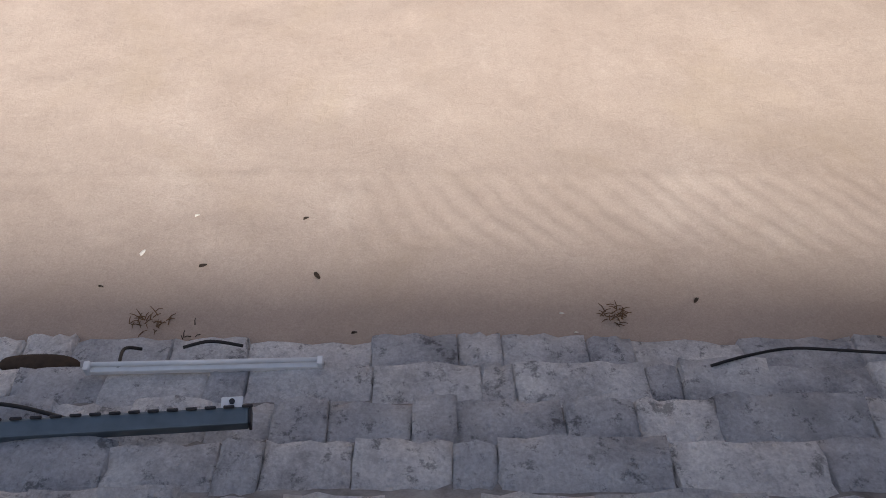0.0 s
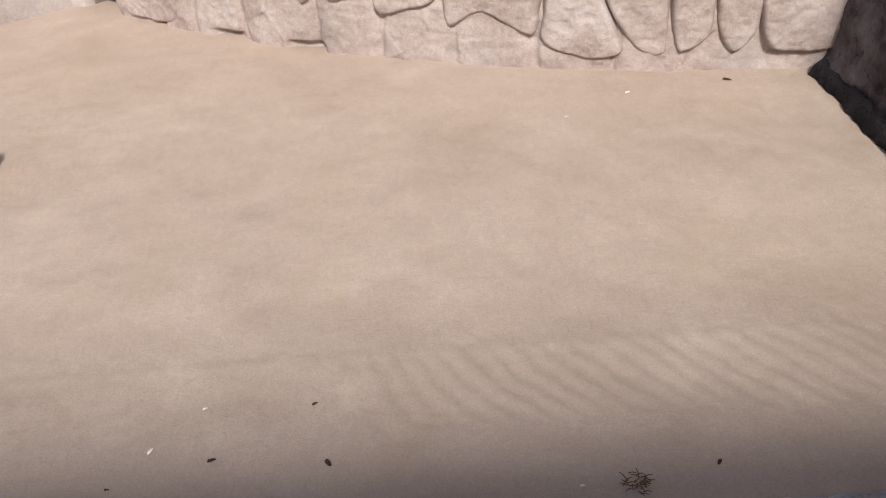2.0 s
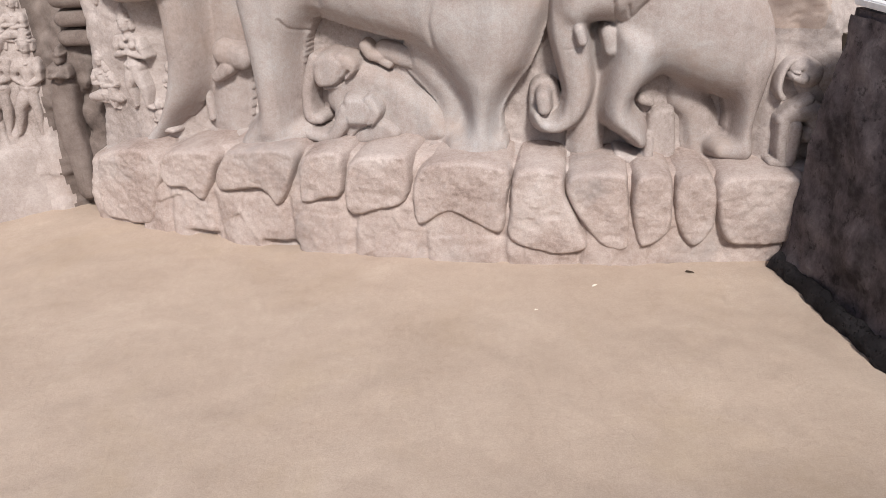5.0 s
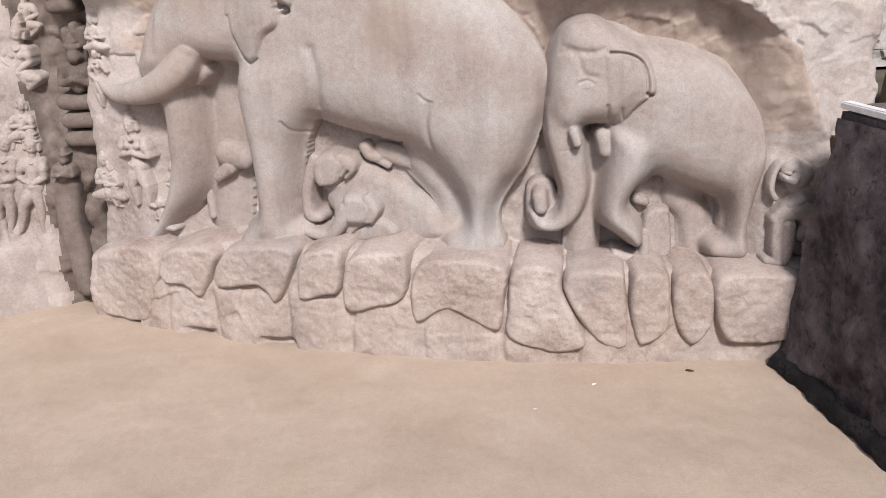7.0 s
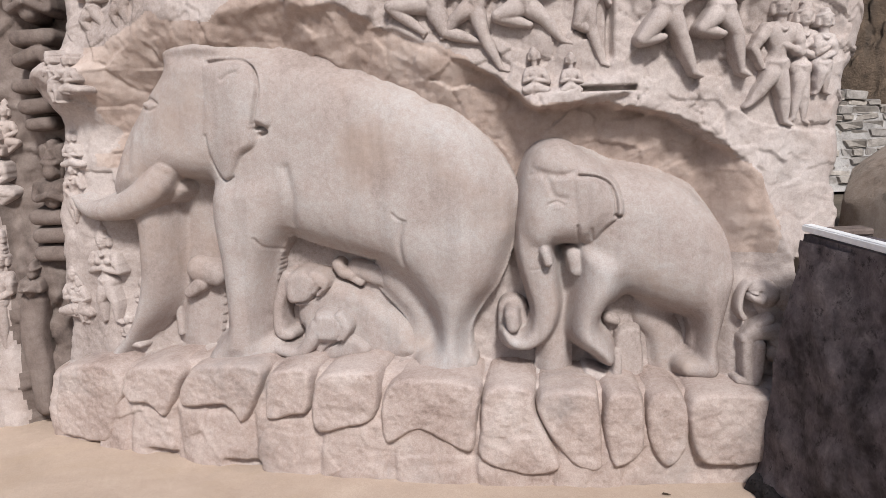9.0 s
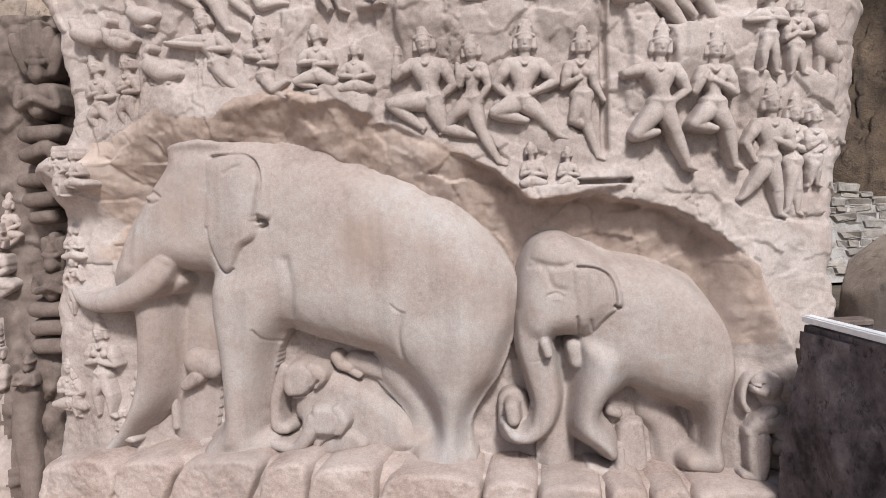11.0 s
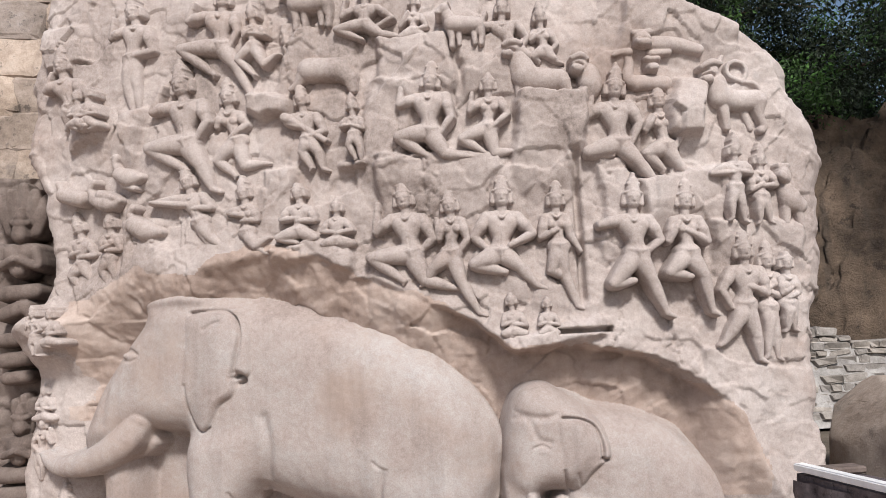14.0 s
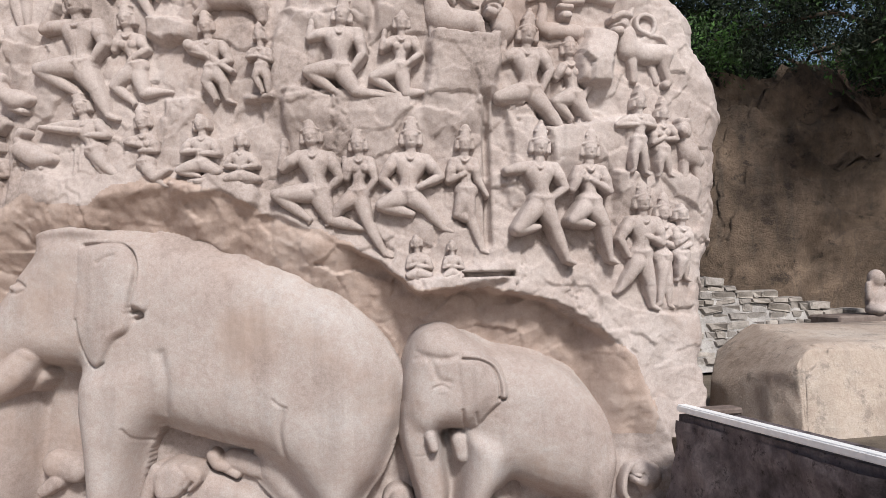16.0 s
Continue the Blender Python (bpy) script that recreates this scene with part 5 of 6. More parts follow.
(Relief("carved_lion", "crouching lion with snarling head, granite relief", "relief animal", 0.0085, "relief animals")
    .stroke([(2.318, 6.445, 0.111, -0.12), (2.331, 6.318, 0.121, -0.12), (2.291, 6.218, 0.077, -0.12)], 0.9, 0.02)
    .stroke([(2.226, 6.542, 0.082, -0.08), (2.246, 6.518, 0.077, -0.08)], 0.95, 0.01)
    .stroke([(2.189, 6.487, 0.044, 0), (2.221, 6.473, 0.044, 0)], 0.9, 0)
    .stroke([(2.163, 6.592, 0.027, -0.02), (2.242, 6.61, 0.033, 0), (2.306, 6.583, 0.028, -0.04)], 0.9, 0)
    .stroke([(2.239, 6.266, 0.05, -0.09), (2.268, 6.196, 0.043, -0.09)], 0.9, 0)
    .groove([(2.169, 6.516), (2.214, 6.531), (2.257, 6.511)], 0.012, 0.03)
    .build(0.003))
(Relief("carved_deer", "slender deer looking back, granite relief", "relief animal", 0.0085, "relief animals")
    .stroke([(2.721, 6.631, 0.045, -0.12), (2.735, 6.515, 0.05, -0.12), (2.713, 6.384, 0.067, -0.12), (2.797, 6.317, 0.073, -0.12)], 0.9, 0.01)
    .stroke([(2.733, 6.642, 0.045, -0.09), (2.655, 6.645, 0.034, -0.09), (2.587, 6.62, 0.022, -0.09)], 0.9, 0)
    .stroke([(2.788, 6.335, 0.078, -0.12), (2.938, 6.328, 0.079, -0.12), (3.077, 6.311, 0.079, -0.12)], 0.9, 0.01)
    .stroke([(3.098, 6.282, 0.05, -0.12), (3.122, 6.167, 0.028, -0.12)], 0.9, 0)
    .build(0.003))
(Relief("carved_lion", "small lion head above a resting deer, granite relief", "relief animal", 0.0085, "relief animals")
    .stroke([(2.941, 6.506, 0.073, -0.12), (2.949, 6.46, 0.073, -0.12)], 0.9, 0)
    .stroke([(2.895, 6.554, 0.028, -0.04), (3.007, 6.549, 0.028, -0.04)], 0.9, 0)
    .stroke([(2.932, 6.46, 0.039, -0.02), (2.966, 6.459, 0.039, -0.02)], 0.9, 0)
    .build(0.003))
(Relief("carved_lying_beast", "resting lion with broad flat face, granite relief", "relief animal", 0.0085, "relief animals")
    .stroke([(2.999, 6.723, 0.084, -0.12), (3.224, 6.703, 0.08, -0.12), (3.448, 6.65, 0.058, -0.12)], 0.9, 0.01)
    .stroke([(2.867, 6.763, 0.089, -0.08), (2.887, 6.739, 0.09, -0.08)], 0.9, 0)
    .stroke([(2.829, 6.718, 0.045, 0), (2.907, 6.709, 0.045, 0)], 0.9, 0)
    .stroke([(2.793, 6.824, 0.033, -0.06), (2.951, 6.829, 0.034, -0.06)], 0.9, 0)
    .stroke([(3.132, 6.625, 0.034, -0.09), (2.934, 6.621, 0.034, -0.09)], 0.9, 0)
    .groove([(2.82, 6.742), (2.877, 6.751), (2.943, 6.737)], 0.012, 0.03)
    .build(0.003))
(Relief("carved_lion", "small lion behind the standing figures, granite relief", "relief animal", 0.0085, "relief animals")
    .stroke([(4.205, 5.202, 0.094, -0.12), (4.258, 5.102, 0.118, -0.12), (4.338, 5.045, 0.088, -0.12)], 0.9, 0.02)
    .stroke([(4.178, 5.367, 0.076, -0.08), (4.188, 5.323, 0.076, -0.08)], 0.95, 0)
    .stroke([(4.13, 5.335, 0.041, 0), (4.152, 5.312, 0.041, 0)], 0.9, 0)
    .stroke([(4.147, 5.433, 0.035, -0.06), (4.217, 5.433, 0.035, -0.06)], 0.9, 0)
    .stroke([(4.196, 5.026, 0.046, -0.1), (4.188, 4.883, 0.041, -0.1)], 0.9, 0)
    .stroke([(4.335, 4.99, 0.053, -0.12), (4.35, 4.836, 0.035, -0.12)], 0.9, 0)
    .build(0.003))
beast("carved_deer", "grazing beast with arched back, worn granite relief", -0.329, 6.641, [
    (-0.135, 0.106, 0.126, 0.164, 0.078, 0.125, -0.03), (0.164, 0.078, 0.125, 0.276, -0.022, 0.085, -0.03), (0.276, -0.022, 0.085, 0.306, -0.154, 0.045, -0.03), (-0.182, 0.075, 0.092, -0.266, -0.034, 0.046, -0.03), (-0.266, -0.034, 0.046, -0.337, -0.073, 0.029, -0.03)], out=0.06)
RAM = [(-0.22, 0.5, 0.17, 0.26, 0.46, 0.14, 0), (-0.27, 0.62, 0.13, -0.34, 0.76, 0.11, 0), (-0.37, 0.82, 0.11, -0.44, 0.78, 0.08, 0.03), (-0.48, 0.75, 0.06, -0.5, 0.75, 0.05, 0.05), (-0.33, 0.92, 0.04, -0.3, 0.96, 0.03, 0), (-0.26, 0.4, 0.09, -0.24, 0.22, 0.06, 0), (-0.24, 0.22, 0.055, -0.25, 0.05, 0.05, 0), (-0.1, 0.38, 0.07, -0.1, 0.08, 0.045, -0.03), (0.3, 0.4, 0.11, 0.34, 0.22, 0.06, 0), (0.34, 0.22, 0.055, 0.32, 0.05, 0.05, 0), (0.2, 0.36, 0.08, 0.2, 0.08, 0.045, -0.03)]
beast("carved_ram", "standing four-legged beast carved in granite relief", 1.13, 6.77, RAM, 0.5)
beast("carved_ram", "standing four-legged beast, worn granite relief", -0.445, 7.177, RAM, 0.6)
for kind, u, z, tall, mirror, slim in (("standing", -3.39, 1.423, 1.151, False, True), ("seated", -3.868, 1.401, 0.681, False, False), ("seated", -3.068, 1.474, 0.482, True, False),
                                       ("seated", -3.312, 4.028, 0.458, False, False), ("seated", -3.657, 3.205, 0.452, True, False), ("swaying", -3.462, 3.97, 0.523, False, True),
                                       ("swaying", -3.706, 2.595, 0.726, True, True), ("seated", -4.154, 1.3, 0.623, False, False), ("swaying", -3.784, 1.375, 0.573, False, True),
                                       ("seated", -3.217, 1.078, 0.452, False, False)):
    figure(kind, u, z, tall, mirror, slim, -0.01)


# ---- ground ----
SKEW = radians(2.2)           # the viewing place stands a little askew to the carved rock


def swung(x, y):
    return x * math.cos(SKEW) - y * math.sin(SKEW), x * math.sin(SKEW) + y * math.cos(SKEW)


def treads(x, y):
    """A band of slanting tyre prints, worn away towards the left."""
    x, y = x * math.cos(SKEW) + y * math.sin(SKEW), y * math.cos(SKEW) - x * math.sin(SKEW)
    band = ease(y, 3.05, 3.16) * (1 - ease(y, 3.66, 3.74))
    bend = x + 0.85 * (y - 3.4) * np.clip(0.35 + 0.4 * (x + 1.0), -0.2, 1.0) + 0.12 * rough(x, y, 0.6, 107)
    return 0.0034 * band * np.sin(2 * math.pi * bend / 0.185) * (0.35 + 0.65 * ease(x, -1.6, 0.2)) * (0.4 + lattice(x, y, 0.5, 109)) + 0.004 * np.exp(-((y - 3.7) / 0.05) ** 2)


def ground_height(x, y):
    near = (1 - ease(np.abs(x), 7, 12)) * (1 - ease(np.abs(y - 5), 8, 14))
    return (0.035 * rough(x, y, 1.1, 101) + 0.014 * rough(x, y, 0.25, 103)) * near + 0.02 * (np.exp(-((y - 2.4) / 0.3) ** 2)) * near + treads(x, y)


coarse = np.concatenate([np.linspace(-400, -14, 12), np.arange(-13, -6, 1.0), np.arange(-6, -3, 0.06), np.arange(-3, 3, 0.025), np.arange(3, 6, 0.06), np.arange(6, 13, 1.0), np.linspace(14, 400, 12)])
X, Yg = np.meshgrid(coarse, np.concatenate([np.linspace(-400, -8, 10), np.arange(-7, 1, 1.0), np.arange(1, 3, 0.06), np.arange(3, 3.8, 0.025), np.arange(3.8, 11.5, 0.06), np.arange(12, 20, 1.0), np.linspace(22, 400, 10)]), indexing="ij")
tagged(grid_mesh("ground", X, Yg, ground_height(X, Yg), np.ones(X.shape, bool), SAND, where=lambda a, b, c: np.stack([a, b, c], -1), origin=(0, 0, 0)),
       "pale tan trodden sandy earth floor of the pit", "ground", kind="structure")


# ---- dark retaining wall beside the carved rock ----
def wall_skin(x, z):
    return 0.09 * rough(x, z, 0.9, 111) + 0.05 * rough(x, z, 0.25, 113) - 0.05 * (z < 0.05)


ys, zs = np.arange(-4.0, 7.7, 0.05), np.arange(-0.05, 2.6, 0.05)
A, B = np.meshgrid(ys, zs, indexing="ij")
skin = wall_skin(A, B) + 0.05 * np.exp(-(B / 0.12) ** 2) * (1 + 1.2 * rough(A, B, 0.18, 117)) + 0.03 * (2.6 - B)
side_wall = grid_mesh("wall_east", A, B, skin, np.ones(A.shape, bool), DARKWALL, where=lambda a, b, c: np.stack([3.66 + 0.075 * (7.2 - (a + 4) * (11.45 - 0.22 * b) / 11.7 + 4) - c, (a + 4) * (11.45 - 0.22 * b) / 11.7 - 4, b], -1), origin=(3.8, 5, 0))
tagged(side_wall, "dark sooty plastered stone retaining wall with crumbling foot", "wall", kind="structure")
bm = bmesh.new()
ring = [bm.verts.new((3.69 + 0.075 * (7.2 - y) + dx, y, z)) for y in (-4.0, 6.86) for dx, z in ((0.0, -0.05), (0.0, 2.6), (0.45, 2.6), (0.45, -0.05))]
ring[4].co.y = ring[7].co.y = 7.4
for k in range(4):
    bm.faces.new((ring[k], ring[(k + 1) % 4], ring[4 + (k + 1) % 4], ring[4 + k]))
bm.faces.new(ring[:4]), bm.faces.new(ring[4:][::-1])
part("wall_core", bm, DARKWALL, side_wall).location = -Vector((3.8, 5, 0))

bm = bmesh.new()
ring = [bm.verts.new((3.66 + 0.075 * (7.2 - y) + dx, y, z)) for y in (-4.0, 6.86) for dx, z in ((0.0, 2.625), (0.0, 2.69), (0.10, 2.69), (0.10, 2.625))]
for k in range(4):
    bm.faces.new((ring[k], ring[(k + 1) % 4], ring[4 + (k + 1) % 4], ring[4 + k]))
bm.faces.new(ring[:4]), bm.faces.new(ring[4:][::-1])
bmesh.ops.bevel(bm, geom=bm.edges[:], offset=0.012, segments=2, affect="EDGES")
tagged(part("coping_rail", bm, PALE), "pale painted metal rail along the top of the dark wall", "rail")
slab = tagged(part("coping_slab", box(0.34, 0.2, 0.06, 0.015), CLEFT), "dark stone slab lying on the end of the dark wall", "slab")
slab.location = (4.05, 6.72, 2.604)

bm = bmesh.new()
ring = [bm.verts.new(p) for p in ((3.95, 8.2, 2.25), (4.5, -4, 2.25), (60, -4, 2.25), (60, 60, 2.25), (4.0, 60, 2.25))]
bm.faces.new(ring)
low = [bm.verts.new((v.co.x, v.co.y, -0.1)) for v in ring]
for k in range(5):
    bm.faces.new((ring[k], ring[(k + 1) % 5], low[(k + 1) % 5], low[k]))
tagged(part("terrace", bm, stone("dark terrace earth", [(0.06, 0.05, 0.04), (0.12, 0.1, 0.08), (0.18, 0.15, 0.12)], bump=0.8)), "dark earth terrace behind the retaining wall", "terrace", kind="structure")


# black crumbling strip, added for the gap along the dark wall's foot
ys, ring = np.arange(1.0, 7.25, 0.05), np.linspace(0, math.pi, 7)
A, B = np.meshgrid(ys, ring, indexing="ij")
swell = 0.06 + 0.05 * lattice(A * 1.0, B, 0.2, 121) + 0.04 * rough(A, B * 0.3, 0.12, 123)
strip = grid_mesh("wall_foot", A, B, swell, np.ones(A.shape, bool), FOOT_BLACK, where=lambda a, b, c: np.stack([3.53 + 0.075 * (7.2 - a) - c * np.cos(b) * 1.2, a, c * np.sin(b) * 1.7], -1), origin=(3.7, 5, 0))
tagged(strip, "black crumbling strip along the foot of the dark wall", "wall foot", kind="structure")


# ---- boulder, rubble wall and far rock ----
def lump(name, centre, size, seed, material, square=0.7, detail=5, rugged=0.10, big=0.18, cuts=()):
    bm = bmesh.new()
    bmesh.ops.create_icosphere(bm, subdivisions=detail, radius=1.0)
    c, s = Vector(centre), Vector(size)
    for v in bm.verts:
        d = v.co.normalized()
        q = Vector([math.copysign(abs(a) ** square, a) for a in d])
        w = Vector((q.x * s.x, q.y * s.y, q.z * s.z))
        p = w + c
        k = 1 + big * noise.noise(p * 0.7 + Vector((seed, 0, 0))) + rugged * 0.5 * noise.noise(p * 2.3 + Vector((0, seed, 0))) + rugged * 0.25 * noise.noise(p * 6.0)
        k -= 0.25 * rugged * max(0.0, 0.05 - abs(noise.noise(p * 1.1 + Vector((7, seed, 3))))) / 0.05
        w = w * k
        for cx, cy, cz, far in cuts:
            side = Vector((cx, cy, cz)).normalized()
            past = w.dot(side) - far
            if past > 0:
                w = w - side * past * 0.85
        v.co = w
    ob = part(name, bm, material, None, "", True)
    ob.location = c
    return ob


tagged(lump("boulder", (7.08, 7.78, 2.06), (2.8, 1.1, 1.45), 3.0, BOULDER, 0.5, 6, 0.16, 0.06, ((-1.0, -0.06, 0.05, 2.02), (0.04, -1.0, 0.16, 0.82), (0.03, -0.1, 1.0, 1.06), (-0.7, 0.1, 0.75, 1.95), (-0.9, 0.7, 0.1, 2.1), (-0.8, -0.75, 0.1, 2.1))), "large smooth tan boulder with squared shoulders", "boulder")
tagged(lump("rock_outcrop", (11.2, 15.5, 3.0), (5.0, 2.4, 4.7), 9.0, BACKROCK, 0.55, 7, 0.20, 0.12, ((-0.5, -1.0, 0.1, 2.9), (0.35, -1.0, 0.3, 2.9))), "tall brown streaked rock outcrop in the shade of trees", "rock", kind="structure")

rubble = new("rubble_wall")
rubble.location = (7.0, 12.0, 2.4)
tagged(rubble, "low wall of rough grey rubble stones", "rubble wall")
rng = random.Random(4)
stones = []
for k in range(5):
    bm = box(1, 1, 1, 0.17, (0, 0, -0.5), 2)
    for v in bm.verts:
        v.co += Vector((rng.uniform(-0.07, 0.07), rng.uniform(-0.05, 0.05), rng.uniform(-0.08, 0.08)))
    me = bpy.data.meshes.new("stone")
    bm.to_mesh(me)
    bm.free()
    me.materials.append(RUBBLE)
    stones.append(me)
z = 0.0
while z < 1.45:
    tall = rng.uniform(0.08, 0.16)
    x = -2.4
    while x < 3.4:
        wide = rng.uniform(0.14, 0.46)
        if z < 1.42 - 0.21 * max(0, x + 0.6):
            s = new("stone", stones[rng.randrange(5)])
            s.parent = rubble
            s.location = (x + wide / 2, rng.uniform(-0.05, 0.05) + 0.3 * z, z + tall / 2)
            s.scale = (wide * 0.97, 0.5, tall * 0.95)
            s.rotation_euler = (0, rng.uniform(-0.12, 0.12), rng.uniform(-0.08, 0.08))
        x += wide
    z += tall
bm = bmesh.new()
ring = [bm.verts.new((x, y + 0.3 * zz, zz)) for y in (-0.235, 0.5) for x, zz in ((-2.4, -0.1), (3.4, -0.1), (3.4, 0.5), (-0.6, 1.36), (-2.4, 1.36))]
for k in range(5):
    bm.faces.new((ring[k], ring[(k + 1) % 5], ring[5 + (k + 1) % 5], ring[5 + k]))
bm.faces.new(ring[:5]), bm.faces.new(ring[5:][::-1])
part("mortar", bm, MORTAR, rubble)
ledge = tagged(part("stone_ledge", box(3.2, 0.8, 0.16, 0.03), CLEFT), "dark stone slab ledge in front of the rock", "ledge")
ledge.location = (10.5, 11.6, 2.98)
post = tagged(part("ledge_block", box(2.9, 0.5, 0.62, 0.03), CLEFT), "dark stone block under the ledge", "block")
post.location = (10.6, 11.75, 2.38)


# a small worn statue on the ledge
bm = bmesh.new()
for p, r, sq in (((0, 0, 0.28), 0.2, (0.9, 0.8, 1.4)), ((0, -0.02, 0.62), 0.14, (1, 1, 1.1)), ((-0.2, -0.08, 0.42), 0.07, (0.9, 0.9, 2.6)), ((0.2, -0.08, 0.42), 0.07, (0.9, 0.9, 2.6)),
                 ((-0.14, -0.15, 0.12), 0.11, (1.3, 1.8, 0.9)), ((0.14, -0.15, 0.12), 0.11, (1.3, 1.8, 0.9))):
    made = bmesh.ops.create_icosphere(bm, subdivisions=3, radius=r)
    for v in made["verts"]:
        v.co = Vector((v.co.x * sq[0], v.co.y * sq[1], v.co.z * sq[2])) + Vector(p)
statue = tagged(part("stone_statue", bm, GRANITE, None, "", True), "small worn seated granite statue on a ledge", "statue")
statue.location = (9.8, 11.45, 3.10)
melt = statue.modifiers.new("melt", "REMESH")
melt.mode, melt.voxel_size, melt.use_smooth_shade = "VOXEL", 0.03, True


# ---- trees over the rock ----
def tree(name, base, top, spread, leaves, seed, droop=0.35):
    r = random.Random(seed)
    t = new(name)
    t.location = base
    tagged(t, "leafy green tree overhanging the rocks", "tree")
    height = top - base[2]
    trunk = [(0.12 * math.sin(k * 1.3 + seed), 0.1 * math.cos(k * 1.1), height * 0.8 * k / 6) for k in range(7)]
    part("trunk", tube(trunk, [0.3 - 0.035 * k for k in range(7)], 10), BARK, t, smooth=True)
    clumps = []
    for k in range(16):
        a, rise = r.uniform(0, 2 * math.pi), r.uniform(0.3, 1.0)
        root = Vector(trunk[r.randrange(3, 7)])
        reach = spread * r.uniform(0.45, 1.0)
        tip = Vector((math.cos(a) * reach, math.sin(a) * reach * 0.8, height * (0.45 + 0.5 * rise)))
        mid = (root + tip) / 2 + Vector((0, 0, 0.5))
        part("limb", tube([root, mid, tip, tip + Vector((math.cos(a), math.sin(a), -droop)) * 0.8], [0.09, 0.05, 0.025, 0.01], 6), BARK, t, smooth=True)
        clumps += [tip, mid.lerp(tip, 0.5), tip + Vector((r.uniform(-1, 1), r.uniform(-1, 1), r.uniform(-0.8, 0.5)))]
    verts, faces = [], []
    g = np.random.RandomState(seed)
    cc = np.array([list(c) for c in clumps])
    pick = g.randint(0, len(cc), leaves)
    centre = cc[pick] + g.normal(0, 1, (leaves, 3)) * np.array([0.42, 0.42, 0.22])
    way = g.normal(0, 1, (leaves, 3)) + np.array([0, 0, -0.3])
    way /= np.linalg.norm(way, axis=1)[:, None]
    across = np.cross(way, g.normal(0, 1, (leaves, 3)))
    across /= np.linalg.norm(across, axis=1)[:, None]
    long = g.uniform(0.06, 0.13, (leaves, 1))
    fold = np.cross(way, across) * long * 0.15
    pts = np.stack([centre, centre + way * long * 0.5 + across * long * 0.24 + fold, centre + way * long, centre + way * long * 0.5 - across * long * 0.24 + fold], 1).reshape(-1, 3)
    i = np.arange(leaves) * 4
    me = bpy.data.meshes.new("crown")
    me.from_pydata(pts.tolist(), [], np.stack([i, i + 1, i + 2, i + 3], 1).tolist())
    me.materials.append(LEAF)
    crown = new("crown", me)
    crown.parent = t
    return t


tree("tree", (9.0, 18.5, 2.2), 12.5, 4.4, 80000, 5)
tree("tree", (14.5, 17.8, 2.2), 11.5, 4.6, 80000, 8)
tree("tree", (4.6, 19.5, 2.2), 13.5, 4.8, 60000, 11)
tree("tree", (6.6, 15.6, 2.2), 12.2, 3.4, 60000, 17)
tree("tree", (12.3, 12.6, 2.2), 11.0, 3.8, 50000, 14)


# ---- the cleft and the other half of the rock ----
CLEFT_TOP = 6.15


def cleft_point(u, z, h):
    return np.stack([u, 10.15 - h + 0 * u, z + 0 * u], -1)


def cleft_depth(u, z, fine=True):
    far = ease(u, -4.72, -4.5)
    return (0.25 * rough(u, z, 1.0, 131) + 0.10 * rough(u, z, 0.25, 133) + 0.12 * facets(u, z, 0.45, 135)) * (0.45 + 0.55 * far) - 0.024 * (z - 1) + 0.12 * (1 - far)


us, zs = np.arange(-7.5, -3.2, 0.03), np.arange(-0.05, CLEFT_TOP, 0.03)
U, Z = np.meshgrid(us, zs, indexing="ij")
# the cleft takes a darker, browner tone than the granite left of it
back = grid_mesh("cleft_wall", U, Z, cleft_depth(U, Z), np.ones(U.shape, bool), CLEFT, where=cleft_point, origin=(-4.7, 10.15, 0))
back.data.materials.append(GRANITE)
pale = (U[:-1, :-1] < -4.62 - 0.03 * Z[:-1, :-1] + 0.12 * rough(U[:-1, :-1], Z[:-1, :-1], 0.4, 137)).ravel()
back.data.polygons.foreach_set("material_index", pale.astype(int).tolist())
tagged(back, "dark rock at the back of the cleft", "rock", kind="structure")


def left_point(u, z, h):
    """u runs from the cleft away to the left."""
    return np.stack([-4.72 - u * 0.85 + h * 0.53, 10.15 - u * 0.53 - h * 0.85, z + 0 * u], -1)


def left_depth(u, z, fine=True):
    zb = 0.82 + 0.03 * np.sin(u * 5)
    h = -0.25 + 0.1 * rough(u, z, 0.9, 141) + 0.12 * facets(u + 0.1 * rough(u, z, 0.2, 147), z, 0.4, 149) + 0.12 * rough(u * 2.0, z * 0.7, 0.25, 153) + (0.05 * rough(u, z, 0.15, 143) if fine else 0)
    low = 1 - ease(z, zb - 0.04, zb + 0.08)
    h = h * (1 - low) + (0.03 + 0.05 * rough(u, z, 0.5, 145) - 0.07 * z) * low
    end = np.maximum(0.16 + 0.02 * np.maximum(z - 1.0, 0) + 0.3 * np.maximum(z - 4.6, 0) - u, 0) / 0.25
    return h - 0.2 * (1 - np.sqrt(np.clip(1 - np.minimum(end, 1) ** 2, 0, 1))) - 1.2 * ease(end, 0.95, 1.3)


us, zs = np.arange(-0.2, 4.0, 0.04), np.arange(-0.05, 8.6, 0.04)
U, Z = np.meshgrid(us, zs, indexing="ij")
tagged(grid_mesh("carved_rock_wing", U, Z, left_depth(U, Z), np.ones(U.shape, bool), GRANITE, where=left_point, origin=(-5.5, 9.6, 0)), "carved granite rock wing beyond the cleft", "rock face", kind="structure")


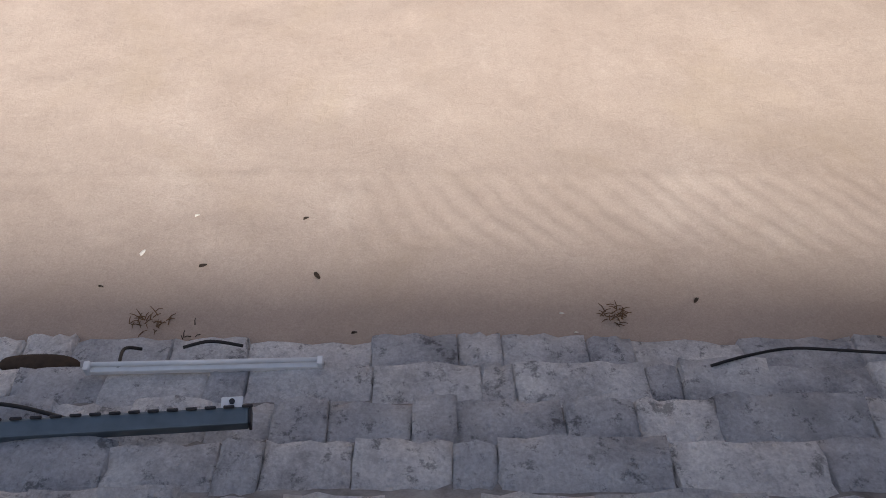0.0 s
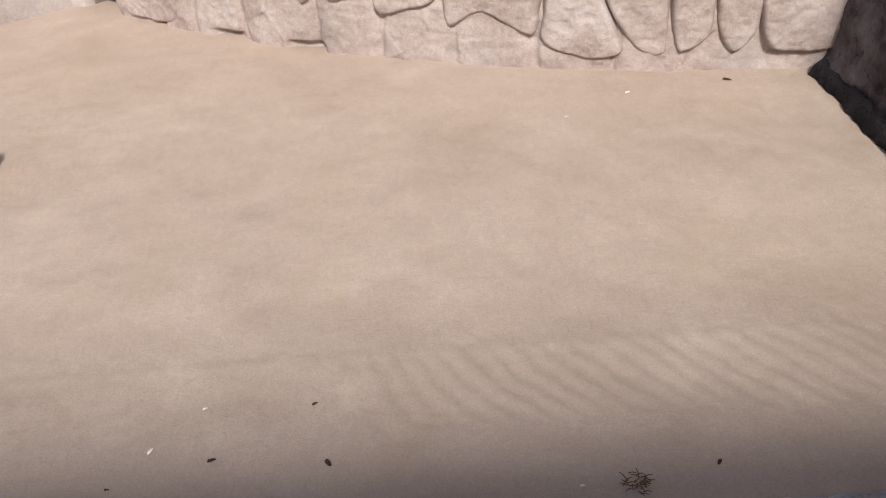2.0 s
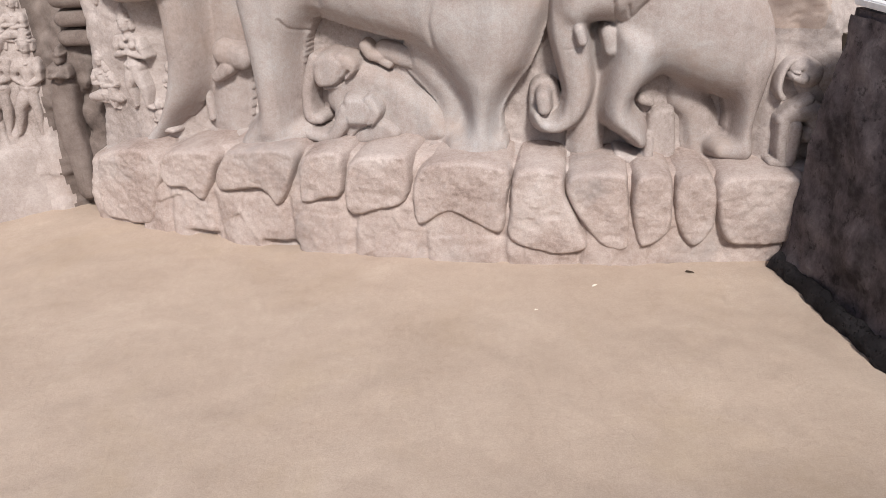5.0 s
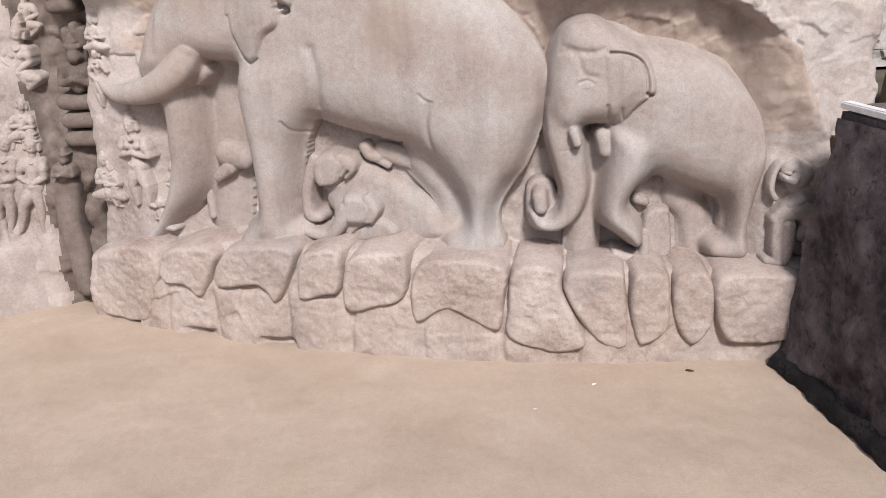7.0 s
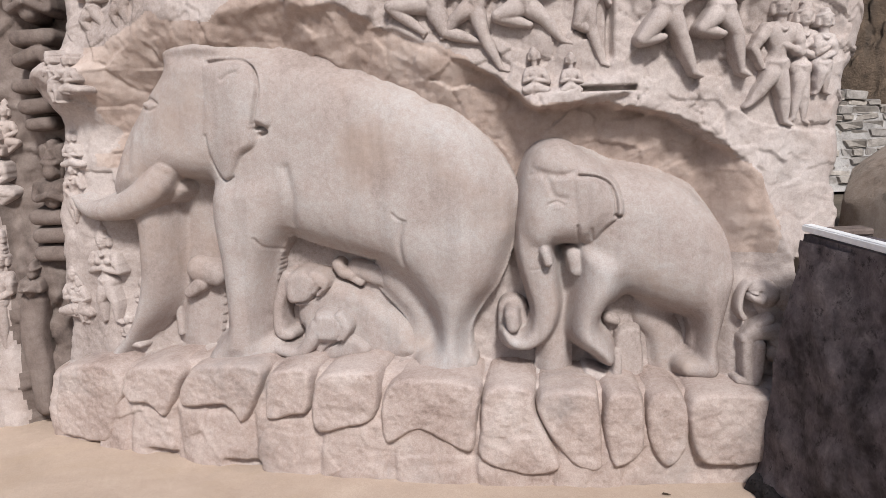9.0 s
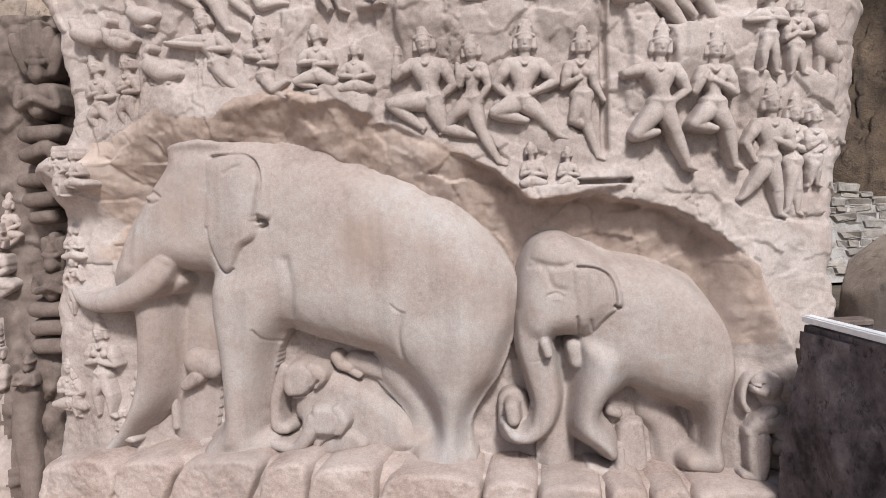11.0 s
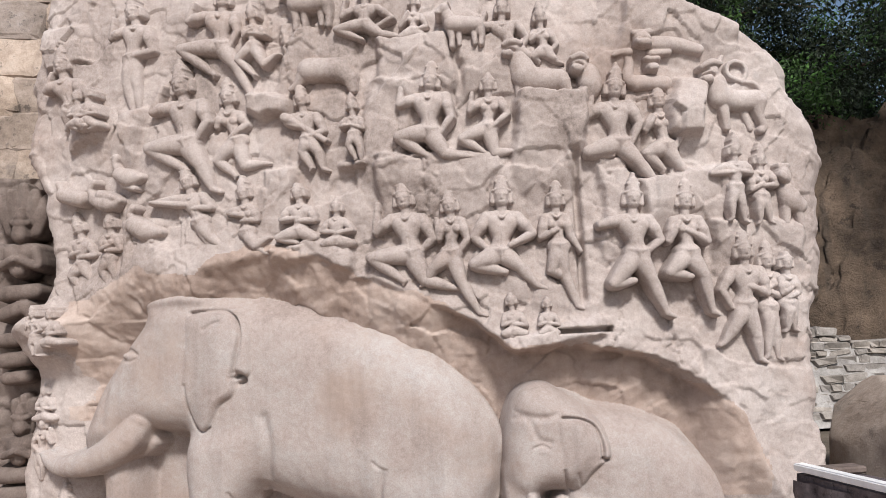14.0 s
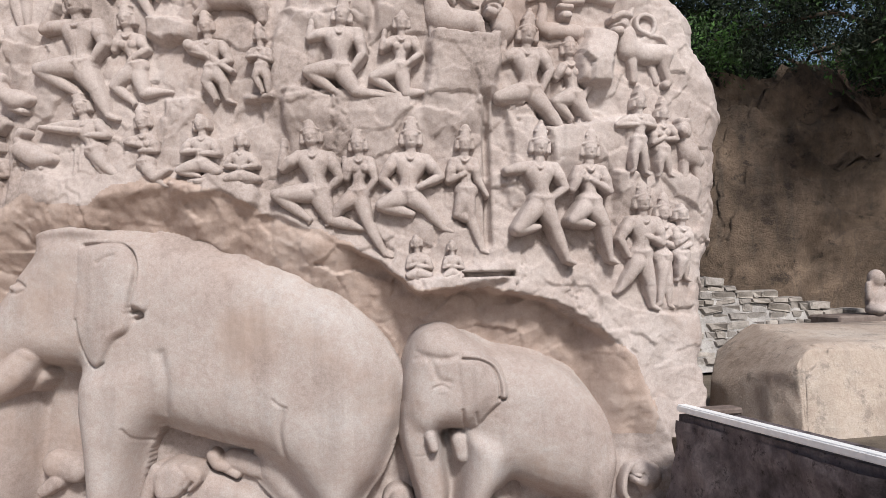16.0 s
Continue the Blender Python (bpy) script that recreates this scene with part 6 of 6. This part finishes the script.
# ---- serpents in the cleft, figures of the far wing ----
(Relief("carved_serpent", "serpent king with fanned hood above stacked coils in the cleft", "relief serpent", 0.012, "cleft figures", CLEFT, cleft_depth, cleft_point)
    .stroke([(-4.05, 5.475, 0.111, 0.14), (-4.171, 5.728, 0.087, 0.17), (-4.201, 5.829, 0.063, 0.19)], 0.8, 0)
    .stroke([(-3.995, 5.474, 0.111, 0.14), (-4.051, 5.784, 0.087, 0.17), (-4.065, 5.902, 0.063, 0.19)], 0.8, 0)
    .stroke([(-3.939, 5.472, 0.111, 0.14), (-3.931, 5.841, 0.088, 0.17), (-3.928, 5.975, 0.064, 0.19)], 0.8, 0)
    .stroke([(-3.883, 5.471, 0.111, 0.14), (-3.813, 5.78, 0.088, 0.17), (-3.794, 5.897, 0.064, 0.19)], 0.8, 0)
    .stroke([(-3.828, 5.47, 0.112, 0.14), (-3.695, 5.719, 0.088, 0.17), (-3.66, 5.819, 0.064, 0.19)], 0.8, 0)
    .stroke([(-3.939, 5.456, 0.083, 0.27), (-3.941, 5.389, 0.095, 0.27)], 0.95, 0.0)
    .stroke([(-4.027, 5.538, 0.038, 0.27), (-3.938, 5.522, 0.051, 0.31), (-3.849, 5.534, 0.038, 0.27)], 0.9, 0)
    .stroke([(-3.936, 5.603, 0.076, 0.27), (-3.934, 5.683, 0.038, 0.27)], 0.9, 0)
    .stroke([(-4.109, 5.232, 0.07, 0.23), (-3.779, 5.224, 0.07, 0.23)], 0.9, 0.02)
    .stroke([(-4.022, 5.177, 0.108, 0.27), (-3.95, 4.988, 0.102, 0.27)], 0.9, 0.02)
    .stroke([(-3.869, 5.173, 0.108, 0.27), (-3.95, 4.988, 0.102, 0.27)], 0.9, 0.02)
    .stroke([(-4.128, 5.22, 0.063, 0.28), (-4.164, 5.034, 0.051, 0.29), (-3.986, 5.083, 0.044, 0.41)], 0.9, 0)
    .stroke([(-3.76, 5.21, 0.064, 0.28), (-3.732, 5.022, 0.051, 0.29), (-3.909, 5.094, 0.044, 0.41)], 0.9, 0)
    .stroke([(-4.12, 4.707, 0.095, 0.23), (-3.79, 4.723, 0.095, 0.23)], 0.9, 0)
    .stroke([(-4.138, 4.462, 0.082, 0.23), (-3.87, 4.539, 0.089, 0.25), (-3.773, 4.35, 0.089, 0.25), (-3.942, 4.189, 0.089, 0.25), (-4.182, 4.165, 0.076, 0.23)], 0.9, 0)
    .stroke([(-4.124, 3.931, 0.088, 0.23), (-3.833, 3.953, 0.089, 0.23)], 0.9, 0)
    .stroke([(-4.091, 3.725, 0.076, 0.21), (-3.856, 3.741, 0.076, 0.21)], 0.9, 0)
    .build(0.003))
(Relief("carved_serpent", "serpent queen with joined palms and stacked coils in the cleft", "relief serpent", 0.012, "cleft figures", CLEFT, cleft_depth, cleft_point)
    .stroke([(-3.96, 3.144, 0.08, 0.14), (-4.001, 3.366, 0.062, 0.17), (-4.01, 3.449, 0.045, 0.19)], 0.8, 0)
    .stroke([(-3.92, 3.142, 0.08, 0.14), (-3.914, 3.404, 0.063, 0.17), (-3.912, 3.499, 0.046, 0.19)], 0.8, 0)
    .stroke([(-3.88, 3.14, 0.08, 0.14), (-3.83, 3.358, 0.063, 0.17), (-3.817, 3.441, 0.046, 0.19)], 0.8, 0)
    .stroke([(-3.925, 3.212, 0.07, 0.27), (-3.926, 3.156, 0.081, 0.27)], 0.95, 0.0)
    .stroke([(-3.999, 3.283, 0.032, 0.27), (-3.924, 3.268, 0.043, 0.31), (-3.848, 3.276, 0.032, 0.27)], 0.9, 0)
    .stroke([(-3.922, 3.335, 0.064, 0.27), (-3.921, 3.403, 0.032, 0.27)], 0.9, 0)
    .stroke([(-4.068, 3.028, 0.059, 0.23), (-3.79, 3.014, 0.059, 0.23)], 0.9, 0.02)
    .stroke([(-3.994, 2.98, 0.091, 0.27), (-3.934, 2.82, 0.086, 0.27)], 0.9, 0.02)
    .stroke([(-3.866, 2.973, 0.091, 0.27), (-3.934, 2.82, 0.086, 0.27)], 0.9, 0.02)
    .stroke([(-4.085, 3.018, 0.053, 0.28), (-4.115, 2.862, 0.043, 0.29), (-3.964, 2.9, 0.038, 0.41)], 0.9, 0)
    .stroke([(-3.774, 3.002, 0.054, 0.28), (-3.75, 2.844, 0.043, 0.29), (-3.899, 2.908, 0.038, 0.41)], 0.9, 0)
    .stroke([(-4.139, 2.633, 0.094, 0.24), (-3.736, 2.625, 0.095, 0.24)], 0.9, 0)
    .stroke([(-4.131, 2.409, 0.094, 0.23), (-3.74, 2.408, 0.095, 0.23)], 0.9, 0)
    .stroke([(-4.136, 2.187, 0.094, 0.22), (-3.746, 2.178, 0.095, 0.22)], 0.9, 0)
    .build(0.003))
(Relief("carved_serpent_tail", "small bust above a long worn stone coil running down the cleft", "relief serpent", 0.012, "cleft figures", CLEFT, cleft_depth, cleft_point)
    .stroke([(-4.278, 1.975, 0.044, 0.27), (-4.285, 1.94, 0.051, 0.27)], 0.95, 0.0)
    .stroke([(-4.318, 2.02, 0.02, 0.27), (-4.272, 2.01, 0.027, 0.31), (-4.223, 2.014, 0.02, 0.27)], 0.9, 0)
    .stroke([(-4.264, 2.052, 0.041, 0.27), (-4.255, 2.093, 0.02, 0.27)], 0.9, 0)
    .stroke([(-4.39, 1.861, 0.037, 0.23), (-4.213, 1.851, 0.037, 0.23)], 0.9, 0.02)
    .stroke([(-4.348, 1.83, 0.058, 0.27), (-4.326, 1.729, 0.055, 0.27)], 0.9, 0.02)
    .stroke([(-4.266, 1.826, 0.058, 0.27), (-4.326, 1.729, 0.055, 0.27)], 0.9, 0.02)
    .stroke([(-4.402, 1.855, 0.034, 0.28), (-4.438, 1.757, 0.027, 0.29), (-4.337, 1.78, 0.024, 0.41)], 0.9, 0)
    .stroke([(-4.204, 1.844, 0.034, 0.28), (-4.206, 1.744, 0.027, 0.29), (-4.295, 1.785, 0.024, 0.41)], 0.9, 0)
    .stroke([(-4.338, 1.6, 0.151, 0.17), (-4.394, 1.164, 0.153, 0.17), (-4.354, 0.71, 0.141, 0.17), (-4.355, 0.244, 0.129, 0.15)], 0.8, 0)
    .build(0.003))
person("standing_figure", "standing figure beside the cleft, granite relief",
       [(-4.717, 2.105), (-4.737, 1.944), (-4.867, 1.909), (-4.951, 1.743), (-4.838, 1.658), (-4.635, 1.903), (-4.635, 1.704), (-4.759, 1.639), (-4.798, 1.583), (-4.956, 1.360), (-5.053, 1.039), (-4.757, 1.348), (-4.791, 1.009)], slim=False, out=-0.03, ground=cleft_depth, where=cleft_point, crown=True)
person("flying_figure", "flying figure on the far wing, granite relief",
       [(-4.632, 3.437), (-4.663, 3.297), (-4.774, 3.264), (-4.875, 3.165), (-4.797, 3.103), (-4.570, 3.241), (-4.545, 3.110), (-4.669, 3.024), (-4.682, 2.965), (-4.482, 2.909), (-4.680, 2.786), (-4.574, 2.847), (-4.773, 2.724)], slim=True, out=-0.03, ground=cleft_depth, where=cleft_point, crown=True)
person("flying_figure", "flying figure on the far wing, granite relief",
       [(-4.523, 3.885), (-4.549, 3.762), (-4.657, 3.742), (-4.752, 3.658), (-4.674, 3.604), (-4.453, 3.732), (-4.407, 3.642), (-4.536, 3.585), (-4.559, 3.535), (-4.408, 3.515), (-4.522, 3.406), (-4.552, 3.446), (-4.722, 3.326)], slim=False, out=-0.03, ground=cleft_depth, where=cleft_point, crown=True)
person("seated_figure", "seated figure on the far wing, granite relief",
       [(-4.733, 2.601), (-4.756, 2.493), (-4.858, 2.458), (-4.934, 2.352), (-4.798, 2.359), (-4.671, 2.448), (-4.654, 2.337), (-4.771, 2.330), (-4.805, 2.263), (-4.964, 2.216), (-4.839, 2.167), (-4.669, 2.200), (-4.809, 2.152)], slim=False, out=-0.03, ground=cleft_depth, where=cleft_point, crown=False)
person("standing_figure", "worn standing figure on the far wing, granite relief",
       [(-5.020, 2.149), (-5.069, 1.984), (-5.173, 1.948), (-5.251, 1.782), (-5.152, 1.733), (-4.984, 1.937), (-5.000, 1.739), (-5.104, 1.702), (-5.153, 1.604), (-5.279, 1.349), (-5.333, 1.041), (-5.128, 1.340), (-5.195, 1.033)], slim=True, out=-0.03, ground=cleft_depth, where=cleft_point, crown=True)

# ---- masonry above the cleft ----
upper = new("masonry_wall")
upper.location = (-5.2, 10.55, 0.0)
tagged(upper, "pinkish dressed stone masonry above the cleft", "masonry wall")
part("backing", box(4.4, 0.5, 9.4, 0, (0, 0.35, 0)), MORTAR, upper)
dressed = [me.copy() for me in stones]
for me in dressed:
    me.materials[0] = MASONRY
rng = random.Random(12)
z = CLEFT_TOP - 0.1
while z < 9.4:
    x = -2.2
    while x < 2.2:
        wide = rng.uniform(0.6, 1.0)
        b = new("stone", dressed[rng.randrange(5)])
        b.parent = upper
        b.location, b.scale = (x + wide / 2, 0, z + 0.24), (wide * 1.1, 0.4, 0.53)
        x += wide
    z += 0.48

# ---- sloping block wall below the viewing place ----
RISE, RUN, FOOT = 0.25, 0.322, 2.41
steps = new("block_wall")
steps.location, steps.rotation_euler = (*swung(0, FOOT), 0), (0, 0, SKEW)
tagged(steps, "sloping retaining wall of rough grey granite blocks", "wall", kind="structure")
bm = bmesh.new()
TOP = 8
prof = [(-0.015, -0.05), (-0.015 - TOP * RUN, TOP * RISE), (-4.0, TOP * RISE), (-4.0, -0.05)]
ring = [bm.verts.new((x, y, zz)) for x in (-7.0, 3.95) for y, zz in prof]
for k in range(4):
    bm.faces.new((ring[k], ring[(k + 1) % 4], ring[4 + (k + 1) % 4], ring[4 + k]))
bm.faces.new(ring[:4]), bm.faces.new(ring[4:][::-1])
part("mortar_bed", bm, MORTAR, steps)
slope = math.atan2(RISE, RUN)
length = math.hypot(RISE, RUN)
rng = random.Random(21)


def block_mesh(seed):
    """A worn block, one unit wide and long, face up, with chipped rim."""
    r = random.Random(seed)
    bm = bmesh.new()
    xs, ys = (-0.5, -0.48, -0.33, -0.17, 0.0, 0.17, 0.33, 0.48, 0.5), (-0.5, -0.475, -0.25, 0.0, 0.25, 0.475, 0.5)
    rows = []
    for i, x in enumerate(xs):
        col = []
        for j, y in enumerate(ys):
            rim, near = i in (0, 8) or j in (0, 6), i in (1, 7) or j in (1, 5)
            k = 0.95 if i in (0, 8) and j in (0, 6) else 1.0
            chip = -0.16 * r.random() ** 3 if near else 0.0
            col.append(bm.verts.new((x * k + r.uniform(-0.014, 0.014), y * k + r.uniform(-0.022, 0.022), r.uniform(-0.5, -0.25) if rim else r.uniform(-0.05, 0.05) + chip)))
        rows.append(col)
    for i in range(8):
        for j in range(6):
            bm.faces.new((rows[i][j], rows[i + 1][j], rows[i + 1][j + 1], rows[i][j + 1]))
    me = bpy.data.meshes.new("block")
    bmesh.ops.recalc_face_normals(bm, faces=bm.faces)
    bm.to_mesh(me)
    bm.free()
    me.polygons.foreach_set("use_smooth", [True] * len(me.polygons))
    me.materials.append(BLOCK)
    return me


BLOCKS = [block_mesh(k) for k in range(16)]
for course in range(TOP):
    x = -3.6 - rng.uniform(0, 0.3)
    while x < 3.8:
        wide = rng.choice((0.18, 0.26, 0.34, 0.42, 0.5, 0.62)) * rng.uniform(0.9, 1.1)
        b = new("block", BLOCKS[rng.randrange(16)])
        b.parent = steps
        mid = (course + 0.5)
        b.matrix_basis = (Matrix.Translation((x + wide / 2, -mid * RUN - 0.055 + rng.uniform(-0.02, 0.025), mid * RISE + 0.03 + rng.uniform(-0.015, 0.02)))
                          @ Euler((-slope * rng.uniform(0.12, 0.34), rng.uniform(-0.05, 0.05), rng.uniform(-0.03, 0.03))).to_matrix().to_4x4()
                          @ Matrix.Diagonal((wide * 1.02, RUN * rng.uniform(1.12, 1.3), 0.16, 1)))
        x += wide

# parapet with balusters, unseen behind the eye, sized to shade the near sand
parapet = new("viewing_parapet")
parapet.location, parapet.rotation_euler = (*swung(0, -0.27), TOP * RISE), (0, 0, SKEW)
tagged(parapet, "unseen stone parapet with a row of thin iron balusters", "parapet")
part("base_wall", box(9.0, 0.16, 3.0 - TOP * RISE, 0.02), BLOCK, parapet)
part("hand_rail", box(9.0, 0.06, 0.035, 0.01, (0, 0, 3.74 - TOP * RISE)), IRON, parapet)
me = None
for k in range(73):
    if me is None:
        first = part("baluster", box(0.03, 0.03, 3.74 - 3.0, 0.008, (0, 0, 0)), IRON, parapet)
        me = first.data
        first.location = (-4.4, 0, 3.0 - TOP * RISE)
    else:
        b = new("baluster", me)
        b.parent = parapet
        b.location = (-4.4 + 0.122 * k, 0, 3.0 - TOP * RISE)


def on_steps(x, g, lift=0.0):
    """A place on the sloping blocks seen over the ground distance g from the eye's foot."""
    zz = (FOOT - g) / (RUN / RISE - g / 3.9)
    return Vector((*swung(x * (1 - zz / 3.9), g * (1 - zz / 3.9)), zz + lift))


# ---- things lying on the blocks ----
def bar_between(a, b, w, h):
    way = b - a
    bm = box(way.length, w, h, min(w, h) * 0.15, (way.length / 2, 0, 0), 2)
    m = Matrix.Translation(a) @ Vector((1, 0, 0)).rotation_difference(way).to_matrix().to_4x4()
    return bm, m


a, b = on_steps(-1.9, 2.175, 0.085), on_steps(-0.64, 2.21, 0.085)
strip = new("lamp_batten")
strip.matrix_world = bar_between(a, b, 1, 1)[1]
tagged(strip, "white fluorescent lamp batten lying on the blocks", "lamp batten")
long = (b - a).length
part("housing", box(long, 0.045, 0.035, 0.006, (long / 2, 0, 0), 2), WHITE, strip)
bm = tube([(0.03, 0.012, 0.045), (long - 0.03, 0.012, 0.045)], 0.013, 10)
part("tube", bm, WHITE, strip, smooth=True)
for x in (0.015, long - 0.015):
    part("end_cap", box(0.03, 0.05, 0.065, 0.005, (x, 0, 0)), PALE, strip)

a, b = on_steps(-2.75, 1.74, 0.125), on_steps(-0.98, 1.87, 0.105)
strip = new("floodlight_bar")
strip.matrix_world = bar_between(a, b, 1, 1)[1]
tagged(strip, "long grey metal floodlight bar lying on the blocks", "light bar")
long = (b - a).length
part("housing", box(long, 0.08, 0.06, 0.01, (long / 2, 0, 0), 2), GREYMETAL, strip)
k = 0.04
lug = None
while k < long:
    if lug is None:
        lug = part("fin", box(0.045, 0.012, 0.012, 0.003, (0, 0.036, 0.061)), IRON, strip)
        lug.location.x = k
        data = lug.data
    else:
        f = new("fin", data)
        f.parent = strip
        f.location.x = k
    k += 0.075
part("end_plate", box(0.012, 0.085, 0.068, 0.003, (long + 0.006, 0, -0.003)), IRON, strip)
br = part("bracket", box(0.09, 0.055, 0.01, 0.003, (long - 0.07, 0.068, 0.035)), WHITE, strip, "white fixing bracket")
part("bolt", tube([(long - 0.07, 0.07, 0.045), (long - 0.07, 0.07, 0.055)], 0.012, 8), IRON, br)


def cable(points, radius=0.008):
    pts = [on_steps(x, g, up + 0.10) for x, g, up in points]
    smooth = []
    for i in range(len(pts) - 1):
        p0, p1, p2, p3 = pts[max(i - 1, 0)], pts[i], pts[i + 1], pts[min(i + 2, len(pts) - 1)]
        for t in np.linspace(0, 1, 6, endpoint=False):
            smooth.append(0.5 * (2 * p1 + (p2 - p0) * t + (2 * p0 - 5 * p1 + 4 * p2 - p3) * t * t + (3 * p1 - p0 - 3 * p2 + p3) * t ** 3))
    smooth.append(pts[-1])
    ob = part("cable", tube(smooth, radius, 8), RUBBER, None, "", True)
    return tagged(ob, "black rubber cable lying over the blocks", "cable")


cable([(1.42, 2.19, 0.02), (1.6, 2.23, 0.05), (1.85, 2.28, 0.05), (2.1, 2.27, 0.05), (2.5, 2.24, 0.05), (3.0, 2.2, 0.05)])
cable([(-1.4, 2.3, 0.03), (-1.25, 2.32, 0.06), (-1.08, 2.31, 0.03)], 0.009)
cable([(-2.6, 1.8, 0.03), (-2.35, 1.92, 0.06), (-2.15, 1.92, 0.06), (-1.85, 1.85, 0.04)], 0.009)
cable([(-1.72, 2.18, 0.02), (-1.7, 2.27, 0.06), (-1.62, 2.29, 0.03)], 0.009)

# rotting sheet stuck on the blocks, and the notch stone of red earth
scrap = tagged(lump("rotten_scrap", tuple(on_steps(-2.2, 2.255, 0.03)), (0.21, 0.055, 0.035), 5.0, DEBRIS, 0.8, 3, 0.5, 0.3), "dark rotten scrap lying on the blocks", "scrap")


# ---- litter on the sand ----
def sprig(x, y, n, size, seed, material, name, label, category):
    x, y = swung(x, y)
    r = random.Random(seed)
    bm = bmesh.new()
    for k in range(n):
        a = r.uniform(0, 2 * math.pi)
        p = Vector((r.gauss(0, size * 0.5), r.gauss(0, size * 0.35), 0.012))
        q = p + Vector((math.cos(a) * size * 0.5, math.sin(a) * size * 0.5, r.uniform(0, size * 0.5)))
        tmp = tube([p, (p + q) / 2 + Vector((0, 0, 0.01)), q], [0.0035, 0.003, 0.002], 5)
        me = bpy.data.meshes.new("t")
        tmp.to_mesh(me)
        tmp.free()
        bm.from_mesh(me)
        bpy.data.meshes.remove(me)
    ob = tagged(part(name, bm, material), label, category)
    ob.location = (x, y, float(ground_height(np.array(x), np.array(y))))
    return ob


sprig(-1.66, 2.55, 34, 0.10, 1, DRY, "dry_sprig", "dry brown twigs at the foot of the blocks", "twigs")
sprig(0.98, 2.58, 34, 0.09, 2, DRY, "dry_sprig", "dry brown twigs at the foot of the blocks", "twigs")
sprig(-1.42, 2.44, 6, 0.07, 3, DEBRIS, "weed", "small withered weed beside the blocks", "weed")


def chip(x, y, size, material, name, label, category, turn):
    x, y = swung(x, y) if y < 5 else (x, y)
    bm = bmesh.new()
    ring = [bm.verts.new((size * (1.0 if k % 2 else 0.75) * math.cos(k), size * 0.42 * math.sin(k), 0.004 + 0.006 * (k % 3))) for k in np.linspace(0, 2 * math.pi, 8, endpoint=False)]
    mid = bm.verts.new((0, 0, size * 0.25 + 0.008))
    for k in range(8):
        bm.faces.new((ring[k], ring[(k + 1) % 8], mid))
    ob = tagged(part(name, bm, material), label, category)
    ob.location = (x, y, float(ground_height(np.array(x), np.array(y))))
    ob.rotation_euler.z = turn
    return ob


for x, y, s, turn in ((-0.75, 2.87, 0.034, -0.9), (-1.44, 2.95, 0.03, 0.3), (1.47, 2.7, 0.025, 1.0), (-0.86, 3.32, 0.022, 0.5), (2.62, 7.16, 0.05, -0.4), (-0.5, 2.47, 0.02, 0.2), (0.3, 2.46, 0.02, 0.9), (-2.02, 2.8, 0.016, 0)):
    chip(x, y, s, DEBRIS, "dead_leaf", "small dark dead leaf on the sand", "leaf", turn)
for x, y, s, turn in ((-1.83, 3.06, 0.03, 1.2), (-1.55, 3.35, 0.02, 0.4), (0.68, 2.6, 0.018, 0), (0.75, 2.47, 0.014, 0), (1.62, 7.0, 0.035, 0.6), (0.98, 6.6, 0.02, 0.2)):
    chip(x, y, s, SHELL, "pale_chip", "small pale chip of stone on the sand", "stone chip", turn)

# grey box on the sand
case = new("floodlight_box")
case.location = (-4.66, 5.8, 0.0)
tagged(case, "grey painted metal floodlight box standing on the sand", "floodlight")
part("housing", box(0.86, 0.72, 0.3, 0.05, (0, 0, 0.004), 2), BOXGREY, case)
part("base_plate", box(0.7, 0.6, 0.03, 0.004, (0, 0, -0.02)), GREYMETAL, case)
